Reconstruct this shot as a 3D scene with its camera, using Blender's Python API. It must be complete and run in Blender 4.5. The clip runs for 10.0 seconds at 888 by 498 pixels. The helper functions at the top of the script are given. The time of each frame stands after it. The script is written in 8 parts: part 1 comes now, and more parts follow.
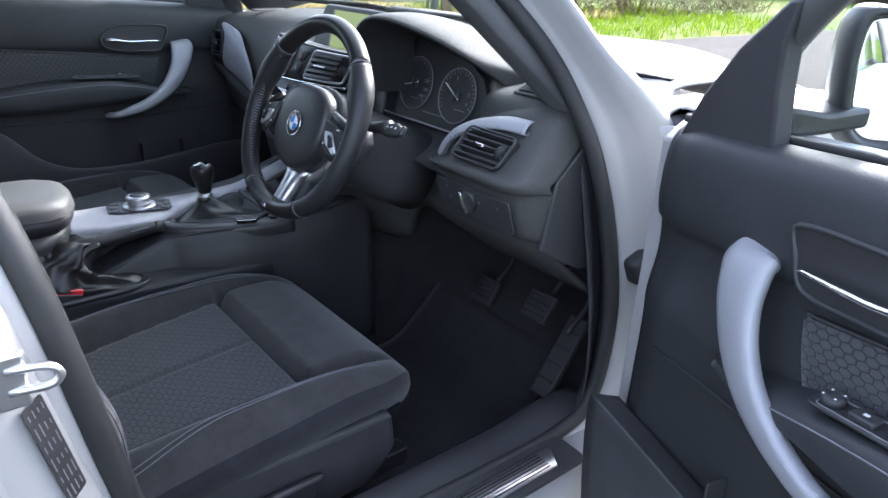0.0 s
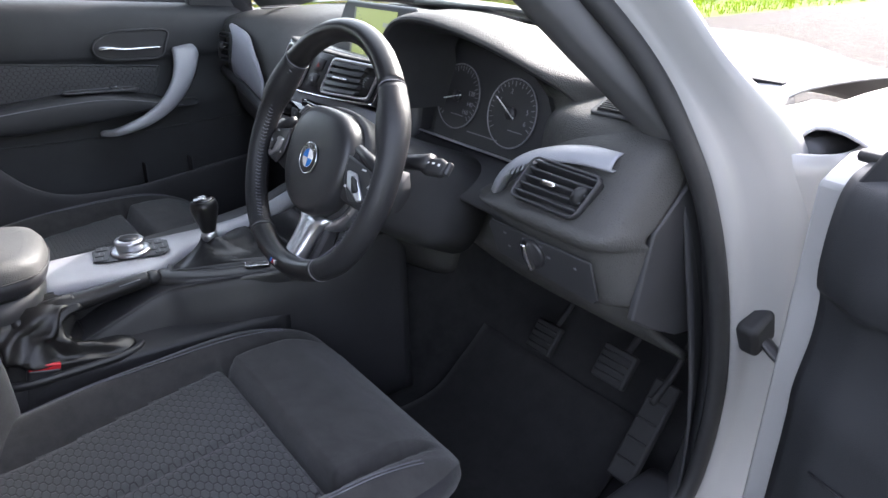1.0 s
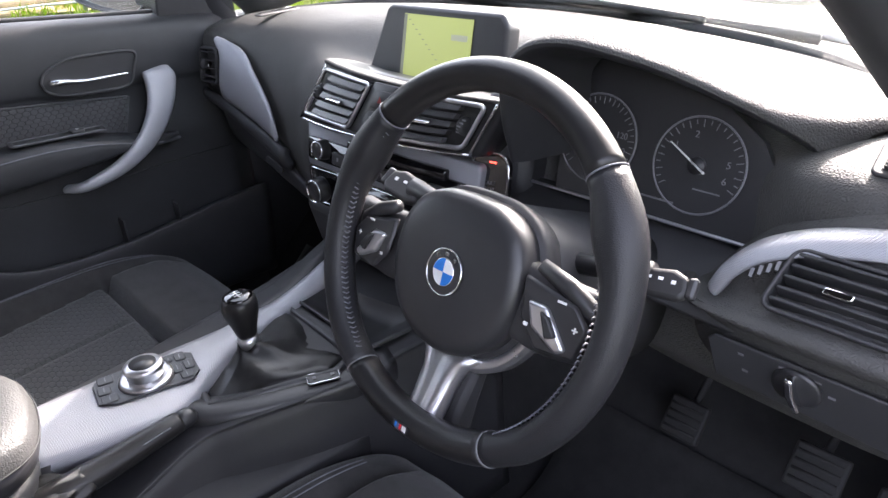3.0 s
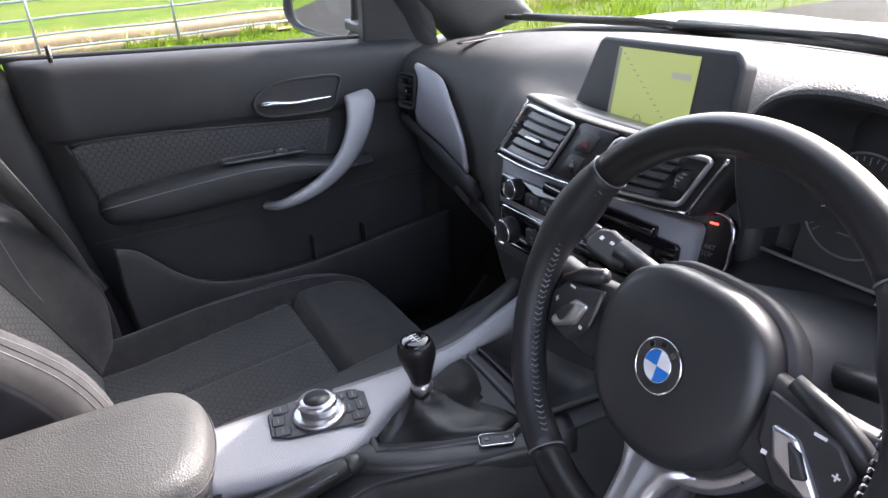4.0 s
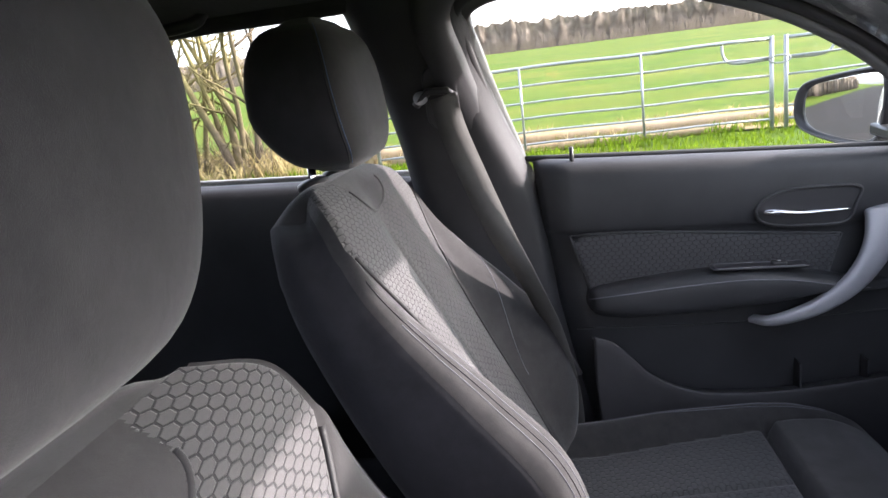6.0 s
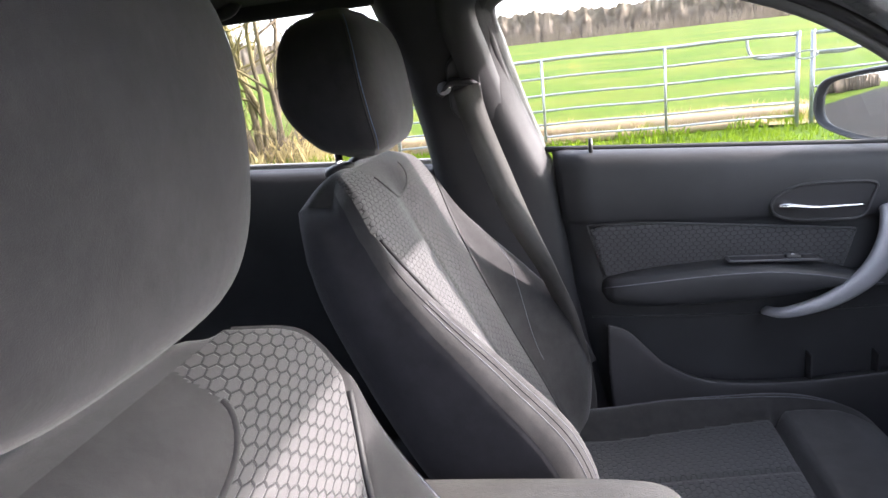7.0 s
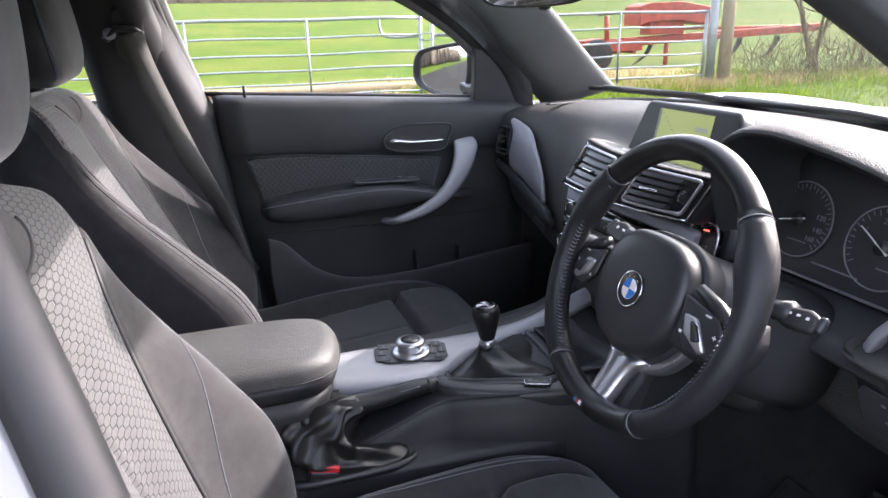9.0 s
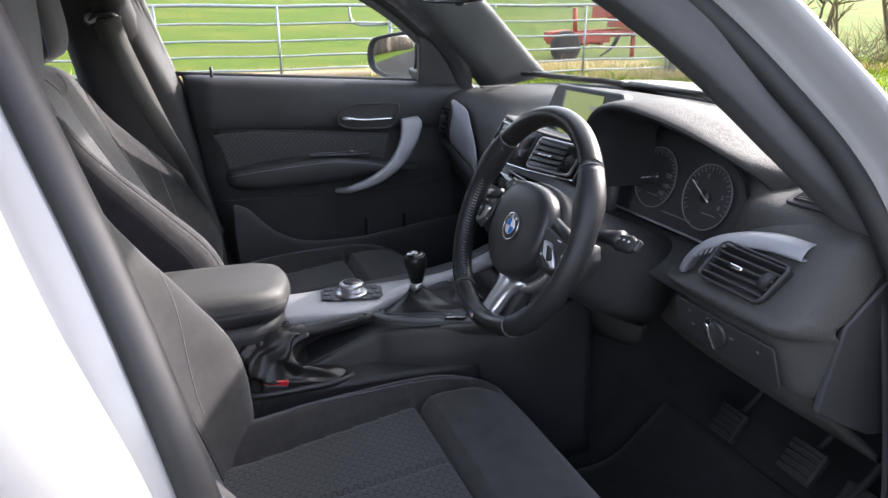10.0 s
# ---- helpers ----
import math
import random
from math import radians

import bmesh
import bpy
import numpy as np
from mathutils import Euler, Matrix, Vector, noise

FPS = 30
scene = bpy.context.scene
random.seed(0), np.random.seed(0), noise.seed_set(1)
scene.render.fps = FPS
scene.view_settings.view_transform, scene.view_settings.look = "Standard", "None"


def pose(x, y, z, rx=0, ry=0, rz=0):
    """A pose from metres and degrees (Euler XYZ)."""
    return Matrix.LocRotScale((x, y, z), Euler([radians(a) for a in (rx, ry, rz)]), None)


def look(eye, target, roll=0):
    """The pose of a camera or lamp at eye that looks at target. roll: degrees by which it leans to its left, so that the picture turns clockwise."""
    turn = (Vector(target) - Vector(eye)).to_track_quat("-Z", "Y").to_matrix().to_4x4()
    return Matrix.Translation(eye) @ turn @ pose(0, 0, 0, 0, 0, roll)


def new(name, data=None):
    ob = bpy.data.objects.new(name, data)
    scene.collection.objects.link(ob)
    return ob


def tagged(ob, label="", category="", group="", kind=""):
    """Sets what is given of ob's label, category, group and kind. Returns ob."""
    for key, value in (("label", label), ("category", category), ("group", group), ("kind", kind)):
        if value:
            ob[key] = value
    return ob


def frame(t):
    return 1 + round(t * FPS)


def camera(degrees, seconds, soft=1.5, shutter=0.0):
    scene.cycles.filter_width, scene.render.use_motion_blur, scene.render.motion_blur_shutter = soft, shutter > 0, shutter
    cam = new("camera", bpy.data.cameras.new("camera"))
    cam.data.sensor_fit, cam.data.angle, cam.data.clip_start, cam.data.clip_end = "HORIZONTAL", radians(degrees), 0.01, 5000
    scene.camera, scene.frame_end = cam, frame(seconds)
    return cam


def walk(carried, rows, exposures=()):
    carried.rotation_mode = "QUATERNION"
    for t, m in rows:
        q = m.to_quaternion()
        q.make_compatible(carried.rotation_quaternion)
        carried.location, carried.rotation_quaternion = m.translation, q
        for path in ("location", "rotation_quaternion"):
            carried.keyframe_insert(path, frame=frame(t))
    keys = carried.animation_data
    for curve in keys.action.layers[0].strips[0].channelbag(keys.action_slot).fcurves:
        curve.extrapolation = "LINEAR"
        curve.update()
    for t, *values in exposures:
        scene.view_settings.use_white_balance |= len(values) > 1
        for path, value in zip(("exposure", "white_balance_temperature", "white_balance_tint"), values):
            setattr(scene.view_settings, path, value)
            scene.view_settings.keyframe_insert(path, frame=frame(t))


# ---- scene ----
cam = camera(65.1, 10.0)
PATH = [
    (0, (1.422, 0.028, 1.128), (0.015, 1.216, 0.346), 2.9),
    (0.5, (1.29, 0.125, 1.123), (-0.152, 1.255, 0.32), 2.0),
    (1, (1.185, 0.17, 1.124), (-0.256, 1.287, 0.303), 0.7),
    (1.5, (1.042, 0.153, 1.131), (-0.333, 1.343, 0.297), -0.7),
    (2, (0.929, 0.118, 1.135), (-0.353, 1.391, 0.278), -2.0),
    (2.2, (0.894, 0.126, 1.138), (-0.364, 1.414, 0.268), -2.3),
    (3.3, (0.736, 0.239, 1.147), (-0.657, 1.36, 0.251), -2.8),
    (3.5, (0.718, 0.246, 1.149), (-0.739, 1.294, 0.266), -3.0),
    (4, (0.685, 0.247, 1.152), (-0.94, 1.067, 0.322), -4.1),
    (4.5, (0.662, 0.233, 1.157), (-1.104, 0.794, 0.402), -5.1),
    (5, (0.647, 0.219, 1.159), (-1.219, 0.51, 0.5), -5.7),
    (5.5, (0.632, 0.19, 1.163), (-1.289, 0.193, 0.607), -6.4),
    (6, (0.626, 0.162, 1.168), (-1.297, -0.127, 0.7), -6.9),
    (6.2, (0.624, 0.152, 1.169), (-1.288, -0.222, 0.72), -6.8),
    (7.3, (0.701, 0.168, 1.168), (-1.206, -0.109, 0.634), -5.1),
    (7.5, (0.73, 0.169, 1.166), (-1.185, 0.021, 0.609), -4.6),
    (8, (0.819, 0.149, 1.159), (-1.079, 0.36, 0.564), -3.3),
    (8.5, (0.921, 0.123, 1.155), (-0.921, 0.608, 0.544), -2.1),
    (9, (1.016, 0.13, 1.154), (-0.785, 0.734, 0.529), -1.3),
    (9.5, (1.153, 0.147, 1.156), (-0.629, 0.786, 0.511), -0.6),
    (10, (1.263, 0.125, 1.161), (-0.503, 0.798, 0.507), -0.2),
]
EXPOSURES = [(0, 3.25, 5800, 14), (1, 3.5, 6300, 17), (2, 3.85, 6700, 21), (3.5, 3.65, 6500, 21), (4.5, 3.4, 6400, 21), (5.5, 3.25, 6400, 21), (6.2, 3.35, 6400, 22), (7.5, 3.65, 6400, 22), (9, 3.3, 6400, 22), (10, 3.0, 6400, 19)]
walk(cam, [(t, look(eye, target, roll)) for t, eye, target, roll in PATH], EXPOSURES)

# ---- light: hazy spring sun, ahead of the car and a little to its left ----
SUN_AZ, SUN_EL = -11.5, 30.0  # degrees from the car's nose (plus: to the right), and above the horizon
to_sun = Vector((math.sin(radians(SUN_AZ)) * math.cos(radians(SUN_EL)), math.cos(radians(SUN_AZ)) * math.cos(radians(SUN_EL)), math.sin(radians(SUN_EL))))
world = bpy.data.worlds.new("sky")
scene.world = world
world.use_nodes = True
wn = world.node_tree.nodes
sky = wn.new("ShaderNodeTexSky")
sky.sky_type, sky.sun_disc = "NISHITA", False
sky.sun_elevation, sky.sun_rotation = radians(SUN_EL), radians(SUN_AZ)
sky.air_density, sky.dust_density = 1.0, 3.0
haze = wn.new("ShaderNodeHueSaturation")  # thin cloud: a paler sky
haze.inputs["Saturation"].default_value = 0.5
world.node_tree.links.new(sky.outputs[0], haze.inputs["Color"])
world.node_tree.links.new(haze.outputs[0], wn["Background"].inputs[0])
wn["Background"].inputs[1].default_value = 0.14
sun = new("sun", bpy.data.lights.new("sun", "SUN"))
sun.data.energy, sun.data.angle, sun.data.color = 1.65, radians(1.4), (1.0, 0.95, 0.87)
sun.matrix_world = look(to_sun * 30, (0, 0, 0))


# ---- materials ----
class Nodes:
    """A small wrapper for building one node material."""

    def __init__(self, name, rough=0.5, metal=0.0, color=(0.5, 0.5, 0.5)):
        self.m = bpy.data.materials.new(name)
        self.m.use_nodes = True
        self.t = self.m.node_tree
        self.b = self.t.nodes["Principled BSDF"]
        self.b.inputs["Roughness"].default_value = rough
        self.b.inputs["Metallic"].default_value = metal
        self.b.inputs["Base Color"].default_value = (*color, 1)

    def n(self, kind, **values):
        node = self.t.nodes.new(kind)
        for k, v in values.items():
            node.inputs[k.replace("_", " ")].default_value = v
        return node

    def link(self, a, b):
        self.t.links.new(a, b)

    def coord(self, which="Object"):
        return self.t.nodes.new("ShaderNodeTexCoord").outputs[which]

    def noise(self, scale, detail=3.0, rough=0.55, which="Object"):
        node = self.n("ShaderNodeTexNoise", Scale=scale, Detail=detail, Roughness=rough)
        self.link(self.coord(which), node.inputs["Vector"])
        return node.outputs["Fac"]

    def cells(self, scale, feature="DISTANCE_TO_EDGE", which="Object"):
        node = self.n("ShaderNodeTexVoronoi", Scale=scale)
        node.feature = feature
        self.link(self.coord(which), node.inputs["Vector"])
        return node.outputs["Distance"]

    def ramp(self, fac, a, b, lo=0.3, hi=0.7):
        node = self.t.nodes.new("ShaderNodeValToRGB")
        e = node.color_ramp.elements
        e[0].position, e[1].position = lo, hi
        e[0].color, e[1].color = (*a, 1), (*b, 1)
        self.link(fac, node.inputs[0])
        return node.outputs[0]

    def math(self, op, a, b=0.0, c=0.0):
        node = self.t.nodes.new("ShaderNodeMath")
        node.operation = op
        for i, v in enumerate((a, b, c)):
            if isinstance(v, (int, float)):
                node.inputs[i].default_value = v
            else:
                self.link(v, node.inputs[i])
        return node.outputs[0]

    def mix(self, fac, a, b):
        node = self.t.nodes.new("ShaderNodeMix")
        node.data_type = "RGBA"
        for socket, v in ((node.inputs[0], fac), (node.inputs[6], a), (node.inputs[7], b)):
            if isinstance(v, tuple):
                socket.default_value = (*v, 1)
            elif isinstance(v, (int, float)):
                socket.default_value = v
            else:
                self.link(v, socket)
        return node.outputs[2]

    def bump(self, height, strength=0.3, distance=0.001, prior=None):
        node = self.n("ShaderNodeBump", Strength=strength, Distance=distance)
        self.link(height, node.inputs["Height"])
        if prior:
            self.link(prior, node.inputs["Normal"])
        self.link(node.outputs[0], self.b.inputs["Normal"])
        return node.outputs[0]

    def color(self, socket):
        self.link(socket, self.b.inputs["Base Color"])

    def rough(self, socket):
        self.link(socket, self.b.inputs["Roughness"])


def grained(name, dark, light, rough, grain=900.0, strength=0.35, depth=0.0006, spread=0.08):
    """Moulded plastic or leather: cell grain, with a slow change of colour and gloss."""
    k = Nodes(name, rough)
    slow = k.noise(9.0, 4.0)
    k.color(k.ramp(slow, dark, light))
    k.rough(k.math("MULTIPLY_ADD", k.noise(30.0, 5.0), spread, rough - spread / 2))
    first = k.bump(k.cells(grain), strength, depth)
    k.bump(k.noise(grain * 0.35, 2.0), strength * 0.5, depth, first)
    k.b.inputs["Specular IOR Level"].default_value = 0.35
    return k.m


def fabric(name, dark, light, sheen=0.25, fine=2500.0):
    """Brushed suede-like cloth with a nap that lies unevenly."""
    k = Nodes(name, 0.95)
    k.color(k.mix(k.math("MULTIPLY", k.noise(fine, 2.0), 0.6), k.ramp(k.noise(26.0, 7.0, 0.7), dark, light, 0.36, 0.64), light))
    k.b.inputs["Specular IOR Level"].default_value = 0.15
    k.b.inputs["Sheen Weight"].default_value = sheen
    k.b.inputs["Sheen Roughness"].default_value = 0.5
    k.bump(k.noise(fine * 0.6, 3.0), 0.35, 0.0008, k.bump(k.noise(22.0, 4.0), 0.25, 0.004))
    return k.m


def hex_cloth(name, face, line, size, wide=1.0):
    """Woven cloth with a stitched honeycomb, in metres of the UV map."""
    k = Nodes(name, 0.9)
    sep = k.t.nodes.new("ShaderNodeSeparateXYZ")
    k.link(k.coord("UV"), sep.inputs[0])
    px = k.math("MULTIPLY", sep.outputs[0], 1.0 / (size * wide))
    py = k.math("MULTIPLY", sep.outputs[1], 1.0 / size)

    def cell(ox, oy):
        ax = k.math("SUBTRACT", k.math("FLOORED_MODULO", k.math("ADD", px, ox), 1.0), 0.5)
        ay = k.math("SUBTRACT", k.math("FLOORED_MODULO", k.math("ADD", py, oy), 1.732), 0.866)
        return ax, ay, k.math("ADD", k.math("MULTIPLY", ax, ax), k.math("MULTIPLY", ay, ay))

    ax, ay, da = cell(0.0, 0.0)
    bx, by, db = cell(0.5, 0.866)
    pick = k.math("LESS_THAN", da, db)
    gx = k.math("ABSOLUTE", k.math("ADD", k.math("MULTIPLY", pick, ax), k.math("MULTIPLY", k.math("SUBTRACT", 1.0, pick), bx)))
    gy = k.math("ABSOLUTE", k.math("ADD", k.math("MULTIPLY", pick, ay), k.math("MULTIPLY", k.math("SUBTRACT", 1.0, pick), by)))
    far = k.math("MAXIMUM", gx, k.math("ADD", k.math("MULTIPLY", gx, 0.5), k.math("MULTIPLY", gy, 0.866)))
    wobble = k.math("MULTIPLY_ADD", k.noise(600.0, 2.0), 0.06, -0.03)
    edge = k.n("ShaderNodeMapRange", From_Min=0.395, From_Max=0.455)
    k.link(k.math("ADD", far, wobble), edge.inputs["Value"])
    e = edge.outputs[0]
    weave = k.noise(1800.0, 2.0)
    k.color(k.mix(e, k.mix(weave, face, tuple(c * 1.35 for c in face)), line))
    k.b.inputs["Sheen Weight"].default_value = 0.15
    hollow = k.math("SUBTRACT", 1.0, e)
    k.bump(weave, 0.3, 0.0006, k.bump(hollow, 0.7, 0.0016))
    return k.m


def leaf(name, dark, light, scale=3.0):
    """Blades, leaves and twigs that let some light through."""
    k = Nodes(name, 1.0)
    t = k.t
    col = k.ramp(k.noise(scale, 5.0, 0.6), dark, light)
    a, b, mix = (t.nodes.new(n) for n in ("ShaderNodeBsdfDiffuse", "ShaderNodeBsdfTranslucent", "ShaderNodeMixShader"))
    k.link(col, a.inputs[0])
    k.link(col, b.inputs[0])
    k.link(a.outputs[0], mix.inputs[1])
    k.link(b.outputs[0], mix.inputs[2])
    t.nodes.remove(k.b)
    k.link(mix.outputs[0], t.nodes["Material Output"].inputs[0])
    return k.m


def plain(name, color, rough=0.5, metal=0.0, vary=0.12, coat=0.0, scale=25.0):
    k = Nodes(name, rough, metal)
    k.color(k.ramp(k.noise(scale, 5.0), tuple(c * (1 - vary) for c in color), tuple(min(1, c * (1 + vary)) for c in color)))
    k.rough(k.math("MULTIPLY_ADD", k.noise(scale * 3, 4.0), 0.12, rough - 0.06))
    k.b.inputs["Coat Weight"].default_value = coat
    k.b.inputs["Coat Roughness"].default_value = 0.05
    return k.m


def see_through(name, tint, gloss=1.0):
    """Thin glass: clear, with a mirror-like sheen that grows at a slant."""
    m = bpy.data.materials.new(name)
    m.use_nodes = True
    t = m.node_tree
    t.nodes.remove(t.nodes["Principled BSDF"])
    clear, shine, mix, fres = (t.nodes.new(k) for k in ("ShaderNodeBsdfTransparent", "ShaderNodeBsdfGlossy", "ShaderNodeMixShader", "ShaderNodeLayerWeight"))
    clear.inputs[0].default_value = (*tint, 1)
    shine.inputs["Roughness"].default_value = 0.02
    fres.inputs["Blend"].default_value = 0.5
    power, scale = t.nodes.new("ShaderNodeMath"), t.nodes.new("ShaderNodeMath")
    power.operation, scale.operation = "POWER", "MULTIPLY_ADD"
    power.inputs[1].default_value, scale.inputs[1].default_value, scale.inputs[2].default_value = 5.0, 0.9 * gloss, 0.04 * gloss
    t.links.new(fres.outputs["Facing"], power.inputs[0])
    t.links.new(power.outputs[0], scale.inputs[0])
    t.links.new(scale.outputs[0], mix.inputs[0])
    t.links.new(clear.outputs[0], mix.inputs[1])
    t.links.new(shine.outputs[0], mix.inputs[2])
    t.links.new(mix.outputs[0], t.nodes["Material Output"].inputs[0])
    return m


def glowing(name, color, strength):
    k = Nodes(name, 0.4, 0.0, color)
    k.b.inputs["Emission Color"].default_value = (*color, 1)
    k.b.inputs["Emission Strength"].default_value = strength
    return k.m


def ribbed_silver(name, color, pitch):
    """Satin silver trim with a fine pressed pattern."""
    k = Nodes(name, 0.42, 0.45)
    sep = k.t.nodes.new("ShaderNodeSeparateXYZ")
    k.link(k.coord(), sep.inputs[0])
    diag = k.math("ADD", k.math("MULTIPLY", sep.outputs[0], 0.8), k.math("MULTIPLY", sep.outputs[1], 0.6))
    wave = k.math("MULTIPLY", k.math("SINE", k.math("MULTIPLY", diag, 6.283 / pitch)), k.math("SINE", k.math("MULTIPLY", k.math("ADD", sep.outputs[2], k.math("MULTIPLY", sep.outputs[1], 0.5)), 6.283 / pitch)))
    k.color(k.ramp(k.noise(12.0, 4.0), tuple(c * 0.93 for c in color), color))
    k.bump(wave, 0.5, 0.0005)
    return k.m


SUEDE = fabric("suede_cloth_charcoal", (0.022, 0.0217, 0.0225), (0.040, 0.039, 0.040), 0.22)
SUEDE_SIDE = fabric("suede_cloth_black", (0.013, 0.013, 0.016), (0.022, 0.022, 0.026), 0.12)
HEXSEAT = hex_cloth("honeycomb_cloth", (0.050, 0.049, 0.050), (0.009, 0.009, 0.011), 0.0085, 2.15)
# same cloth as HEXSEAT; the cushion's shade is put into this darker colour
HEXCUSHION = hex_cloth("honeycomb_cloth_shaded", (0.039, 0.040, 0.043), (0.012, 0.012, 0.014), 0.0098, 1.9)
HEXDARK = hex_cloth("honeycomb_cloth_dark", (0.031, 0.032, 0.035), (0.008, 0.008, 0.009), 0.0085, 1.6)
DASH = grained("dash_skin", (0.040, 0.0395, 0.038), (0.056, 0.055, 0.053), 0.62, 300.0, 0.8, 0.0014)
DOORSKIN = grained("door_skin", (0.020, 0.021, 0.023), (0.029, 0.030, 0.033), 0.5, 520.0, 0.4, 0.0007)
PLASTIC = grained("hard_plastic", (0.028, 0.028, 0.030), (0.040, 0.040, 0.043), 0.50, 800.0, 0.3, 0.0004)
LEATHER = grained("smooth_leather", (0.011, 0.0105, 0.011), (0.017, 0.0165, 0.017), 0.31, 900.0, 0.2, 0.0005, 0.14)
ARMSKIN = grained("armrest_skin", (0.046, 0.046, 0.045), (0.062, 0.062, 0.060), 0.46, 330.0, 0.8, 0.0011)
PERFORATED = grained("perforated_leather", (0.013, 0.013, 0.015), (0.020, 0.020, 0.022), 0.42, 600.0, 0.45, 0.0008)
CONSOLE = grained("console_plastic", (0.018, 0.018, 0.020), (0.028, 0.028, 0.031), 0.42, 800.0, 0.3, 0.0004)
PIANO = plain("gloss_black", (0.006, 0.006, 0.007), 0.12, 0.0, 0.2, 0.6)
SATINBLACK = plain("satin_black", (0.022, 0.022, 0.024), 0.4)
# the dark of the foot space is painted into this pedal rubber
PEDAL = plain("shaded_pedal_rubber", (0.009, 0.009, 0.010), 0.8)
# lighter copy of PLASTIC: light reflected by the centre slats, put into colour
VENTLIT = plain("lit_vent_plastic", (0.050, 0.050, 0.053), 0.38)
RUBBER = plain("black_rubber", (0.015, 0.015, 0.016), 0.62)
CARPET = fabric("black_carpet", (0.010, 0.010, 0.011), (0.020, 0.020, 0.021), 0.1, 900.0)
SILVER = ribbed_silver("satin_silver_trim", (0.32, 0.325, 0.35), 0.0022)
SATIN = plain("satin_metal", (0.55, 0.55, 0.57), 0.3, 0.9, 0.05)
CHROME = plain("chrome", (0.75, 0.76, 0.78), 0.1, 1.0, 0.04)
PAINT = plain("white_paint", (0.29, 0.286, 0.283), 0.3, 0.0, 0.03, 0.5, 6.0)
HEADLINER = fabric("grey_headlining", (0.022, 0.022, 0.025), (0.034, 0.034, 0.037), 0.1, 1200.0)
FRAMEGREY = grained("grey_frame_trim", (0.075, 0.075, 0.074), (0.100, 0.100, 0.098), 0.6, 700.0, 0.3, 0.0005)
PILLARDARK = grained("centre_pillar_trim", (0.018, 0.018, 0.020), (0.028, 0.028, 0.030), 0.6, 900.0, 0.35, 0.0006)
PILLARCLOTH = grained("pillar_trim", (0.060, 0.060, 0.062), (0.085, 0.085, 0.088), 0.7, 900.0, 0.35, 0.0006)
BELT = grained("belt_webbing", (0.066, 0.064, 0.061), (0.100, 0.097, 0.092), 0.6, 700.0, 0.6, 0.0008)
RED = plain("red_plastic", (0.55, 0.02, 0.03), 0.35)
WHITEMARK = plain("white_marking", (0.7, 0.7, 0.7), 0.5)
DIMMARK = plain("grey_marking", (0.15, 0.15, 0.16), 0.5)
REDMARK = plain("red_marking", (0.22, 0.03, 0.03), 0.5)
BLUE = plain("enamel_blue", (0.02, 0.17, 0.55), 0.25)
THREAD = plain("grey_thread", (0.13, 0.13, 0.15), 0.8)
BLUETHREAD = plain("blue_thread", (0.09, 0.13, 0.24), 0.8)
GLASS = see_through("side_glass", (0.93, 0.96, 0.95), 0.8)
WINDSCREEN = see_through("windscreen_glass", (0.86, 0.89, 0.87), 0.55)
MIRROR = Nodes("mirror_silvering", 0.01, 1.0, (0.88, 0.9, 0.9)).m


# ---- mesh helpers ----
def part(name, bm, material, parent=None, label="", smooth=True, bevel=0.0, segments=2, solid=0.0, offset=-1.0):
    """Links a bmesh as one mesh object under a thing or a part."""
    bmesh.ops.recalc_face_normals(bm, faces=bm.faces)
    me = bpy.data.meshes.new(name)
    bm.to_mesh(me)
    bm.free()
    me.materials.append(material)
    if smooth:
        me.polygons.foreach_set("use_smooth", [True] * len(me.polygons))
    ob = new(name, me)
    if solid:
        s = ob.modifiers.new("thickness", "SOLIDIFY")
        s.thickness, s.offset = solid, offset
    if bevel:
        b = ob.modifiers.new("edges", "BEVEL")
        b.width, b.segments, b.limit_method, b.angle_limit = bevel, segments, "ANGLE", radians(35)
        b.harden_normals = False
    if smooth and bevel:
        me.set_sharp_from_angle(angle=radians(50))
    if parent:
        ob.parent = parent
        ob.matrix_parent_inverse = parent.matrix_world.inverted()
    if label:
        ob["label"] = label
    return ob


def thing(name, label, category, at=(0, 0, 0), group="", kind=""):
    ob = new(name)
    ob.empty_display_size = 0.05
    ob.matrix_world = Matrix.Translation(at)
    return tagged(ob, label, category, group, kind)


def spline(points, n):
    """A smooth curve through the points, n samples."""
    p = np.array(points, float)
    p = np.vstack([2 * p[0] - p[1], p, 2 * p[-1] - p[-2]])
    out = []
    for u in np.linspace(0, len(p) - 3 - 1e-9, n):
        i = int(u)
        f = u - i
        a, b, c, d = p[i], p[i + 1], p[i + 2], p[i + 3]
        out.append(0.5 * (2 * b + (c - a) * f + (2 * a - 5 * b + 4 * c - d) * f * f + (3 * b - a - 3 * c + d) * f ** 3))
    return np.array(out)


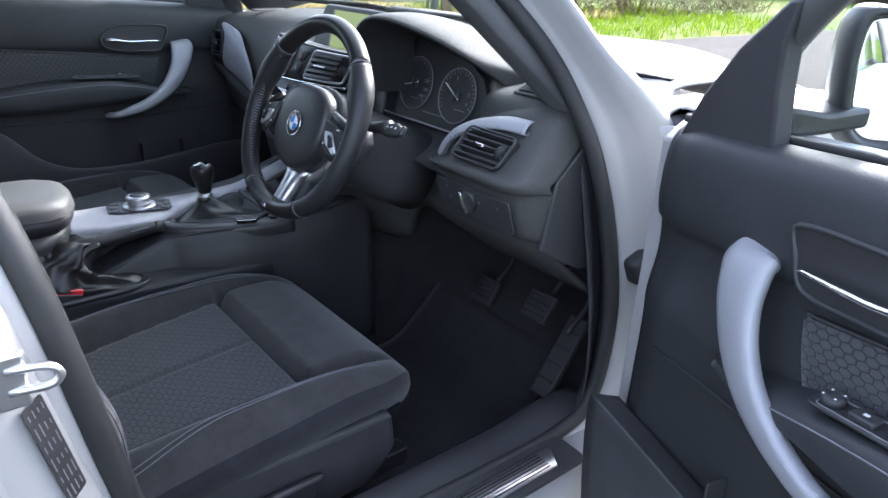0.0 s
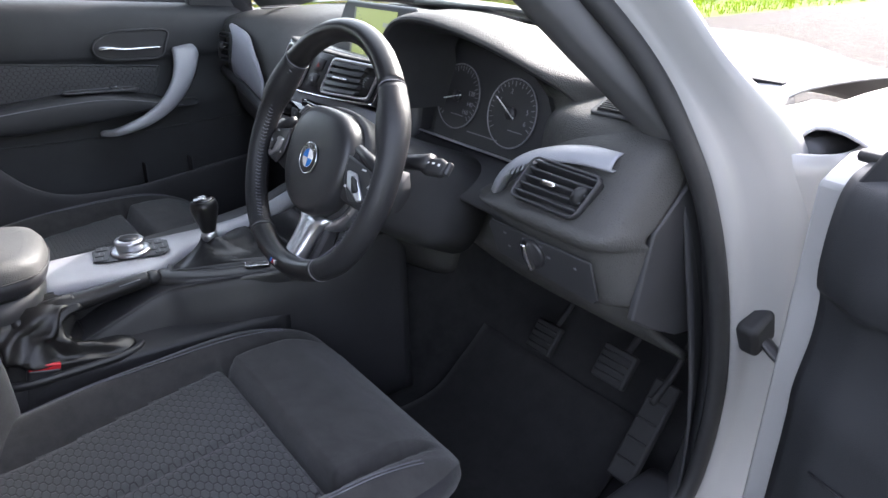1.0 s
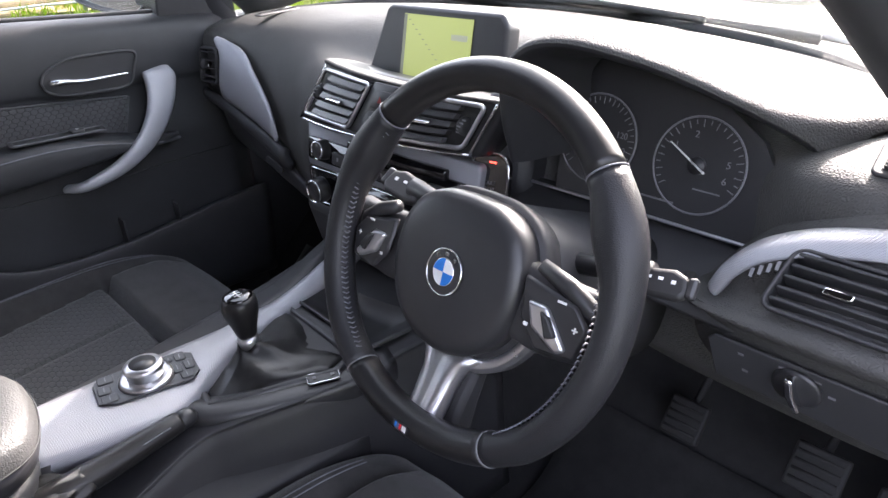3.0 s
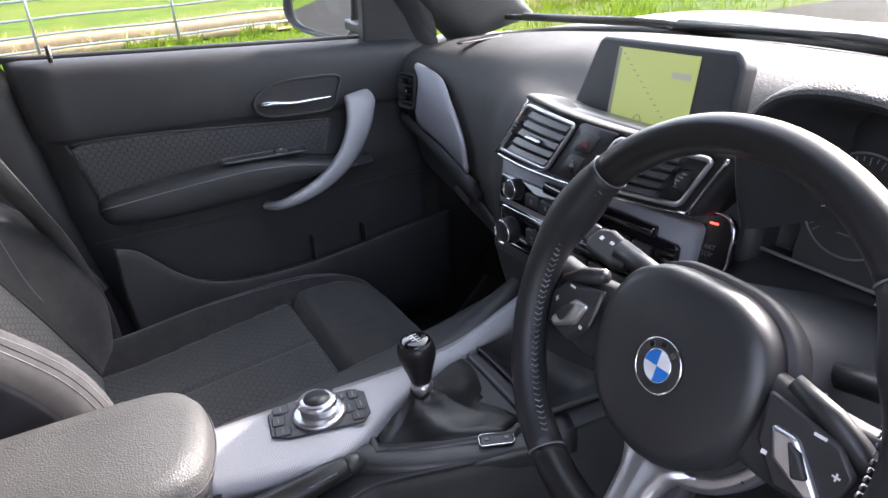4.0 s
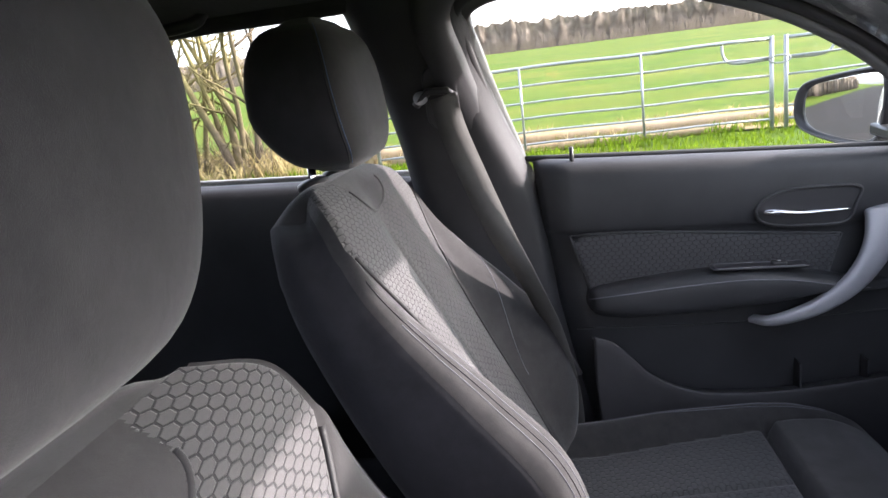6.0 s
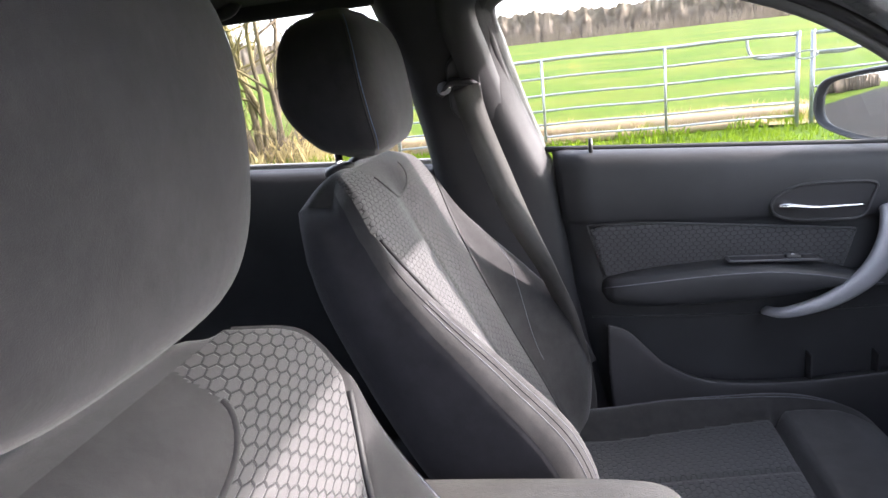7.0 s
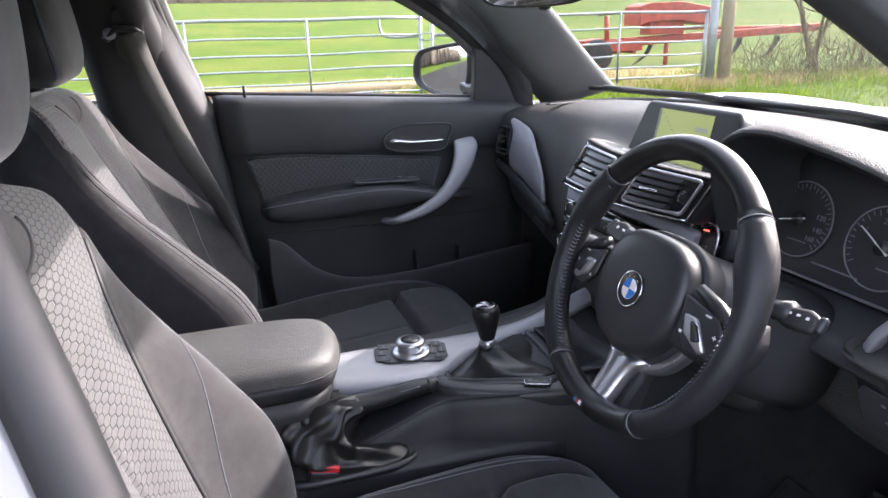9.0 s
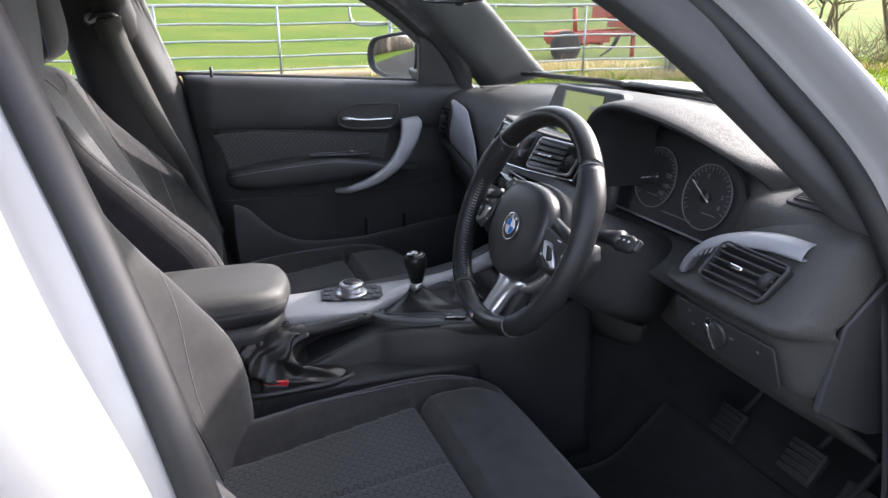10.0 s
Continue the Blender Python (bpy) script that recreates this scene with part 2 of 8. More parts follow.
def curve_of(pairs):
    """A smooth function through (x, y) pairs."""
    xs = [a for a, _ in pairs]
    ys = [b for _, b in pairs]

    def f(x):
        if x <= xs[0]:
            return ys[0]
        if x >= xs[-1]:
            return ys[-1]
        i = max(k for k in range(len(xs) - 1) if xs[k] <= x)
        h = xs[i + 1] - xs[i]
        u = (x - xs[i]) / h

        def slope(k):
            if k == 0 or k == len(xs) - 1:
                return 0.0 if k == 0 else (ys[-1] - ys[-2]) / (xs[-1] - xs[-2])
            return (ys[k + 1] - ys[k - 1]) / (xs[k + 1] - xs[k - 1])

        return (2 * u ** 3 - 3 * u * u + 1) * ys[i] + (u ** 3 - 2 * u * u + u) * h * slope(i) + (3 * u * u - 2 * u ** 3) * ys[i + 1] + (u ** 3 - u * u) * h * slope(i + 1)

    return f


def smooth_grid(control, nu, nv):
    """A dense grid of points through a coarse one: rows along u, columns along v."""
    rows = [spline(r, nv) for r in control]
    return np.stack([spline([r[j] for r in rows], nu) for j in range(nv)], axis=1)


def add_grid(bm, g, close_u=False, close_v=False):
    nu, nv = len(g), len(g[0])
    v = [[bm.verts.new(g[i][j]) for j in range(nv)] for i in range(nu)]
    for i in range(nu if close_u else nu - 1):
        for j in range(nv if close_v else nv - 1):
            a, b, c, d = v[i][j], v[(i + 1) % nu][j], v[(i + 1) % nu][(j + 1) % nv], v[i][(j + 1) % nv]
            if len({a, b, c, d}) == 4:
                bm.faces.new((a, b, c, d))
    return v


def grid(g, close_u=False, close_v=False):
    bm = bmesh.new()
    add_grid(bm, g, close_u, close_v)
    return bm


def loft(rings, caps=True, bm=None):
    """A skin over closed rings of equal count, with capped ends."""
    bm = bm or bmesh.new()
    v = add_grid(bm, rings, close_v=True)
    if caps:
        bm.faces.new(v[0][::-1])
        bm.faces.new(v[-1])
    return bm


def tube(points, radius, sides=8, bm=None, closed=False, flat=1.0, up=(0, 0, 1)):
    """A tube along points; radius a number or one per point; flat squeezes it along its second axis."""
    pts = [Vector(p) for p in points]
    n = len(pts)
    rings = []
    prior = None
    for i, p in enumerate(pts):
        d = (pts[(i + 1) % n] - pts[i - 1]) if closed else (pts[min(i + 1, n - 1)] - pts[max(i - 1, 0)])
        d.normalize()
        if prior is None:
            a = d.cross(Vector(up))
            if a.length < 1e-3:
                a = d.cross(Vector((1, 0, 0)))
        else:
            a = prior - d * prior.dot(d)
        a.normalize()
        prior = a
        b = d.cross(a)
        r = radius[i] if isinstance(radius, (list, tuple, np.ndarray)) else radius
        rings.append([p + a * (r * math.cos(2 * math.pi * k / sides)) + b * (r * flat * math.sin(2 * math.pi * k / sides)) for k in range(sides)])
    bm = bm or bmesh.new()
    v = add_grid(bm, rings, close_u=closed, close_v=True)
    if not closed:
        bm.faces.new(v[0][::-1])
        bm.faces.new(v[-1])
    return bm


def box(size, at=(0, 0, 0), turn=None, bm=None):
    bm = bm or bmesh.new()
    m = Matrix.Translation(at) @ (turn.to_4x4() if turn else Matrix()) @ Matrix.Diagonal((*size, 1))
    bmesh.ops.create_cube(bm, size=1, matrix=m)
    return bm


def disc(radius, depth, m, sides=32, top=None, bm=None):
    """A cylinder (or cone) whose axis is m's z, centred on m."""
    bm = bm or bmesh.new()
    bmesh.ops.create_cone(bm, cap_ends=True, segments=sides, radius1=radius, radius2=radius if top is None else top, depth=depth, matrix=m)
    return bm


def lathe(profile, m, sides=32, bm=None):
    """Turns (radius, height) pairs round m's z."""
    bm = bm or bmesh.new()
    rings = [[m @ Vector((r * math.cos(2 * math.pi * k / sides), r * math.sin(2 * math.pi * k / sides), h)) for k in range(sides)] for r, h in profile]
    return loft(rings, True, bm)


def plate(outline, depth, m, bm=None):
    """A flat piece with the outline (x, y) on m's plane, depth along its z."""
    bm = bm or bmesh.new()
    lo = [bm.verts.new(m @ Vector((x, y, 0))) for x, y in outline]
    hi = [bm.verts.new(m @ Vector((x, y, depth))) for x, y in outline]
    bm.faces.new(lo[::-1])
    bm.faces.new(hi)
    for i in range(len(lo)):
        j = (i + 1) % len(lo)
        bm.faces.new((lo[i], lo[j], hi[j], hi[i]))
    return bm


def round_rect(w, h, r, n=5, x=0.0, y=0.0):
    out = []
    for cx, cy, a0 in ((w / 2 - r, h / 2 - r, 0), (r - w / 2, h / 2 - r, 90), (r - w / 2, r - h / 2, 180), (w / 2 - r, r - h / 2, 270)):
        for k in range(n + 1):
            a = radians(a0 + 90 * k / n)
            out.append((x + cx + r * math.cos(a), y + cy + r * math.sin(a)))
    return out


def basis(origin, xaxis, yaxis):
    """A pose whose x and y run along the given directions."""
    x = Vector(xaxis).normalized()
    z = x.cross(Vector(yaxis)).normalized()
    y = z.cross(x)
    m = Matrix((x, y, z)).transposed().to_4x4()
    m.translation = Vector(origin)
    return m


def words(name, text, size, m, material, parent, depth=0.0003):
    """Lettering with the built-in font, turned into a mesh; centred on m, reading along its x."""
    cu = bpy.data.curves.new(name, "FONT")
    cu.body, cu.size, cu.align_x, cu.align_y, cu.extrude = text, size, "CENTER", "CENTER", depth
    tmp = bpy.data.objects.new(name, cu)
    me = bpy.data.meshes.new_from_object(tmp)
    bpy.data.objects.remove(tmp)
    me.transform(m)
    me.materials.append(material)
    ob = new(name, me)
    if parent:
        ob.parent = parent
        ob.matrix_parent_inverse = parent.matrix_world.inverted()
    return ob


def marks(name, bars, m, material, parent, depth=0.0004):
    """Small printed bars (x, y, w, h) on m's plane."""
    if len(bars) <= 12:
        one = name[:-1] if name.endswith("s") else name
        for x, y, w, h in bars:
            part(one, plate([(x - w / 2, y - h / 2), (x + w / 2, y - h / 2), (x + w / 2, y + h / 2), (x - w / 2, y + h / 2)], depth, m), material, parent, smooth=False)
        return None
    bm = bmesh.new()
    for x, y, w, h in bars:
        plate([(x - w / 2, y - h / 2), (x + w / 2, y - h / 2), (x + w / 2, y + h / 2), (x - w / 2, y + h / 2)], depth, m, bm)
    return tagged(part(name, bm, material, parent, smooth=False), kind="stuff")


def bump_at(x, c, w):
    return math.exp(-((x - c) / w) ** 2)


def ease(a, b, x):
    u = min(1.0, max(0.0, (x - a) / (b - a)))
    return u * u * (3 - 2 * u)
# ---- outside materials ----
def ground_mat(name, a, b, c, scale, rough=0.95, strength=0.6, depth=0.03):
    k = Nodes(name, rough)
    k.b.inputs["Specular IOR Level"].default_value = 0.08
    first = k.ramp(k.noise(scale, 8.0, 0.65), a, b, 0.35, 0.65)
    k.color(k.mix(k.ramp(k.noise(scale * 0.09, 4.0), (0, 0, 0), (1, 1, 1), 0.42, 0.62), first, c))
    k.bump(k.noise(scale * 3, 6.0, 0.7), strength, depth)
    return k.m


FIELD = ground_mat("field_grass", (0.027, 0.058, 0.004), (0.064, 0.106, 0.006), (0.080, 0.096, 0.012), 3.2)
TARMAC = ground_mat("worn_tarmac", (0.014, 0.013, 0.012), (0.032, 0.030, 0.028), (0.022, 0.020, 0.018), 9.0, 0.9, 0.9, 0.008)
STONES = ground_mat("loose_gravel", (0.014, 0.013, 0.012), (0.062, 0.058, 0.053), (0.034, 0.031, 0.028), 30.0, 0.9, 1.0, 0.01)
STRAW = ground_mat("dead_grass", (0.17, 0.13, 0.06), (0.27, 0.22, 0.12), (0.13, 0.14, 0.035), 5.0)
BLADE = leaf("grass_blades", (0.070, 0.130, 0.006), (0.15, 0.21, 0.013))
DRYBLADE = leaf("dry_grass_blades", (0.24, 0.18, 0.08), (0.40, 0.33, 0.17))
GALV = plain("galvanised_steel", (0.30, 0.31, 0.32), 0.45, 0.6, 0.12)
TIMBER = ground_mat("weathered_timber", (0.20, 0.14, 0.08), (0.34, 0.25, 0.15), (0.27, 0.21, 0.14), 14.0, 0.85, 0.5, 0.01)
BARK = ground_mat("lichened_bark", (0.055, 0.044, 0.034), (0.13, 0.10, 0.070), (0.165, 0.140, 0.062), 8.0, 0.9, 0.8, 0.02)
RUST = plain("faded_red_paint", (0.36, 0.045, 0.025), 0.6, 0.0, 0.35, 0.0, 7.0)
TYRE = plain("old_tyre", (0.022, 0.021, 0.02), 0.8)
WOODS = leaf("bare_woods", (0.13, 0.105, 0.085), (0.24, 0.20, 0.165), 0.4)


def land(x, y):
    """Height of the land: level round the lane, rising slowly across the field."""
    rise = max(0.0, -11.0 - x)
    return 0.043 * rise - 0.00004 * rise * rise + 0.04 * noise.noise((x * 0.1, y * 0.1, 0)) * ease(5.5, 9.0, -x)


def build_ground():
    xs = [-600, -400, -260, -170, -110, -75, -50, -34, -24, -18, -14, -12, -11, -10, -9, -8, -7, -6, -5, 0, 6, 14, 40, 120, 300, 600]
    ys = [-600, -300, -140, -70, -36, -20, -12, -8, -6, -4, -2, 0, 2, 4, 6, 8, 10, 12, 16, 22, 30, 50, 90, 180, 350, 600]
    g = [[(x, y, land(x, y) if x < -5 else 0.0) for y in ys] for x in xs]
    tagged(part("ground", grid(g), FIELD), "bright green grass field rising slowly to the woods", "ground", kind="structure")
    edge = [(-5.35 + 0.18 * noise.noise((0.0, y * 0.7, 3.0)) + 0.06 * noise.noise((0.0, y * 3.0, 5.0)), y) for y in np.linspace(-120, 60, 420)]
    bm = bmesh.new()
    a = [bm.verts.new((x, y, 0.012)) for x, y in edge]
    b = [bm.verts.new((5.0, y, 0.012)) for x, y in edge]
    for i in range(len(a) - 1):
        bm.faces.new((a[i], b[i], b[i + 1], a[i + 1]))
    tagged(part("road", bm, TARMAC), "worn pale grey tarmac lane with a ragged grass edge", "road", kind="structure")
    bm = bmesh.new()
    ring = []
    for k in range(90):
        t = 2 * math.pi * k / 90
        r = 1 + 0.12 * noise.noise((math.cos(t) * 3, math.sin(t) * 3, 1.0))
        ring.append(bm.verts.new((-1.0 + 3.4 * r * math.cos(t), 11.5 + 6.5 * r * math.sin(t), 0.02)))
    bm.faces.new(ring)
    tagged(part("gravel", bm, STONES), "patch of loose pale gravel on the lane", "gravel", kind="structure")
    bm = bmesh.new()
    xs = np.linspace(-9.6, -12.2, 10)
    ys = np.linspace(-8, 10, 60)
    g = [[(x + 0.5 * noise.noise((y * 0.5, x, 0)), y, land(x, y) + 0.03 + 0.02 * noise.noise((x * 2, y * 2, 0))) for y in ys] for x in xs]
    tagged(part("dead_grass_strip", grid(g), STRAW), "strip of dead straw-coloured grass behind the gate", "dead grass", kind="stuff")


def build_tufts(name, mat, label, spots, tall, rng):
    """Many three-cornered blades in one mesh."""
    bm = bmesh.new()
    for x, y, h in spots:
        z = land(x, y) if x < -5 else 0.0
        for k in range(5):
            a = rng.uniform(0, 6.28)
            dx, dy = math.cos(a), math.sin(a)
            px, py = x + rng.uniform(-0.08, 0.08), y + rng.uniform(-0.08, 0.08)
            w, hh, lean = rng.uniform(0.004, 0.010), h * tall * rng.uniform(0.6, 1.2), rng.uniform(0.0, 0.6)
            v = [bm.verts.new(p) for p in ((px - dy * w, py + dx * w, z), (px + dy * w, py - dx * w, z), (px + dx * hh * lean * 0.4 + dy * w * 0.7, py + dy * hh * lean * 0.4 - dx * w * 0.7, z + hh * 0.6), (px + dx * hh * lean, py + dy * hh * lean, z + hh))]
            bm.faces.new((v[0], v[1], v[2]))
            bm.faces.new((v[0], v[2], v[3]))
    ob = part(name, bm, mat, smooth=False)
    return tagged(ob, label, "grass", kind="stuff")


def build_grass():
    rng = random.Random(3)
    verge = []
    for _ in range(5200):
        x = -5.4 - 5.4 * rng.random() ** 0.8
        y = rng.uniform(-9, 17)
        verge.append((x, y, rng.uniform(0.5, 1.0) * (1.5 if noise.noise((x, y, 0)) > 0.15 else 0.8)))
    build_tufts("verge_grass", BLADE, "lush green grass tufts along the verge", verge, 0.15, rng)
    dry = [(rng.uniform(-11.6, -9.7), rng.uniform(-9, 9), rng.uniform(0.4, 1.0)) for _ in range(1500)]
    dry += [(rng.uniform(-9.5, -8.3), rng.uniform(6.5, 13), rng.uniform(0.3, 0.9)) for _ in range(700)]
    dry += [(rng.uniform(-12, -9), rng.uniform(-8.5, -3.4), rng.uniform(0.8, 2.0)) for _ in range(900)]
    build_tufts("dry_grass", DRYBLADE, "dry straw-coloured grass behind the gate", dry, 0.22, rng)


GATE_X = -9.25


def build_gate(y0, y1, posts, hoop_low, top, name_label):
    gate = thing("field_gate", name_label, "gate", (GATE_X, y0, 0), "galvanised field gates")
    rails = [0.16, 0.33, 0.52, 0.73, 0.96, top]
    for z in rails:
        r = 0.024 if z == top else 0.016
        part("rail", tube([(GATE_X, y, z + 0.008 * math.sin(3 * y)) for y in np.linspace(y0, y1, 12)], r, 8), GALV, gate)
    for y in posts:
        part("upright", tube([(GATE_X + 0.02, y, 0.1), (GATE_X + 0.02, y, top)], 0.018, 8), GALV, gate)
    for y in (y0, y1):
        part("end_post", tube([(GATE_X, y, 0.0), (GATE_X, y, top + 0.03)], 0.03, 10), GALV, gate)
    s = 1 if hoop_low == y1 else -1
    hoop = spline([(GATE_X - 0.03, hoop_low - s * 0.62, top), (GATE_X - 0.03, hoop_low - s * 0.58, top - 0.20), (GATE_X - 0.03, hoop_low - s * 0.42, top - 0.27), (GATE_X - 0.03, hoop_low, top - 0.26)], 16)
    part("latch_hoop", tube(hoop, 0.02, 8), GALV, gate, "bent steel latch hoop")
    return gate


def build_gates():
    build_gate(-2.1, 3.28, (0.0, 1.62), 3.28, 1.2, "galvanised steel field gate with six rails and a bent hoop")
    g = build_gate(3.46, 8.35, (5.0, 6.65), 3.46, 1.2, "galvanised steel field gate chained to its neighbour")
    ring = [(GATE_X + 0.05 + 0.012 * math.cos(a), 3.37 + 0.13 * math.cos(a), 0.93 + 0.05 * math.sin(a)) for a in np.linspace(0, 6.28, 18)[:-1]]
    part("chain", tube(ring, 0.012, 6, closed=True), GALV, g, "steel chain looped round both gates")
    post = thing("gate_post", "grey steel gate post beside a hanging post of wood", "post", (GATE_X, 8.6, 0))
    part("steel_post", tube([(GATE_X, 8.5, -0.1), (GATE_X, 8.5, 1.75)], 0.075, 12), GALV, post)
    part("wooden_post", tube([(GATE_X + 0.05, 8.75, -0.1), (GATE_X + 0.05, 8.76, 1.85)], 0.11, 10), TIMBER, post, "weathered wooden post")
    post = thing("fence_post", "weathered wooden fence post at the gate's end", "post", (GATE_X, -2.3, 0))
    part("post", tube([(GATE_X, -2.28, -0.1), (GATE_X, -2.28, 1.5)], 0.09, 10), TIMBER, post)
    post = thing("fence_post", "slim grey fence post beside the hedge", "post", (GATE_X, -2.75, 0))
    part("post", tube([(GATE_X + 0.1, -2.75, -0.1), (GATE_X + 0.1, -2.75, 1.3)], 0.05, 8), GALV, post)
    for y0, y1, x, r, z in ((-2.6, 3.9, -10.1, 0.12, 0.12), (-4.8, 2.2, -10.45, 0.10, 0.12), (-2.0, 3.0, -9.62, 0.07, 0.06)):
        pts = [(x + 0.05 * math.sin(y), y, land(x, y) + z) for y in np.linspace(y0, y1, 14)]
        tagged(part("timber_pole", tube(pts, [r * (1 - 0.02 * i) for i in range(14)], 12), TIMBER), "old wooden pole lying in the grass behind the gate", "timber pole", "poles behind the gate")


def build_implement():
    """A red trailed implement parked in the field behind the second gate."""
    x = -13.0
    p = thing("farm_implement", "faded red farm implement with a small wheel, parked in grass", "farm machine", (x, 10.0, 0.05))
    z0 = land(x, 9)

    def bar(name, pts, wide, tall, label=""):
        rings = []
        for y, z in pts:
            rings.append([(x - wide, y, z - tall), (x + wide, y, z - tall), (x + wide, y, z + tall), (x - wide, y, z + tall)])
        return part(name, loft(rings), RUST, p, label, bevel=0.015)

    bar("main_beam", [(9.1, 0.60), (10.4, 0.64), (12.0, 0.70), (14.7, 0.80)], 0.10, 0.09)
    bar("upper_beam", [(10.6, 0.86), (12.2, 0.84), (13.6, 0.84)], 0.05, 0.035)
    bar("headstock", [(9.35, 1.14), (9.6, 1.22), (10.4, 1.24), (11.2, 1.12)], 0.32, 0.20, "red sheet metal hopper")
    bar("hopper_foot", [(9.7, 0.88), (10.6, 0.88)], 0.20, 0.14)
    bar("frame", [(8.15, 0.50), (8.7, 0.53), (9.5, 0.54)], 0.26, 0.12)
    bar("frame_end", [(8.05, 0.56), (8.55, 0.60)], 0.20, 0.10)
    for y in (8.9, 9.3):
        part("bracket", box((0.5, 0.10, 0.32), (x, y, 0.52)), RUST, p, bevel=0.02)
    part("jack_stand", tube([(x + 0.1, 8.68, 0.60), (x + 0.1, 8.64, 1.16)], 0.055, 10), RUST, p)
    part("jack_handle", tube([(x + 0.1, 8.44, 1.17), (x + 0.1, 8.64, 1.20), (x + 0.1, 8.84, 1.18)], 0.018, 6), TYRE, p)
    w = Matrix.Translation((x + 0.25, 8.36, z0 + 0.27)) @ Matrix.Rotation(radians(90), 4, "Y")
    wheel = part("wheel", lathe([(0.16, -0.13), (0.28, -0.13), (0.335, -0.09), (0.345, 0.0), (0.335, 0.09), (0.28, 0.13), (0.16, 0.13)], w, 30), TYRE, p, "worn black tyre")
    part("rim", lathe([(0.04, -0.10), (0.17, -0.12), (0.19, -0.132), (0.19, 0.132), (0.17, 0.12), (0.04, 0.10)], w, 22), RUST, wheel, "red wheel rim")
    part("leg", tube([(x, 10.3, 0.62), (x, 10.3, z0 - 0.05)], 0.055, 8), RUST, p)
    for y in (9.65, 12.1, 13.2):
        bend = spline([(x, y + 0.25, 0.62), (x, y + 0.20, 0.45), (x + 0.03, y + 0.02, 0.26), (x + 0.05, y - 0.25, z0 + 0.03)], 10)
        part("tine", tube(bend, [0.11, 0.11, 0.11, 0.10, 0.10, 0.09, 0.08, 0.07, 0.05, 0.03], 6, flat=0.35), TYRE, p)


def limb(bm, base, way, length, radius, depth, rng):
    """One limb and its twigs, tapering and wandering."""
    pts, p, d = [Vector(base)], Vector(base), Vector(way).normalized()
    steps = 6
    for _ in range(steps):
        d = (d + Vector((rng.uniform(-1, 1), rng.uniform(-1, 1), rng.uniform(-0.6, 0.9))) * 0.22).normalized()
        p = p + d * (length / steps)
        pts.append(p.copy())
    tube(pts, [radius * (1 - 0.12 * i) for i in range(len(pts))], 6 if depth > 1 else 4, bm)
    if depth:
        for _ in range(4 if depth > 1 else 5):
            i = rng.randint(2, steps)
            side = Vector((rng.uniform(-1, 1), rng.uniform(-1, 1), rng.uniform(-0.1, 1.0)))
            limb(bm, pts[i], (d * 0.6 + side), length * rng.uniform(0.4, 0.65), radius * 0.5 * (1 - 0.09 * i), depth - 1, rng)


def build_hedge():
    rng = random.Random(11)
    for i, (x, y, h) in enumerate(((-9.9, -4.05, 3.4), (-9.8, -5.0, 3.0), (-10.2, -5.5, 3.6), (-9.6, -6.3, 3.0), (-10.5, -7.2, 3.4), (-10.0, -8.4, 3.2), (-9.3, 10.9, 2.4), (-9.6, 12.4, 2.6), (-9.2, 14.2, 2.6))):
        tree = thing("hedge_tree", "bare hedge tree with yellow lichen on twisted limbs", "tree", (x, y, 0), "bare trees of the hedge")
        z = land(x, y)
        bm = bmesh.new()
        tops = []
        for _ in range(5 if i < 6 else 3):
            way = (rng.uniform(-0.3, 0.3), rng.uniform(-0.45, 0.45), 1)
            pts, p, d = [Vector((x + rng.uniform(-0.35, 0.35), y + rng.uniform(-0.55, 0.55), z - 0.05))], None, Vector(way).normalized()
            p = pts[0]
            for _ in range(8):
                d = (d + Vector((rng.uniform(-1, 1), rng.uniform(-1, 1), rng.uniform(0, 0.6))) * 0.12).normalized()
                p = p + d * h / 8
                pts.append(p.copy())
            thick = rng.uniform(0.03, 0.075)
            tube(pts, [thick * (1 - 0.09 * k) for k in range(9)], 7, bm)
            tops.append((pts, d))
        part("trunk", bm, BARK, tree)
        bm = bmesh.new()
        for pts, d in tops:
            for k in range(2, 9):
                side = Vector((rng.uniform(-1, 1), rng.uniform(-1, 1), rng.uniform(0.1, 0.9)))
                limb(bm, pts[k], side, h * rng.uniform(0.16, 0.36), 0.024, 2 if k > 3 and k % 2 else 1, rng)
        part("crown", bm, BARK, tree)
    bm = bmesh.new()
    for _ in range(2600):
        y = rng.choice((rng.uniform(-10, -3.6), rng.uniform(9.0, 20)))
        x, z = (-9.8 if y < 0 else -9.0) + rng.gauss(0, 0.4), rng.random() ** 2 * 1.0
        d = Vector((rng.uniform(-1, 1), rng.uniform(-1, 1), rng.uniform(0.2, 1.4))).normalized()
        p = Vector((x, y, land(x, y) + z * 0.6))
        tube([p, p + d * 0.3 + Vector((0, 0, -0.03)), p + d * 0.6], [0.006, 0.005, 0.002], 3, bm)
    tagged(part("brambles", bm, BARK), "tangle of bare brown brambles under the hedge", "brambles", kind="stuff")


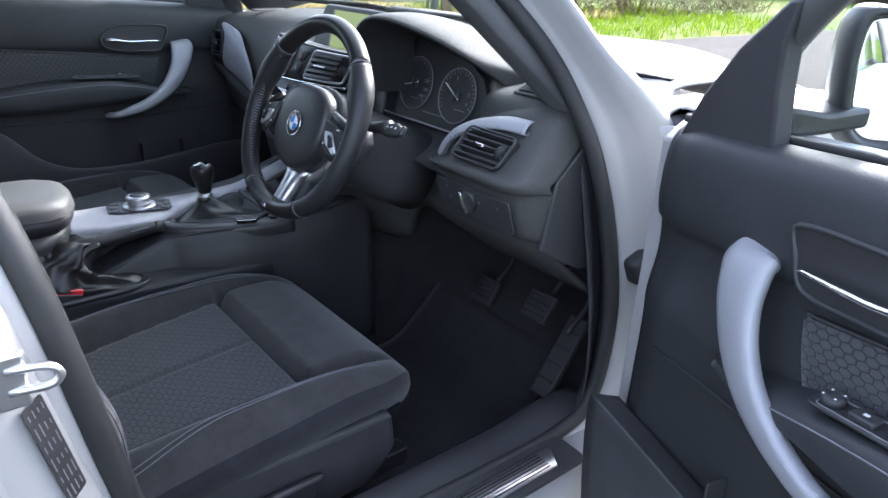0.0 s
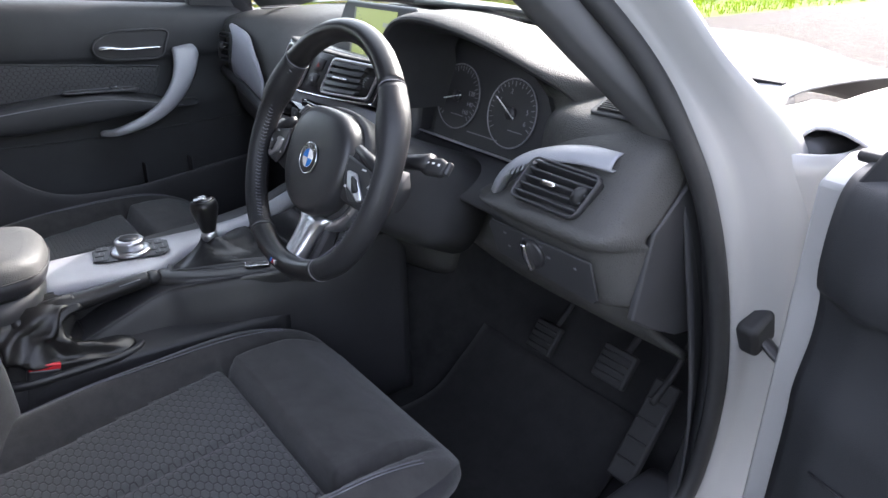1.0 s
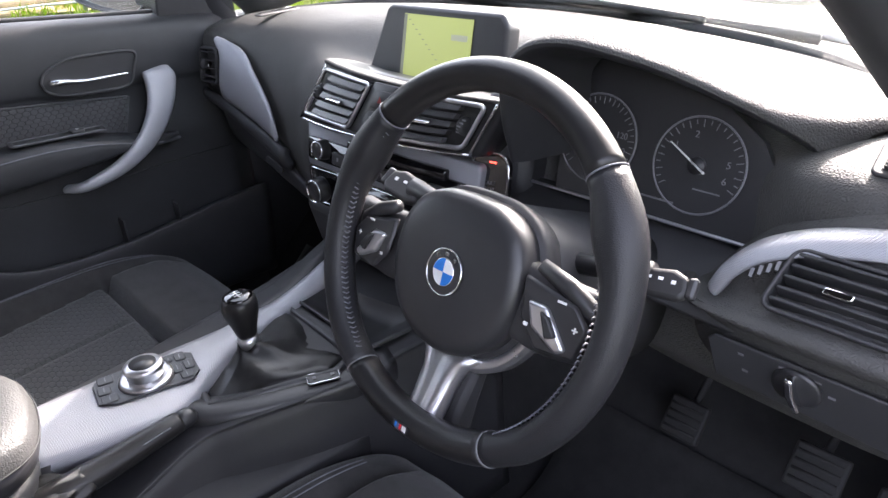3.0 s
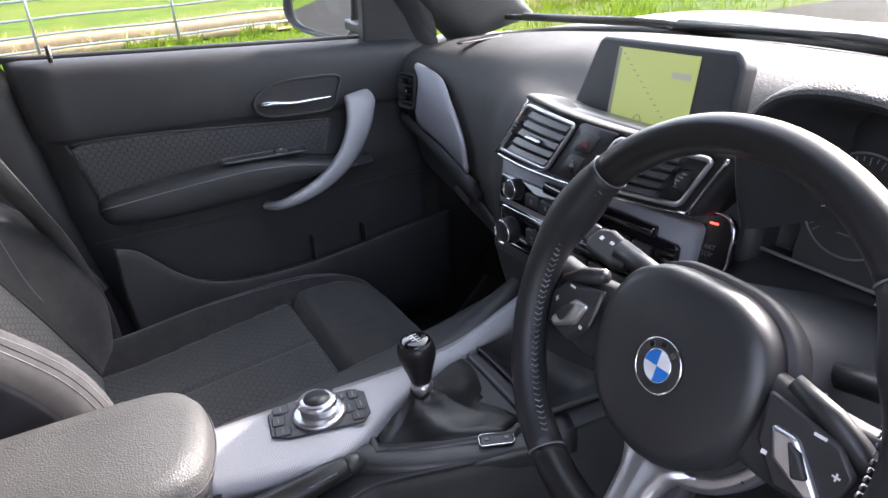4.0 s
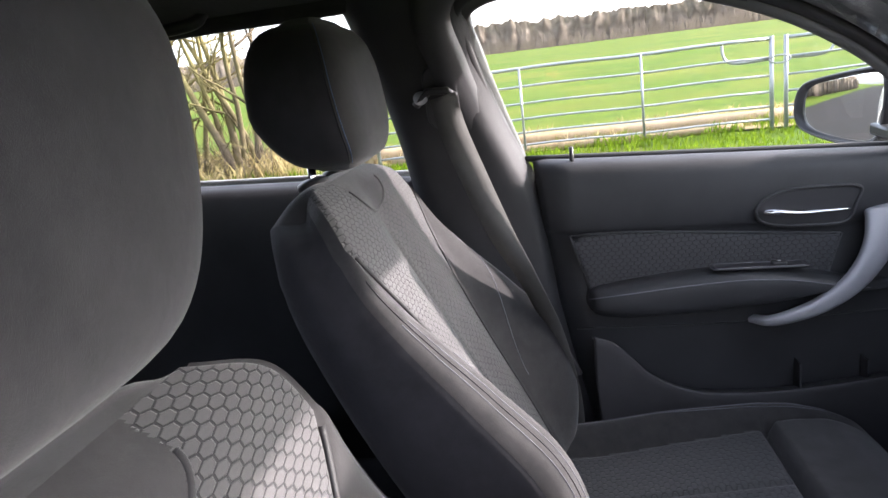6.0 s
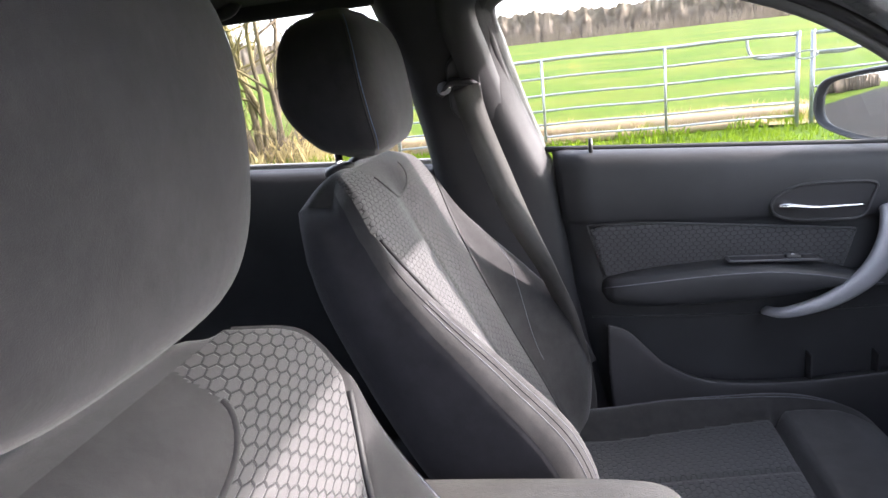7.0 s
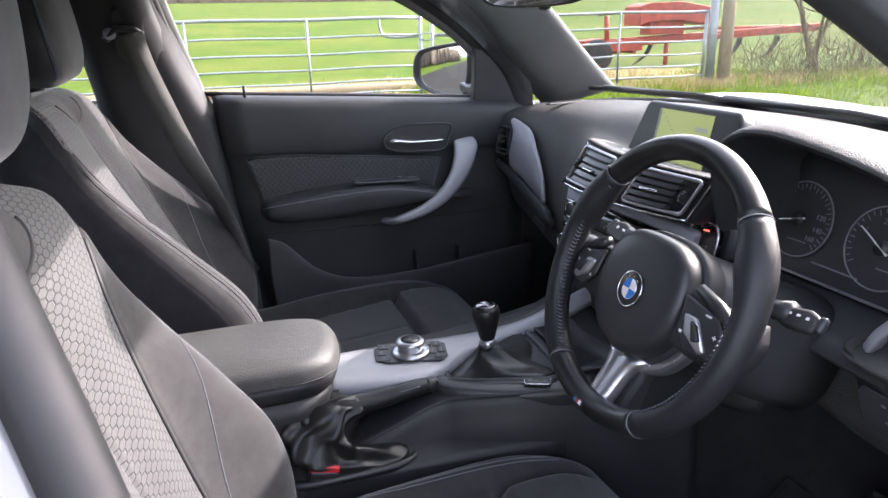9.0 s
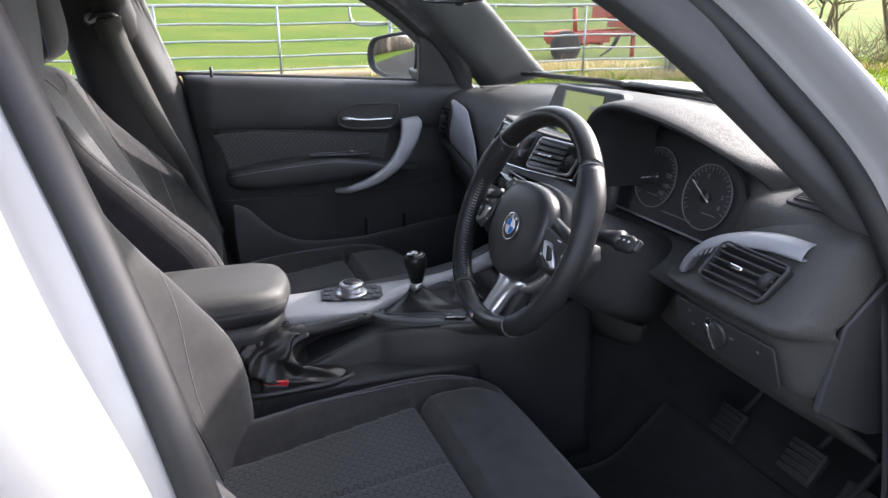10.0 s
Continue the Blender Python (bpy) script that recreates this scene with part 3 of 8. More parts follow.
def build_far_woods():
    """The brown winter woods along the skyline, as many uneven clumps."""
    rng = random.Random(5)
    bm = bmesh.new()
    cols = 900
    rows = []
    for i in range(cols):
        a = radians(22 + 120 * i / (cols - 1))
        top = 6.5 + 1.8 * noise.noise((a * 9, 0, 0)) + 1.3 * noise.noise((a * 60, 0, 4)) + 0.3 * rng.uniform(-1, 1)
        row = []
        for k in range(7):
            u = k / 6
            r = 165 + 9 * u + 3.0 * noise.noise((a * 70, u * 3, 2)) + rng.uniform(-0.8, 0.8)
            x, y = -r * math.sin(a), r * math.cos(a)
            row.append((x, y, land(x, y) - 0.8 + (top + 0.8) * u))
        rows.append(row)
    add_grid(bm, rows)
    for _ in range(9000):
        a = radians(rng.uniform(22, 142))
        r = rng.uniform(158, 176)
        x, y = -r * math.sin(a), r * math.cos(a)
        h = (2.0 + 3.6 * rng.random() + 2.0 * noise.noise((a * 9, 0, 0))) * (0.6 + 0.4 * (r - 158) / 18)
        z = land(x, y)
        w = rng.uniform(0.05, 0.16)
        lean = rng.uniform(-0.8, 0.8)
        dx, dy = math.cos(a), math.sin(a)
        v = [bm.verts.new(q) for q in ((x - dx * w, y - dy * w, z - 0.3), (x + dx * w, y + dy * w, z - 0.3), (x + dx * lean, y + dy * lean, z + h))]
        bm.faces.new(v)
    tagged(part("far_woods", bm, WOODS), "brown leafless woods along the far edge of the field", "woods", kind="stuff")
    bm = bmesh.new()
    for _ in range(500):
        a = radians(rng.uniform(-32, 30))
        r = rng.uniform(34, 46)
        x, y = -r * math.sin(a) - 1, r * math.cos(a)
        h, w = rng.uniform(2.5, 5.0), rng.uniform(0.5, 1.3)
        rings = []
        for k in range(5):
            u = k / 4
            rad = w * (0.7 + 0.4 * u - 0.95 * u * u)
            rings.append([(x + rad * rng.uniform(0.6, 1.3) * math.cos(t), y + rad * rng.uniform(0.6, 1.3) * math.sin(t), h * u - 0.1) for t in np.linspace(0, 6.28, 8)[:-1]])
        loft(rings, True, bm)
    for _ in range(420):
        y = rng.uniform(-70, -11)
        side = rng.random() < 0.7
        x = (-9.5 if side else 9.0) + rng.gauss(0, 0.6)
        h, w = rng.uniform(1.8, 3.6), rng.uniform(0.4, 0.9)
        rings = []
        for k in range(5):
            u = k / 4
            rad = w * (0.7 + 0.4 * u - 0.95 * u * u)
            rings.append([(x + rad * rng.uniform(0.6, 1.3) * math.cos(t), y + rad * rng.uniform(0.6, 1.3) * math.sin(t), h * u - 0.1) for t in np.linspace(0, 6.28, 8)[:-1]])
        loft(rings, True, bm)
    tagged(part("lane_hedge", bm, WOODS), "brown winter hedge at the far side of the lane", "hedge", kind="stuff")


build_ground()
build_grass()
build_gates()
build_implement()
build_hedge()
build_far_woods()
# ---- the car's shell ----
MID = -0.015  # the car's middle line
body = thing("hatchback_car", "white five-door hatchback body with black window trim", "car", (MID, 0.3, 0.0))


def mirrored(points):
    return [(2 * MID - x, y, z) for x, y, z in points]


# the edge of the driver's door opening, from the rear of the sill forwards and round
DOOR_EDGE = [(0.795, 0.175, 0.395), (0.795, 0.40, 0.365), (0.795, 0.68, 0.358), (0.797, 0.84, 0.37), (0.80, 0.925, 0.425), (0.80, 0.955, 0.56), (0.79, 0.945, 0.72), (0.772, 0.905, 0.84), (0.75, 0.86, 0.92), (0.722, 0.80, 1.0), (0.69, 0.735, 1.07), (0.638, 0.61, 1.165),
             (0.60, 0.46, 1.25), (0.578, 0.28, 1.31), (0.572, 0.09, 1.322), (0.598, 0.004, 1.285), (0.645, 0.014, 1.2), (0.70, 0.038, 1.1), (0.752, 0.068, 0.99), (0.80, 0.095, 0.85), (0.812, 0.122, 0.65), (0.806, 0.155, 0.48)]
OPENING = [(0.795, 0.185, 0.395), (0.795, 0.40, 0.365), (0.795, 0.68, 0.352), (0.797, 0.84, 0.358), (0.798, 0.925, 0.40), (0.80, 0.943, 0.56), (0.79, 0.918, 0.72), (0.772, 0.885, 0.84), (0.75, 0.853, 0.92), (0.722, 0.810, 1.0), (0.69, 0.752, 1.07), (0.638, 0.66, 1.165),
           (0.60, 0.53, 1.25), (0.578, 0.33, 1.31), (0.572, 0.07, 1.322), (0.598, -0.03, 1.285), (0.645, -0.012, 1.2), (0.70, 0.022, 1.1), (0.752, 0.060, 0.99), (0.80, 0.097, 0.85), (0.812, 0.132, 0.65), (0.806, 0.165, 0.48)]


# the doors' own outline: further forward along the windscreen pillar and at the centre pillar
FORWARD = curve_of([(0.30, 0.0), (0.75, 0.0), (0.84, 0.025), (0.92, 0.055), (1.0, 0.088), (1.07, 0.104), (1.165, 0.104), (1.25, 0.085), (1.33, 0.03)])
REARWARD = curve_of([(0.30, 0.0), (0.5, 0.02), (0.7, 0.045), (0.85, 0.038), (1.0, 0.038), (1.33, 0.031)])
OPENING_LEFT = [(x, y + (FORWARD(z) if y > 0.5 or z > 1.24 and y > 0.2 else REARWARD(z) if y < 0.2 else 0.0), z) for x, y, z in DOOR_EDGE]


def ring_frames(points, n):
    """Samples of a closed ring, with the way out of the opening at each."""
    p = spline(points + points[:3], n + 1 + 2 * n // len(points))
    p = [Vector(q) for q in p[: int(len(p) * len(points) / (len(points) + 2))]]
    c = Vector((0, 0.5, 0.8))
    out = []
    for i, q in enumerate(p):
        d = p[(i + 1) % len(p)] - p[i - 1]
        o = Vector((0, d.z, -d.y)).normalized()
        if o.dot(Vector((0, q.y - c.y, q.z - c.z))) < 0:
            o = -o
        out.append((q, o))
    return out


def build_side(sign):
    frames = ring_frames(OPENING if sign > 0 else OPENING_LEFT, 120)

    def place(q, o, out, dx):
        v = q + o * out + Vector((dx, 0, 0))
        return v if sign > 0 else Vector((2 * MID - v.x, v.y, v.z))

    section = [(0.0, -0.012), (0.012, 0.006), (0.03, 0.010), (0.045, 0.014), (0.06, 0.034), (0.085, 0.048), (0.105, 0.055), (0.125, 0.05)]
    slim = [1 - (0.66 if sign > 0 else 0.40) * ease(0.84, 1.02, q.z) * (1 if q.y > 0.3 else 0) for q, o in frames]
    rows = [[place(q, o, a * f, b) for a, b in section] for (q, o), f in zip(frames, slim)]
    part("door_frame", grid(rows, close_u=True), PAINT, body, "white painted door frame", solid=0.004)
    part("door_seal", tube([place(q, o, -0.004, -0.004) for q, o in frames], 0.0115, 10, closed=True, flat=1.3), RUBBER, body, "black rubber door seal")
    # inner trims behind the seal
    inner = [(0.004, -0.012), (0.008, -0.026), (0.022, -0.042), (0.042, -0.056), (0.062, -0.064)] if sign > 0 else [(0.004, -0.012), (0.0, -0.03), (0.012, -0.05), (0.035, -0.062), (0.06, -0.066)]
    part("opening_trim", grid([[place(q, o, a, b) for a, b in inner] for q, o in frames], close_u=True), PLASTIC, body, solid=0.003)


build_side(1)
build_side(-1)


def build_pillars():
    # front pillar trims, inside: broad at the foot, running up to the header
    for s in (1, -1):
        def px(x):
            return x if s > 0 else 2 * MID - x
        rows = []
        for u in np.linspace(0, 1, 14):
            base = spline([(0.69, 1.0, 0.93), (0.645, 0.88, 1.04), (0.59, 0.735, 1.17), (0.525, 0.56, 1.29)], 14)[int(round(u * 13))]
            w = 0.075 - 0.03 * u
            x, y, z = base
            y += -0.06 if s > 0 else 0.085
            z += -0.04 if s > 0 else 0.0
            ring = [(px(x + 0.055), y - 0.055, z - 0.005), (px(x + 0.02), y - 0.058 + 0.01 * u, z - 0.012), (px(x - 0.02), y - 0.03, z + 0.0), (px(x - 0.048), y + 0.03, z + 0.03), (px(x - 0.05), y + 0.03 + w, z + 0.035), (px(x - 0.01), y + 0.06 + w, z + 0.03), (px(x + 0.06), y + 0.05, z + 0.02)]
            rows.append(ring)
        part("front_pillar_trim", loft([spline(r + [r[0]], 28)[:-1] for r in rows]), PILLARCLOTH, body, "woven dark grey front pillar trim")
    # centre pillar trims, inside
    for s in (1, -1):
        rows = []
        for z, yf, yr, x in ((0.36, 0.20, -0.05, 0.70), (0.5, 0.17, -0.06, 0.705), (0.65, 0.135, -0.07, 0.70), (0.8, 0.105, -0.075, 0.695), (0.93, 0.085, -0.08, 0.69), (1.0, 0.07, -0.085, 0.68), (1.1, 0.045, -0.10, 0.655), (1.2, 0.02, -0.12, 0.62), (1.30, 0.01, -0.145, 0.57), (1.36, 0.005, -0.16, 0.54)):
            yf += 0.036 + 0.03 * ease(1.03, 0.97, z) if s < 0 else -0.085
            row = [(x + 0.045, yf + 0.015, z), (x + 0.012, yf - 0.002, z), (x - 0.012, yf - 0.03, z), (x - 0.02, (yf + yr) / 2, z), (x - 0.012, yr + 0.03, z), (x + 0.012, yr + 0.002, z), (x + 0.05, yr - 0.01, z)]
            rows.append(row if s > 0 else mirrored(row))
        part("centre_pillar_trim", grid(smooth_grid(rows, 40, 30)), PILLARDARK, body, "black moulded centre pillar trim", solid=0.004)
    # right centre pillar, outside, white, with the latch striker and the sticker
    rows = []
    for z, y, x in ((0.30, 0.195, 0.86), (0.45, 0.145, 0.845), (0.65, 0.090, 0.845), (0.85, 0.044, 0.84), (0.98, 0.004, 0.825), (1.1, -0.030, 0.785), (1.2, -0.058, 0.735), (1.3, -0.075, 0.675)):
        rows.append([(x - 0.03, y + 0.03, z), (x, y, z), (x + 0.012, y - 0.05, z), (x + 0.014, y - 0.12, z)])
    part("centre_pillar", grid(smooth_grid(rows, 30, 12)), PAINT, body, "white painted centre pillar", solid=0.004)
    st = part("latch_striker", box((0.008, 0.026, 0.05), (0.848, 0.066, 0.797)), SATIN, body, "steel door latch striker", bevel=0.003)
    loop = [(0.850, 0.064, 0.808), (0.858, 0.092, 0.808), (0.860, 0.100, 0.802), (0.860, 0.100, 0.796), (0.858, 0.092, 0.790), (0.850, 0.064, 0.788)]
    part("loop", tube(spline(loop, 18), 0.0038, 8), SATIN, st)
    m = basis((0.838, 0.088, 0.712), (0, 0.2, -1), (-0.7, 0.7, 0.14))
    lab = part("sticker", plate(round_rect(0.11, 0.026, 0.003), 0.0008, m), SATINBLACK, body, "dark information sticker with small print", smooth=False)
    rng = random.Random(4)
    marks("sticker_print", [(-0.045 + 0.018 * i, 0.009 - 0.006 * j, 0.014 * rng.uniform(0.3, 1.1), 0.0012) for i in range(6) for j in range(4)], m @ Matrix.Translation((0, 0, 0.0009)), DIMMARK, lab)


build_pillars()


def build_roof():
    rows = []
    for y, z, w in ((0.55, 1.285, 0.48), (0.48, 1.308, 0.51), (0.30, 1.342, 0.545), (0.0, 1.362, 0.57), (-0.4, 1.36, 0.56), (-0.9, 1.335, 0.54), (-1.3, 1.29, 0.5)):
        rows.append([(MID + w * u, y - 0.04 * abs(u) ** 2, z - 0.035 * abs(u) ** 3) for u in (-1.12, -0.8, -0.4, 0, 0.4, 0.8, 1.12)])
    g = smooth_grid(rows, 26, 26)
    part("headlining", grid(g), HEADLINER, body, "dark grey cloth headlining", solid=0.006)
    up = g.copy()
    up[:, :, 2] += 0.045
    up[:, :, 0] = MID + (up[:, :, 0] - MID) * 1.12
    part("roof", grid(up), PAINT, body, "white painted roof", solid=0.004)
    for s in (1, -1):
        handle = [(MID + s * 0.55, -0.62, 1.325), (MID + s * 0.530, -0.60, 1.306), (MID + s * 0.522, -0.5, 1.302), (MID + s * 0.530, -0.40, 1.308), (MID + s * 0.55, -0.38, 1.328)]
        part("grab_handle", tube(spline(handle, 20), 0.011, 8), PLASTIC, body, "folded grey grab handle")
    # roof side rails inside, above the windows
    for s in (1, -1):
        rail = [(MID + s * 0.52, 0.54, 1.28), (MID + s * 0.585, 0.15, 1.335), (MID + s * 0.60, -0.2, 1.335), (MID + s * 0.59, -0.6, 1.325), (MID + s * 0.57, -1.0, 1.28)]
        part("roof_rail", tube(spline(rail, 24), 0.038, 10), HEADLINER, body)


build_roof()


def build_front():
    # windscreen, cowl, wipers, bonnet and wings
    base = [(-0.70, 0.98, 0.93), (-0.5, 1.12, 0.955), (-0.25, 1.19, 0.965), (MID, 1.21, 0.968), (0.22, 1.19, 0.965), (0.47, 1.12, 0.955), (0.67, 0.98, 0.93)]
    top = [(-0.53, 0.49, 1.295), (-0.36, 0.525, 1.305), (-0.18, 0.54, 1.31), (MID, 0.545, 1.312), (0.15, 0.54, 1.31), (0.33, 0.525, 1.305), (0.50, 0.49, 1.295)]
    mid = [tuple((np.array(a) * 0.5 + np.array(b) * 0.5) + np.array((0, 0.012, 0.018))) for a, b in zip(base, top)]
    ws = part("windscreen", grid(smooth_grid([base, mid, top], 20, 28)), WINDSCREEN, body, "clear curved windscreen", solid=0.004)
    ws.visible_shadow = False
    part("windscreen_seal", tube(spline([(x, y + 0.01, z - 0.004) for x, y, z in base], 40), 0.011, 8), RUBBER, body)
    rows = []
    for k, (dy, dz) in enumerate(((0.0, -0.012), (0.05, -0.02), (0.10, -0.012), (0.15, -0.008))):
        rows.append([(x, y + dy, z + dz) for x, y, z in base])
    part("cowl", grid(smooth_grid(rows, 10, 30)), PLASTIC, body, "black plastic cowl under the windscreen", solid=0.004)
    for x0, y0, x1, y1 in ((0.42, 1.19, -0.22, 1.185), (-0.02, 1.215, -0.55, 1.09)):
        w = part("wiper", tube([(x0, y0 + 0.03, 0.958), ((x0 + x1) / 2, (y0 + y1) / 2 + 0.012, 0.982), (x1, y1, 0.983)], 0.008, 8), SATINBLACK, body, "black wiper arm and blade")
        part("blade", tube([(x0 - 0.15, y0 + 0.0, 0.975), ((x0 + x1) / 2, (y0 + y1) / 2 - 0.005, 0.987), (x1 - 0.05, y1 - 0.01, 0.98)], 0.006, 6), RUBBER, w)
    rows = []
    for y, z, w, sag in ((1.335, 0.955, 0.70, 0.05), (1.42, 0.962, 0.71, 0.035), (1.6, 0.945, 0.715, 0.03), (1.85, 0.90, 0.70, 0.035), (2.1, 0.83, 0.66, 0.05), (2.22, 0.74, 0.62, 0.06)):
        rows.append([(MID + w * u, y - (0.19 * abs(u) ** 2.2 if y < 1.5 else 0.1 * u * u if y > 2 else 0.08 * u * u), z - sag * abs(u) ** 2.5 + 0.014 * bump_at(abs(u), 0.62, 0.12)) for u in (-1, -0.8, -0.6, -0.3, 0, 0.3, 0.6, 0.8, 1)])
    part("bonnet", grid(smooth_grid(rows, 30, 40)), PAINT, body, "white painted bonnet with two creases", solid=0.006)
    for s in (1, -1):
        rows = []
        for y, z, x in ((0.985, 0.925, 0.815), (1.08, 0.925, 0.79), (1.2, 0.92, 0.755), (1.5, 0.905, 0.725), (1.9, 0.85, 0.70), (2.15, 0.77, 0.66)):
            r = [(x - 0.02, y, z - 0.03), (x, y, z), (x + 0.05, y - 0.01, z - 0.008), (x + 0.10, y - 0.02, z - 0.05), (x + 0.125, y - 0.03, z - 0.16), (x + 0.13, y - 0.03, z - 0.40)]
            if y < 1.0:
                r = [(a, b + 0.02 * i, c) for i, (a, b, c) in enumerate(r)]
            rows.append(r if s > 0 else mirrored(r))
        part("front_wing", grid(smooth_grid(rows, 24, 16)), PAINT, body, "white painted front wing", solid=0.004)
        # side of the front foot space, behind the wing
        rows = [[(0.80, 0.96, 0.3), (0.80, 0.99, 0.55), (0.80, 0.97, 0.75), (0.79, 0.93, 0.90)], [(0.86, 1.02, 0.3), (0.865, 1.04, 0.55), (0.865, 1.05, 0.75), (0.85, 1.0, 0.90)], [(0.87, 1.1, 0.3), (0.875, 1.12, 0.55), (0.875, 1.12, 0.75), (0.86, 1.06, 0.91)]]
        rows = [r if s > 0 else mirrored(r) for r in rows]
        if s > 0:
            kick = [(0.785, 0.915, 0.28), (0.780, 0.91, 0.55), (0.735, 0.86, 0.92)], [(0.745, 0.99, 0.28), (0.745, 1.0, 0.55), (0.70, 1.0, 0.92)], [(0.73, 1.2, 0.28), (0.73, 1.2, 0.55), (0.69, 1.2, 0.92)]
        else:
            kick = [(0.735, 0.84, 0.28), (0.735, 0.86, 0.55), (0.735, 0.86, 0.92)], [(0.70, 0.98, 0.28), (0.70, 1.0, 0.55), (0.70, 1.0, 0.92)], [(0.69, 1.2, 0.28), (0.69, 1.2, 0.55), (0.69, 1.2, 0.92)]
        part("kick_panel", grid(smooth_grid([r if s > 0 else mirrored(r) for r in kick], 10, 10)), PLASTIC, body, solid=0.004)
        part("scuttle_cover", box((0.15, 0.26, 0.16), (MID + s * 0.775, 1.12, 0.83)), PLASTIC, body, "black plastic cover beside the scuttle", bevel=0.02, segments=3)
        part("hinge_pillar", grid(smooth_grid(rows, 12, 16)), PAINT, body, "white painted hinge pillar", solid=0.004)


build_front()


def build_floor_and_rear():
    # floor pan with the tunnel, bulkhead, sills
    rows = []
    for y in (-1.3, -0.6, 0.0, 0.5, 0.9, 1.05, 1.15, 1.2):
        lift = 0.0 if y < 0.9 else (y - 0.9) ** 1.0 * 0.9
        z = 0.235 + lift + (0.08 if y < -0.5 else 0)
        rows.append([(0.78, y, z + 0.10), (0.70, y, z + 0.005), (0.4, y, z), (0.16, y, z + 0.02), (0.10, y, z + 0.20), (MID, y, z + 0.23), (-0.13, y, z + 0.20), (-0.19, y, z + 0.02), (-0.43, y, z), (-0.73, y, z + 0.005), (-0.81, y, z + 0.10)])
    part("floor_pan", grid(smooth_grid(rows, 30, 60)), CARPET, body, "black carpeted floor pan", solid=0.01)
    bm = box((1.36, 0.02, 0.70), (MID, 1.215, 0.58))
    part("bulkhead", bm, CARPET, body, smooth=False)
    for s in (1, -1):
        rows = []
        for y in (-0.9, -0.1, 0.17, 0.45, 0.75, 0.86, 0.95):
            k = 0.012 if y > 0.85 else 0.0
            r = [(0.69, y, 0.25), (0.705, y, 0.345 + k), (0.735, y, 0.366 + k), (0.775, y, 0.362 + k), (0.80, y, 0.352 + k)]
            rows.append(r if s > 0 else mirrored(r))
        part("sill_trim", grid(smooth_grid(rows, 24, 18)), PLASTIC, body, "black plastic sill trim", solid=0.003)
        rows = []
        for y in (-1.0, 0.1, 0.6, 1.0, 1.12):
            r = [(0.80, y, 0.350), (0.83, y, 0.352), (0.865, y, 0.34), (0.885, y, 0.30), (0.88, y, 0.22), (0.85, y, 0.17), (0.7, y, 0.16)]
            rows.append(r if s > 0 else mirrored(r))
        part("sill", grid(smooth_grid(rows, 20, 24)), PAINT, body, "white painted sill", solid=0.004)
    # scuff plate on the driver's sill
    m = basis((0.835, 0.60, 0.361), (0, 1, 0), (-1, 0, 0.03))
    sp = part("scuff_plate", plate(round_rect(0.46, 0.075, 0.02), 0.006, m), PLASTIC, body, "black plastic scuff plate with brushed insert", bevel=0.002)
    ins = part("insert", plate([(-0.2, -0.022), (0.17, -0.022), (0.195, 0.02), (-0.2, 0.02)], 0.003, m @ Matrix.Translation((0, 0, 0.006))), SATIN, sp, "brushed metal insert")
    marks("rib", [(-0.01, y, 0.34, 0.002) for y in np.linspace(-0.016, 0.014, 6)], m @ Matrix.Translation((0, 0, 0.009)), SATINBLACK, ins)
    # rear side panels and glass
    for s in (1, -1):
        def fix(r):
            return r if s > 0 else mirrored(r)
        rows = [fix([(0.72, y, 0.3), (0.725, y, 0.55), (0.72, y, 0.75), (0.705, y, 0.90), (0.715, y, 0.965 + 0.04 * t), (0.745, y, 0.985 + 0.04 * t)]) for t, y in ((0, -0.07), (0.3, -0.3), (0.6, -0.55), (0.9, -0.78), (1.2, -1.0), (1.5, -1.3))]
        part("rear_door_card", grid(smooth_grid(rows, 20, 24)), DOORSKIN, body, "black rear door card", solid=0.01)
        rows = [fix([(0.86, y, 0.3), (0.885, y, 0.6), (0.87, y, 0.85), (0.83, y, 0.95 + 0.04 * t), (0.80, y, 0.99 + 0.04 * t)]) for t, y in ((0, -0.045), (0.3, -0.3), (0.6, -0.55), (0.9, -0.78), (1.5, -1.3))]
        part("rear_door_panel", grid(smooth_grid(rows, 20, 20)), PAINT, body, "white painted rear door panel", solid=0.004)
        rows = [fix([(0.77, y, 0.97 + 0.04 * t), (0.72, y, 1.12), (0.64, y, 1.32)]) for t, y in ((0, -0.08), (0.6, -0.5), (1.2, -0.82))]
        gl = part("rear_door_glass", grid(smooth_grid(rows, 10, 10)), GLASS, body, "clear rear door glass", solid=0.003)
        gl.visible_shadow = False
        rows = [fix([(0.74, -0.80, 0.99), (0.70, -0.83, 1.12), (0.60, -0.95, 1.3)]), fix([(0.74, -1.0, 1.0), (0.69, -1.05, 1.15), (0.56, -1.15, 1.3)]), fix([(0.70, -1.35, 1.0), (0.62, -1.35, 1.15), (0.5, -1.35, 1.28)])]
        part("rear_pillar_trim", grid(smooth_grid(rows, 12, 12)), PILLARCLOTH, body, "dark grey rear pillar trim", solid=0.01)
    part("tailgate", box((1.4, 0.03, 1.05), (MID, -1.4, 0.78)), PLASTIC, body, smooth=False)


build_floor_and_rear()
# ---- the front seats ----
def insert_half(u):
    """The cloth insert flares out to the shoulders."""
    return min(INSERT_W(u), BACK_W(u) - 0.006)


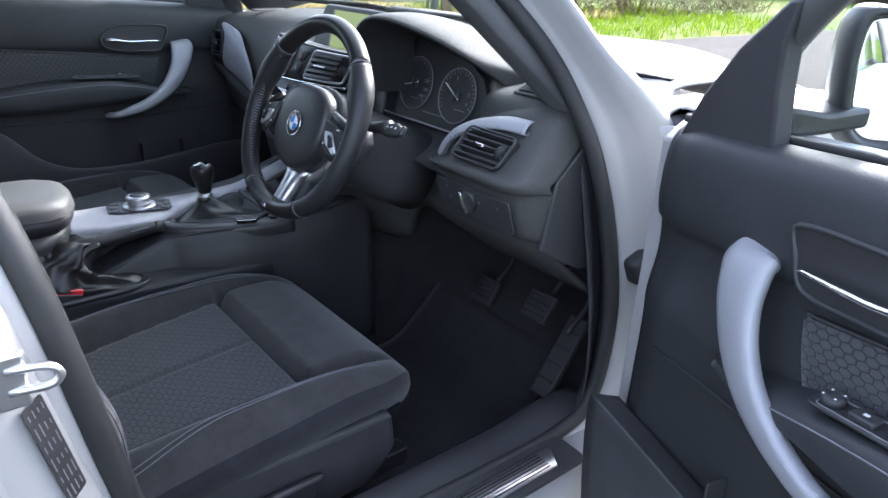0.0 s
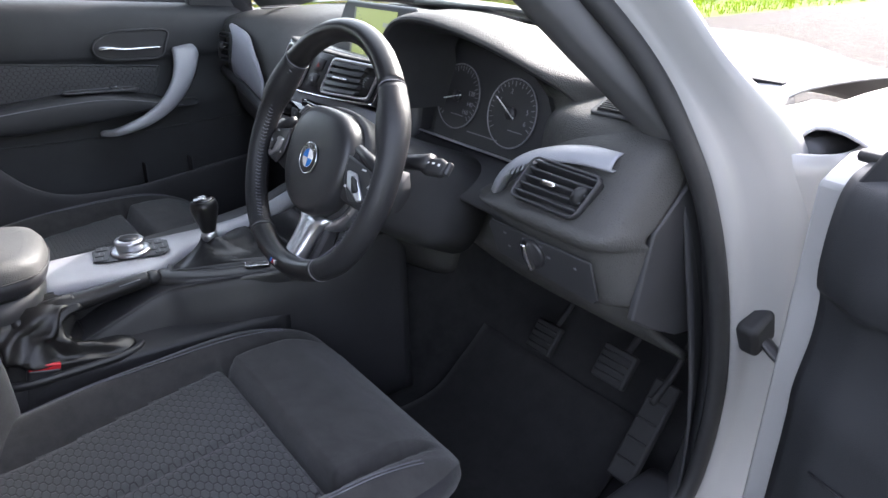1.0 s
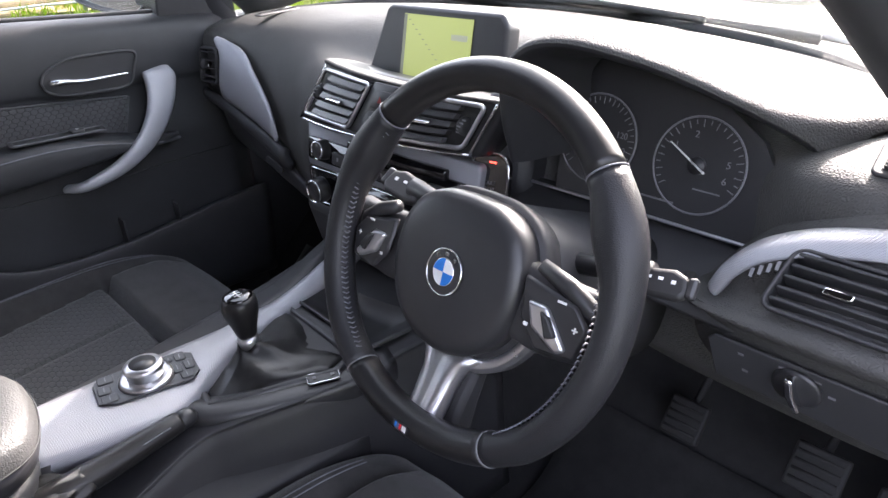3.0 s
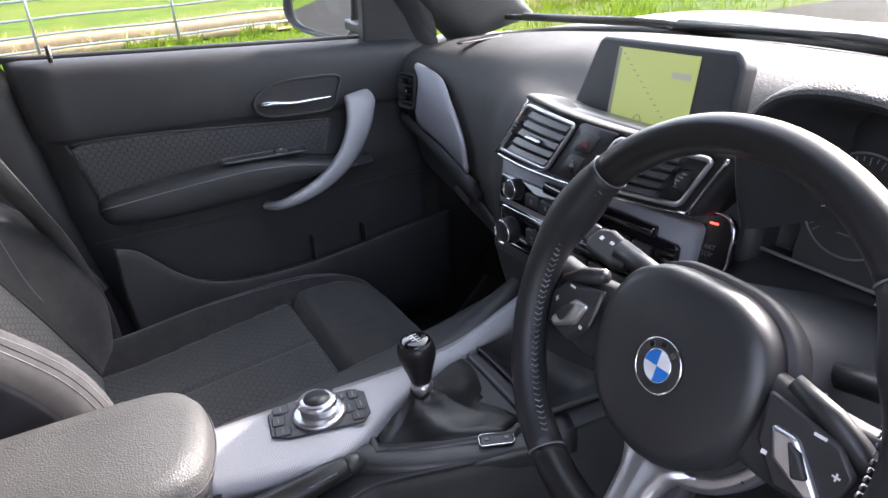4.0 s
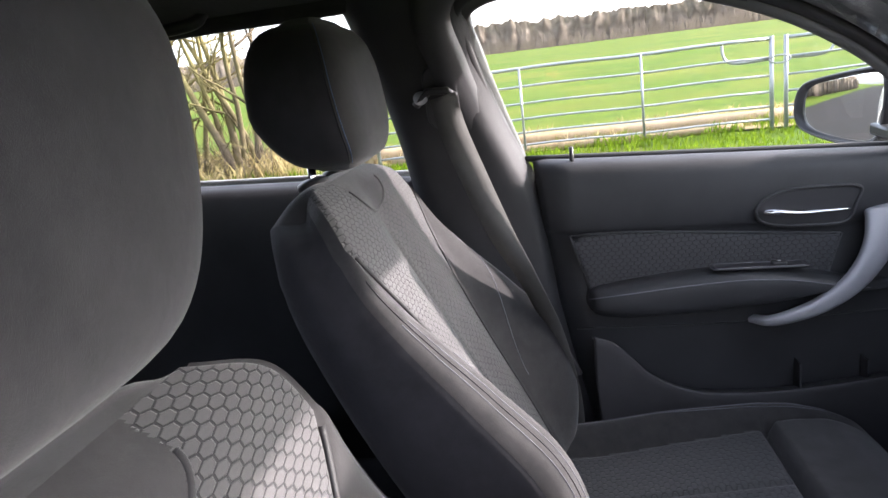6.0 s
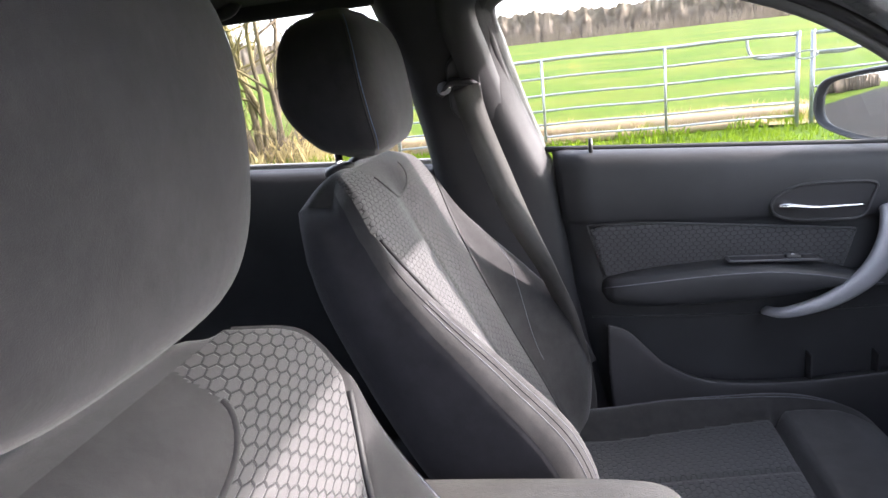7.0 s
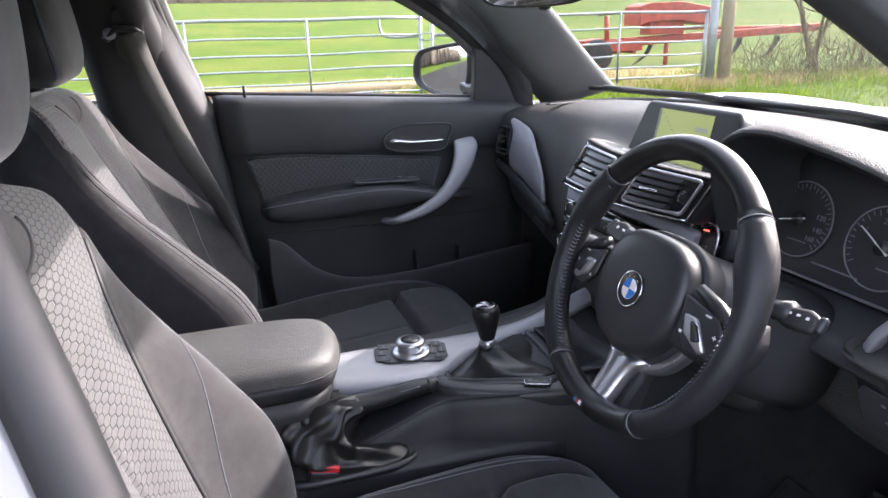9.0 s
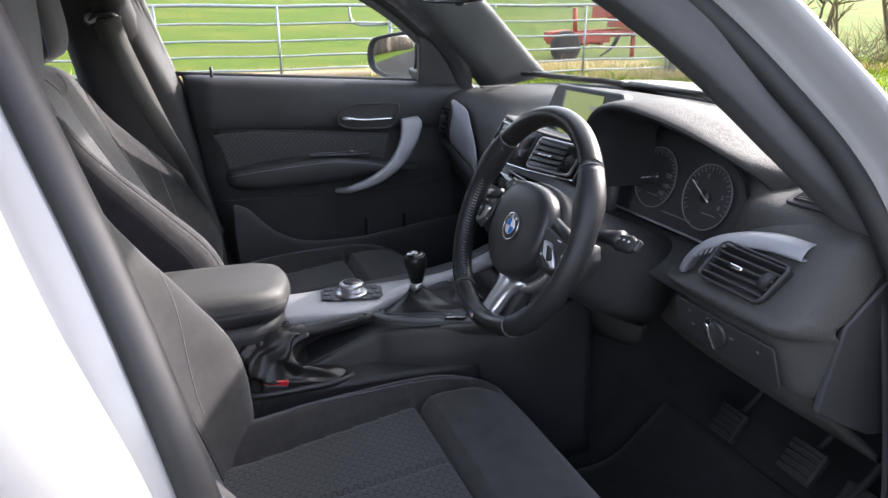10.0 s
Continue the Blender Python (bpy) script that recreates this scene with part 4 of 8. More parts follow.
def seat_back_point(u, s, v=0.0):
    """Front skin of the backrest: u 0 at the foot to 1 at the top, s sideways in metres."""
    y = BACK_Y(u)
    z = BACK_Z(u)
    w = BACK_W(u)
    b = BACK_B(u)
    a = abs(s)
    inner = insert_half(u)
    hollow = -0.012 * bump_at(a, 0.0, 0.05) * ease(0.0, 0.2, u) * (1 - ease(0.85, 1, u))
    x = max(0.0, (a - inner) / (w - inner))
    rise = b * ease(-0.03, 0.74, x) - (0.22 * b + 0.020) * (1 - math.sqrt(max(0.0, 1 - (max(0.0, x - 0.68) / 0.32) ** 2)))
    groove = -0.006 * bump_at(a, inner, 0.006)
    seam = -0.004 * bump_at(s, 0.0, 0.005) * (1 - ease(0.80, 0.86, u))
    lift = hollow + rise + groove + seam
    n = Vector((0, math.cos(BACK_T(u)), math.sin(BACK_T(u))))
    return Vector((s, y, z)) + n * lift


def back_skin(u, s, h):
    """A point h above the backrest's skin."""
    d = 0.002
    p = seat_back_point(u, s)
    n = (seat_back_point(u, s + d) - seat_back_point(u, s - d)).cross(seat_back_point(min(1, u + d), s) - seat_back_point(max(0, u - d), s)).normalized()
    return p - n * h if n.y < 0 else p + n * h


BACK_Y = curve_of([(0, 0.165), (0.2, 0.115), (0.4, 0.058), (0.6, 0.0), (0.75, -0.045), (0.87, -0.08), (0.94, -0.105), (1.0, -0.14)])
BACK_Z = curve_of([(0, 0.47), (0.2, 0.585), (0.4, 0.70), (0.6, 0.82), (0.75, 0.91), (0.87, 0.985), (0.94, 1.025), (1.0, 1.045)])
BACK_W = curve_of([(0, 0.235), (0.15, 0.27), (0.35, 0.285), (0.55, 0.276), (0.7, 0.263), (0.82, 0.250), (0.89, 0.236), (0.95, 0.212), (1.0, 0.165)])
INSERT_W = curve_of([(0, 0.118), (0.2, 0.122), (0.4, 0.131), (0.55, 0.144), (0.65, 0.162), (0.75, 0.194), (0.83, 0.226), (0.9, 0.245), (1.0, 0.245)])
BACK_B = curve_of([(0, 0.03), (0.15, 0.075), (0.33, 0.092), (0.5, 0.062), (0.65, 0.028), (0.78, 0.006), (0.9, 0.0), (1.0, 0.0)])
BACK_T = curve_of([(0, 0.42), (0.5, 0.43), (0.8, 0.47), (0.92, 0.75), (1.0, 1.25)])


def split_grid(points, uv, owner, count):
    """Deals the faces of one dense skin out into several bmeshes that share its shape."""
    nu, nv = len(points), len(points[0])
    out = []
    for k in range(count):
        bm = bmesh.new()
        lay = bm.loops.layers.uv.new("UVMap")
        seen = {}
        for i in range(nu - 1):
            for j in range(nv - 1):
                if owner(i, j) != k:
                    continue
                corner = ((i, j), (i + 1, j), (i + 1, j + 1), (i, j + 1))
                vs = []
                for c in corner:
                    if c not in seen:
                        seen[c] = bm.verts.new(points[c[0]][c[1]])
                    vs.append(seen[c])
                f = bm.faces.new(vs)
                for lp, c in zip(f.loops, corner):
                    lp[lay].uv = uv(c[0], c[1])
        out.append(bm)
    return out


def stitch(name, pts, parent, radius=0.0009, material=None):
    return part(name, tube(pts, radius, 5), material or THREAD, parent)


def build_seat(reach, lean):
    """reach: how far the cushion is drawn forwards; lean: degrees by which the back stands steeper."""
    seat = thing("front_seat", "charcoal suede sport seat with honeycomb cloth centre", "car seat", (0, 0.3, 0.24), "front seats")
    nu, nv, NB = 190, 190, 44
    us = np.linspace(0, 1, nu)

    def side(u, k):
        w = BACK_W(u)
        inner = insert_half(u)
        if k <= NB:
            return -w + (w - inner) * k / NB
        if k >= nv - 1 - NB:
            return w - (w - inner) * (nv - 1 - k) / NB
        return inner * (-1 + 2 * (k - NB) / (nv - 1 - 2 * NB))

    pts = [[seat_back_point(u, side(u, k)) for k in range(nv)] for u in us]
    length = np.cumsum([0] + [math.hypot(BACK_Y(us[i + 1]) - BACK_Y(us[i]), BACK_Z(us[i + 1]) - BACK_Z(us[i])) for i in range(nu - 1)])

    def owner(i, j):
        u = us[i]
        s = side(u, j + 0.5)
        if NB <= j < nv - 1 - NB:
            d = math.hypot(s / 0.082, (u - 0.95) / 0.068)
            if d < 1 or (abs(s) < 0.082 and u > 0.95):
                return 1
            return 0
        return 2 if s < 0 else 3

    bms = split_grid(pts, lambda i, j: (side(us[i], j), length[i]), owner, 4)
    back = part("backrest", bms[1], SUEDE, seat, "plain suede panel under the headrest")
    for k in (2, 3):
        part("side_bolster", bms[k], SUEDE, back, "charcoal suede side bolster")
    part("backrest_insert", bms[0], HEXSEAT, back, "grey honeycomb cloth insert")
    ring = [(0.95 - 0.068 * math.sin(a), 0.082 * math.cos(a)) for a in np.linspace(0, math.pi, 50)]
    part("patch_seam", tube([back_skin(u, s, -0.0006) for u, s in ring], 0.0030, 6), SUEDE, back)
    # flanks and rear shell of the backrest
    rows = []
    for u in np.linspace(0, 1, 40):
        w = BACK_W(u)
        n = Vector((0, math.cos(BACK_T(u)), math.sin(BACK_T(u))))
        t = BACK_T(u) if u < 0.9 else BACK_T(0.9)
        nb = Vector((0, math.cos(0.42), math.sin(0.42)))
        left, right = seat_back_point(u, -w), seat_back_point(u, w)
        deep = 0.078 + 0.030 * math.sin(math.pi * min(1, u * 0.9)) - 0.012 * ease(0.8, 1.0, u)
        row = []
        for sgn, p in ((-1, left), (1, right)):
            q1 = p + Vector((sgn * 0.003, 0, 0)) - n * 0.02
            q2 = p + Vector((sgn * 0.004, 0, 0)) - nb * (deep * 0.6 + BACK_B(u) * 0.6)
            q3 = p + Vector((-sgn * 0.03, 0, 0)) - nb * (deep + BACK_B(u) * 0.7)
            q4 = Vector((sgn * w * 0.45, p.y, p.z)) - nb * (deep + BACK_B(u) * 0.7 + 0.012)
            row.append([p, q1, q2, q3, q4])
        rows.append(row[0] + row[1][::-1])
    g = [spline(r, 40) for r in rows]
    bm = grid(g)
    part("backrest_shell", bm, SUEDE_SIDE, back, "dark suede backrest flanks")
    last = [Vector(p) for p in g[-1]]
    edge = [seat_back_point(1.0, BACK_W(1.0) * (-1 + 2 * k / 39)) for k in range(40)]
    crown = []
    for k in range(40):
        bulge = math.sin(math.pi * k / 39) ** 0.5
        crown.append([edge[k], edge[k] * 0.7 + last[k] * 0.3 + Vector((0, 0, 0.016 * bulge)), edge[k] * 0.35 + last[k] * 0.65 + Vector((0, 0, 0.016 * bulge)), last[k]])
    part("backrest_crown", grid(smooth_grid(crown, 40, 12)), SUEDE, back)
    # piping between insert and bolsters, seams on the bolsters
    for sgn in (-1, 1):
        line = [back_skin(u, sgn * (insert_half(u) + 0.002), 0.0052) for u in np.linspace(0.02, 0.84, 80)]
        part("piping", tube(line, 0.0030, 8), RUBBER, back, "black piping")
        for share in (0.80, 0.91):
            line = [back_skin(u, sgn * (insert_half(u) + share * (BACK_W(u) - insert_half(u))), 0.0002) for u in np.linspace(0.0, 0.70, 90)]
            stitch("stitching", line, back, 0.0008)
        line = [back_skin(u, sgn * (insert_half(u) + 0.86 * (BACK_W(u) - insert_half(u))), 0.0001) for u in np.linspace(0.0, 0.80, 90)]
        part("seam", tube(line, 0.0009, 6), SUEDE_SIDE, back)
        cross = [back_skin(0.60 - 0.34 * k, sgn * (0.150 + 0.085 * (1 - k) ** 1.5), 0.0003) for k in np.linspace(0, 1, 30)]
        stitch("stitching", cross, back, 0.0007)
    # cushion
    nu2, nv2 = 110, 120
    ys = np.concatenate([np.linspace(0.06, 0.465, 60), np.linspace(0.468, 0.51, 22), np.linspace(0.516, 0.69, 28)])

    def cz(y, s):
        a = abs(s)
        z = CUSH_Z(y)
        inner = CUSH_IN(y)
        rise = CUSH_B(y) * ease(inner - 0.012, inner + 0.05, a) - 0.9 * max(0.0, a - 0.205) ** 1.5 * 3.2
        split = -0.020 * bump_at(y, 0.482, 0.007) * (1 - ease(inner - 0.002, inner + 0.02, a))
        groove = -0.007 * bump_at(a, inner, 0.006) * (1 - ease(0.60, 0.66, y))
        seam = -0.004 * bump_at(s, 0.0, 0.005) * (1 if y < 0.482 else 0.0)
        pad = 0.017 * ease(0.482, 0.500, y) * (1 - ease(0.58, 0.68, y)) * (1 - ease(inner - 0.012, inner + 0.002, a))
        return z + rise + groove + seam + split + pad

    def cw(y):
        return CUSH_W(y)

    pts = [[Vector(((-1 + 2 * k / (nv2 - 1)) * cw(y), y, cz(y, (-1 + 2 * k / (nv2 - 1)) * cw(y)))) for k in range(nv2)] for y in ys]

    def cowner(i, j):
        s = (-1 + 2 * (j + 0.5) / (nv2 - 1)) * cw(ys[i])
        if abs(s) < CUSH_IN(ys[i]):
            return 0 if ys[i] < 0.482 else 1
        return 2

    bms = split_grid(pts, lambda i, j: (pts[i][j].x, pts[i][j].y), cowner, 3)
    cush = part("cushion", bms[2], SUEDE, seat)
    part("cushion_insert", bms[0], HEXCUSHION, cush, "grey honeycomb cloth insert")
    part("thigh_support", bms[1], SUEDE, cush, "plain suede pull-out thigh support")
    rows = []
    for y in ys[::4]:
        w = cw(y)
        z0 = cz(y, w)
        rows.append([(-w, y, z0), (-w - 0.006, y, z0 - 0.02), (-w + 0.004, y, z0 - 0.05), (-w + 0.02, y, z0 - 0.075)])
    for sgn in (1, -1):
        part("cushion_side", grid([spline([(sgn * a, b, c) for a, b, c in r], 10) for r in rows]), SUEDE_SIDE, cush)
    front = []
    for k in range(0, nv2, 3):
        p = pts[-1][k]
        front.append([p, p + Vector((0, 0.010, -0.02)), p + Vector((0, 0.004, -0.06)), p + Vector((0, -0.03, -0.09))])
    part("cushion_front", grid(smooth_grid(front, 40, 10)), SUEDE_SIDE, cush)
    for sgn in (-1, 1):
        for s0 in (0.206, 0.213):
            stitch("stitching", [(sgn * (s0 + 0.03 * ease(0.35, 0.12, y)), y, cz(y, s0 + 0.03 * ease(0.35, 0.12, y)) + 0.0012) for y in np.linspace(0.14, 0.60, 80)], cush)
    # base, rails and adjusters
    part("base_side", plate([(0.12, 0.28), (0.56, 0.29), (0.61, 0.35), (0.60, 0.42), (0.35, 0.425), (0.12, 0.43)], 0.028, basis((0.226, 0, 0), (0, 1, 0), (0, 0, 1))), PLASTIC, seat, "black plastic seat valance", bevel=0.01, segments=3)
    part("base_side", plate([(0.12, 0.30), (0.60, 0.31), (0.655, 0.37), (0.63, 0.415), (0.35, 0.40), (0.12, 0.405)], 0.028, basis((-0.26, 0, 0), (0, 1, 0), (0, 0, 1))), PLASTIC, seat, "black plastic seat valance", bevel=0.01, segments=3)
    part("lever", plate([(0.27, 0.325), (0.44, 0.335), (0.46, 0.375), (0.30, 0.375)], 0.016, basis((0.258, 0, 0), (0, 1, 0), (0, 0, 1))), SATINBLACK, seat, "grey height lever", bevel=0.006)
    part("pan", box((0.44, 0.5, 0.06), (0, 0.37, 0.36)), PLASTIC, seat, bevel=0.01)
    for sgn in (-1, 1):
        part("rail", box((0.035, 0.62, 0.05), (sgn * 0.19, 0.36, 0.262)), SATINBLACK, seat, bevel=0.004)
        part("rail_foot", box((0.03, 0.4, 0.06), (sgn * 0.19, 0.36, 0.305)), SATINBLACK, seat)
    for ob in seat.children:
        if ob.name.split(".")[0] in ("cushion", "base_side", "lever", "pan", "rail", "rail_foot"):
            ob.location.y += reach
    # headrest
    rings = []
    for t in 0.5 - 0.5 * np.cos(np.linspace(0.12, math.pi - 0.12, 26)):
        z = 1.066 + 0.200 * t
        full = (1 - abs(2 * t - 1) ** 3.0) ** 0.42
        w = 0.150 * (0.52 + 0.48 * full) * (1 - 0.10 * ease(0.5, 0.0, t))
        yb = -0.240 + 0.052 * (1 - full) + 0.030 * ease(0.45, 0.0, t) + 0.014 * t
        yf2 = -0.060 - 0.040 * (1 - full) - 0.026 * t
        shrink = 1.0
        cy = (yb + yf2) / 2
        hy = (yf2 - yb) / 2
        ring = []
        for k in range(48):
            a = 2 * math.pi * k / 48
            c, s = math.cos(a), math.sin(a)
            x = w * shrink * math.copysign(abs(c) ** 0.45, c)
            y = cy + hy * math.copysign(abs(s) ** 0.5, s) * (1 - (0.08 * (x / w) ** 2 if s > 0 else 0))
            ring.append(Vector((x, y, z)))
        rings.append(ring)
    bm = loft(rings, False)
    bm.verts.ensure_lookup_table()
    ends = [[bm.verts[ring * 48 + k] for k in range(48)] for ring in (0, 25)]
    for loop, dz in zip(ends, (-0.012, 0.014)):
        c = sum((v.co for v in loop), Vector()) / 48
        prev = loop
        for f, h in ((0.75, 0.55), (0.4, 0.9), (0.1, 1.0)):
            nxt = [bm.verts.new(c + (v.co - c) * f + Vector((0, 0, dz * h))) for v in loop]
            for k in range(48):
                bm.faces.new((prev[k], prev[(k + 1) % 48], nxt[(k + 1) % 48], nxt[k]))
            prev = nxt
        bm.faces.new(prev)
    bmesh.ops.recalc_face_normals(bm, faces=bm.faces)
    front_bm = bmesh.new()
    bm.faces.ensure_lookup_table()
    bm.verts.index_update()
    face_of = set(range(4, 21))
    me_faces = [f for f in bm.faces if all(v.index >= 26 * 48 or v.index % 48 in face_of for v in f.verts) and any(v.index % 48 in face_of and v.index < 26 * 48 for v in f.verts)]
    seen = {}
    for f in me_faces:
        vs = []
        for v in f.verts:
            if v not in seen:
                seen[v] = front_bm.verts.new(v.co)
            vs.append(seen[v])
        front_bm.faces.new(vs)
    bmesh.ops.delete(bm, geom=me_faces, context="FACES")
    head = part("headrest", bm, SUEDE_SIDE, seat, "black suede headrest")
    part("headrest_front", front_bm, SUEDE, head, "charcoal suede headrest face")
    for sgn in (-1, 1):
        edge = []
        for t in np.linspace(0.06, 0.94, 40):
            edge.append(Vector(rings[int(round(t * 25))][4 if sgn > 0 else 20]))
        sm = spline([edge[i] for i in (0, 6, 13, 20, 27, 34, 39)], 60)
        part("seam", tube([Vector(p) for p in sm], 0.0012, 6), SUEDE_SIDE, head)
        stitch("stitching", [Vector(p) + Vector((-sgn * 0.0024, 0.0038, 0)) for p in sm], head, 0.0007, BLUETHREAD)
        part("headrest_post", tube([(sgn * 0.062, -0.168, 1.02), (sgn * 0.062, -0.166, 1.08)], 0.0062, 12), CHROME, head, "chrome headrest post")
        m = Matrix.Translation((sgn * 0.062, -0.168, 1.044)) @ Matrix.Rotation(radians(12), 4, "X")
        part("post_collar", lathe([(0.020, -0.012), (0.025, -0.004), (0.023, 0.004), (0.012, 0.008)], m @ Matrix.Diagonal((1.35, 0.9, 1, 1)), 24), SATINBLACK, head, "black post collar")
    p = Matrix.Translation((0, 0.11, 0.56))
    turn = p @ Matrix.Rotation(radians(-lean), 4, "X") @ p.inverted()
    for top, shift in ((back, (0, -0.0024 * lean, -0.0073 * lean)), (head, (0, -0.0045 * lean, -0.0048 * lean))):
        for ob in (top, *top.children):
            ob.data.transform(Matrix.Translation(shift) @ turn)
    return seat


CUSH_Z = curve_of([(0.10, 0.452), (0.2, 0.455), (0.3, 0.466), (0.4, 0.475), (0.48, 0.482), (0.56, 0.484), (0.62, 0.476), (0.66, 0.458), (0.69, 0.425)])
CUSH_B = curve_of([(0.10, 0.035), (0.25, 0.038), (0.4, 0.036), (0.52, 0.030), (0.60, 0.014), (0.66, 0.0), (0.69, -0.012)])
CUSH_W = curve_of([(0.10, 0.262), (0.3, 0.260), (0.45, 0.256), (0.55, 0.249), (0.60, 0.240), (0.64, 0.224), (0.67, 0.202), (0.69, 0.175)])
CUSH_IN = curve_of([(0.10, 0.150), (0.25, 0.158), (0.48, 0.175), (0.56, 0.178), (0.69, 0.170)])

passenger_seat = build_seat(0.05, 0.0)
passenger_seat.matrix_basis = Matrix.Translation((-0.42, 0.3, 0.24))
driver_seat = build_seat(-0.018, 9.0)
driver_seat.matrix_basis = Matrix.Translation((0.39, 0.31, 0.24))
# ---- dashboard ----
STATIONS = [
    (-0.715, (1.00, .925), (.96, .93), (.92, .925), (.885, .91), (.875, .87), (.88, .81), (.90, .74), (.93, .66), (1.0, .60)),
    (-0.60, (1.07, .945), (1.0, .95), (.93, .945), (.885, .925), (.872, .88), (.875, .81), (.89, .74), (.92, .65), (1.0, .58)),
    (-0.45, (1.14, .955), (1.05, .965), (.95, .955), (.895, .93), (.87, .88), (.865, .80), (.875, .72), (.91, .62), (1.0, .55)),
    (-0.31, (1.18, .96), (1.08, .972), (.97, .962), (.905, .935), (.862, .89), (.845, .80), (.85, .71), (.89, .61), (1.0, .53)),
    (-0.215, (1.195, .962), (1.1, .975), (.98, .965), (.905, .928), (.845, .898), (.818, .82), (.818, .72), (.83, .62), (.95, .5)),
    (MID, (1.21, .965), (1.1, .977), (.985, .962), (.905, .912), (.83, .902), (.800, .84), (.805, .72), (.82, .62), (.9, .5)),
    (0.19, (1.195, .962), (1.1, .975), (.985, .962), (.905, .914), (.845, .90), (.822, .82), (.822, .72), (.83, .62), (.95, .5)),
    (0.26, (1.18, .96), (1.08, .973), (.98, .965), (.93, .95), (.89, .90), (.875, .83), (.85, .77), (.84, .69), (.95, .6)),
    (0.45, (1.13, .955), (1.05, .950), (.97, .932), (.93, .915), (.90, .885), (.88, .83), (.845, .77), (.83, .68), (.95, .58)),
    (0.58, (1.08, .95), (1.02, .945), (.95, .938), (.89, .930), (.83, .912), (.822, .85), (.82, .77), (.82, .68), (.95, .58)),
    (0.68, (1.0, .94), (.97, .942), (.93, .938), (.88, .931), (.83, .908), (.822, .85), (.82, .77), (.82, .68), (.95, .58)),
    (0.735, (.97, .925), (.95, .927), (.92, .924), (.89, .918), (.86, .900), (.86, .83), (.85, .75), (.85, .67), (.95, .58)),
]
dash = thing("dashboard", "dark grey grained dashboard with silver trim and round dials", "dashboard", (MID, 1.0, 0.6))
SKIN = smooth_grid([[(s[0], y, z) for y, z in s[1:]] for s in STATIONS], 90, 60)
part("dash_skin", grid(SKIN), DASH, dash, "soft grained dark grey dash top", solid=0.012)


def face_y(x, z):
    """Where the rear face of the dash stands at x and height z."""
    sub = SKIN[:, 22:54].reshape(-1, 3)
    d = (sub[:, 0] - x) ** 2 + (sub[:, 2] - z) ** 2
    near = np.argsort(d)[:4]
    w = 1 / (d[near] + 1e-6)
    return float((sub[near, 1] * w).sum() / w.sum())


def face_plate(upper, lower, n, m, proud, material, label, name, thick=0.006, pillow=0.004):
    """A trim piece that follows the dash face between two lines of (x, z)."""
    a, b = spline(upper, n), spline(lower, n)
    rows = []
    for i in range(n):
        row = []
        for j in range(m):
            u = j / (m - 1)
            x, z = a[i] * (1 - u) + b[i] * u
            row.append((x, face_y(x, z) - proud - pillow * 4 * u * (1 - u), z))
        rows.append(row)
    return part(name, grid(rows), material, dash, label, solid=thick, offset=1.0)


# blade of silver trim before the passenger, and the black roll under it
face_plate([(-0.592, 0.912), (-0.54, 0.909), (-0.488, 0.897), (-0.447, 0.866), (-0.405, 0.828), (-0.381, 0.795), (-0.375, 0.755)], [(-0.594, 0.909), (-0.579, 0.873), (-0.612, 0.795), (-0.54, 0.779), (-0.46, 0.765), (-0.40, 0.755), (-0.377, 0.749)], 44, 10, 0.012, SILVER, "satin silver trim blade", "trim_blade")
face_plate([(-0.70, 0.800), (-0.62, 0.785), (-0.55, 0.772), (-0.45, 0.755), (-0.36, 0.740)], [(-0.70, 0.765), (-0.62, 0.745), (-0.55, 0.728), (-0.45, 0.708), (-0.36, 0.690)], 30, 8, 0.014, PLASTIC, "black lower dash roll", "dash_roll", 0.02, 0.012)
gb = face_plate([(-0.67, 0.765), (-0.55, 0.735), (-0.42, 0.70), (-0.30, 0.67)], [(-0.67, 0.66), (-0.55, 0.64), (-0.42, 0.62), (-0.31, 0.60)], 24, 10, 0.006, PLASTIC, "black glovebox lid", "glovebox_lid", 0.01, 0.008)
part("latch", plate(round_rect(0.06, 0.012, 0.005), 0.004, basis((-0.42, face_y(-0.42, 0.69) - 0.022, 0.688), (1, 0, -0.28), (0, 0.25, 1))), SATINBLACK, gb, "black glovebox latch", bevel=0.001)


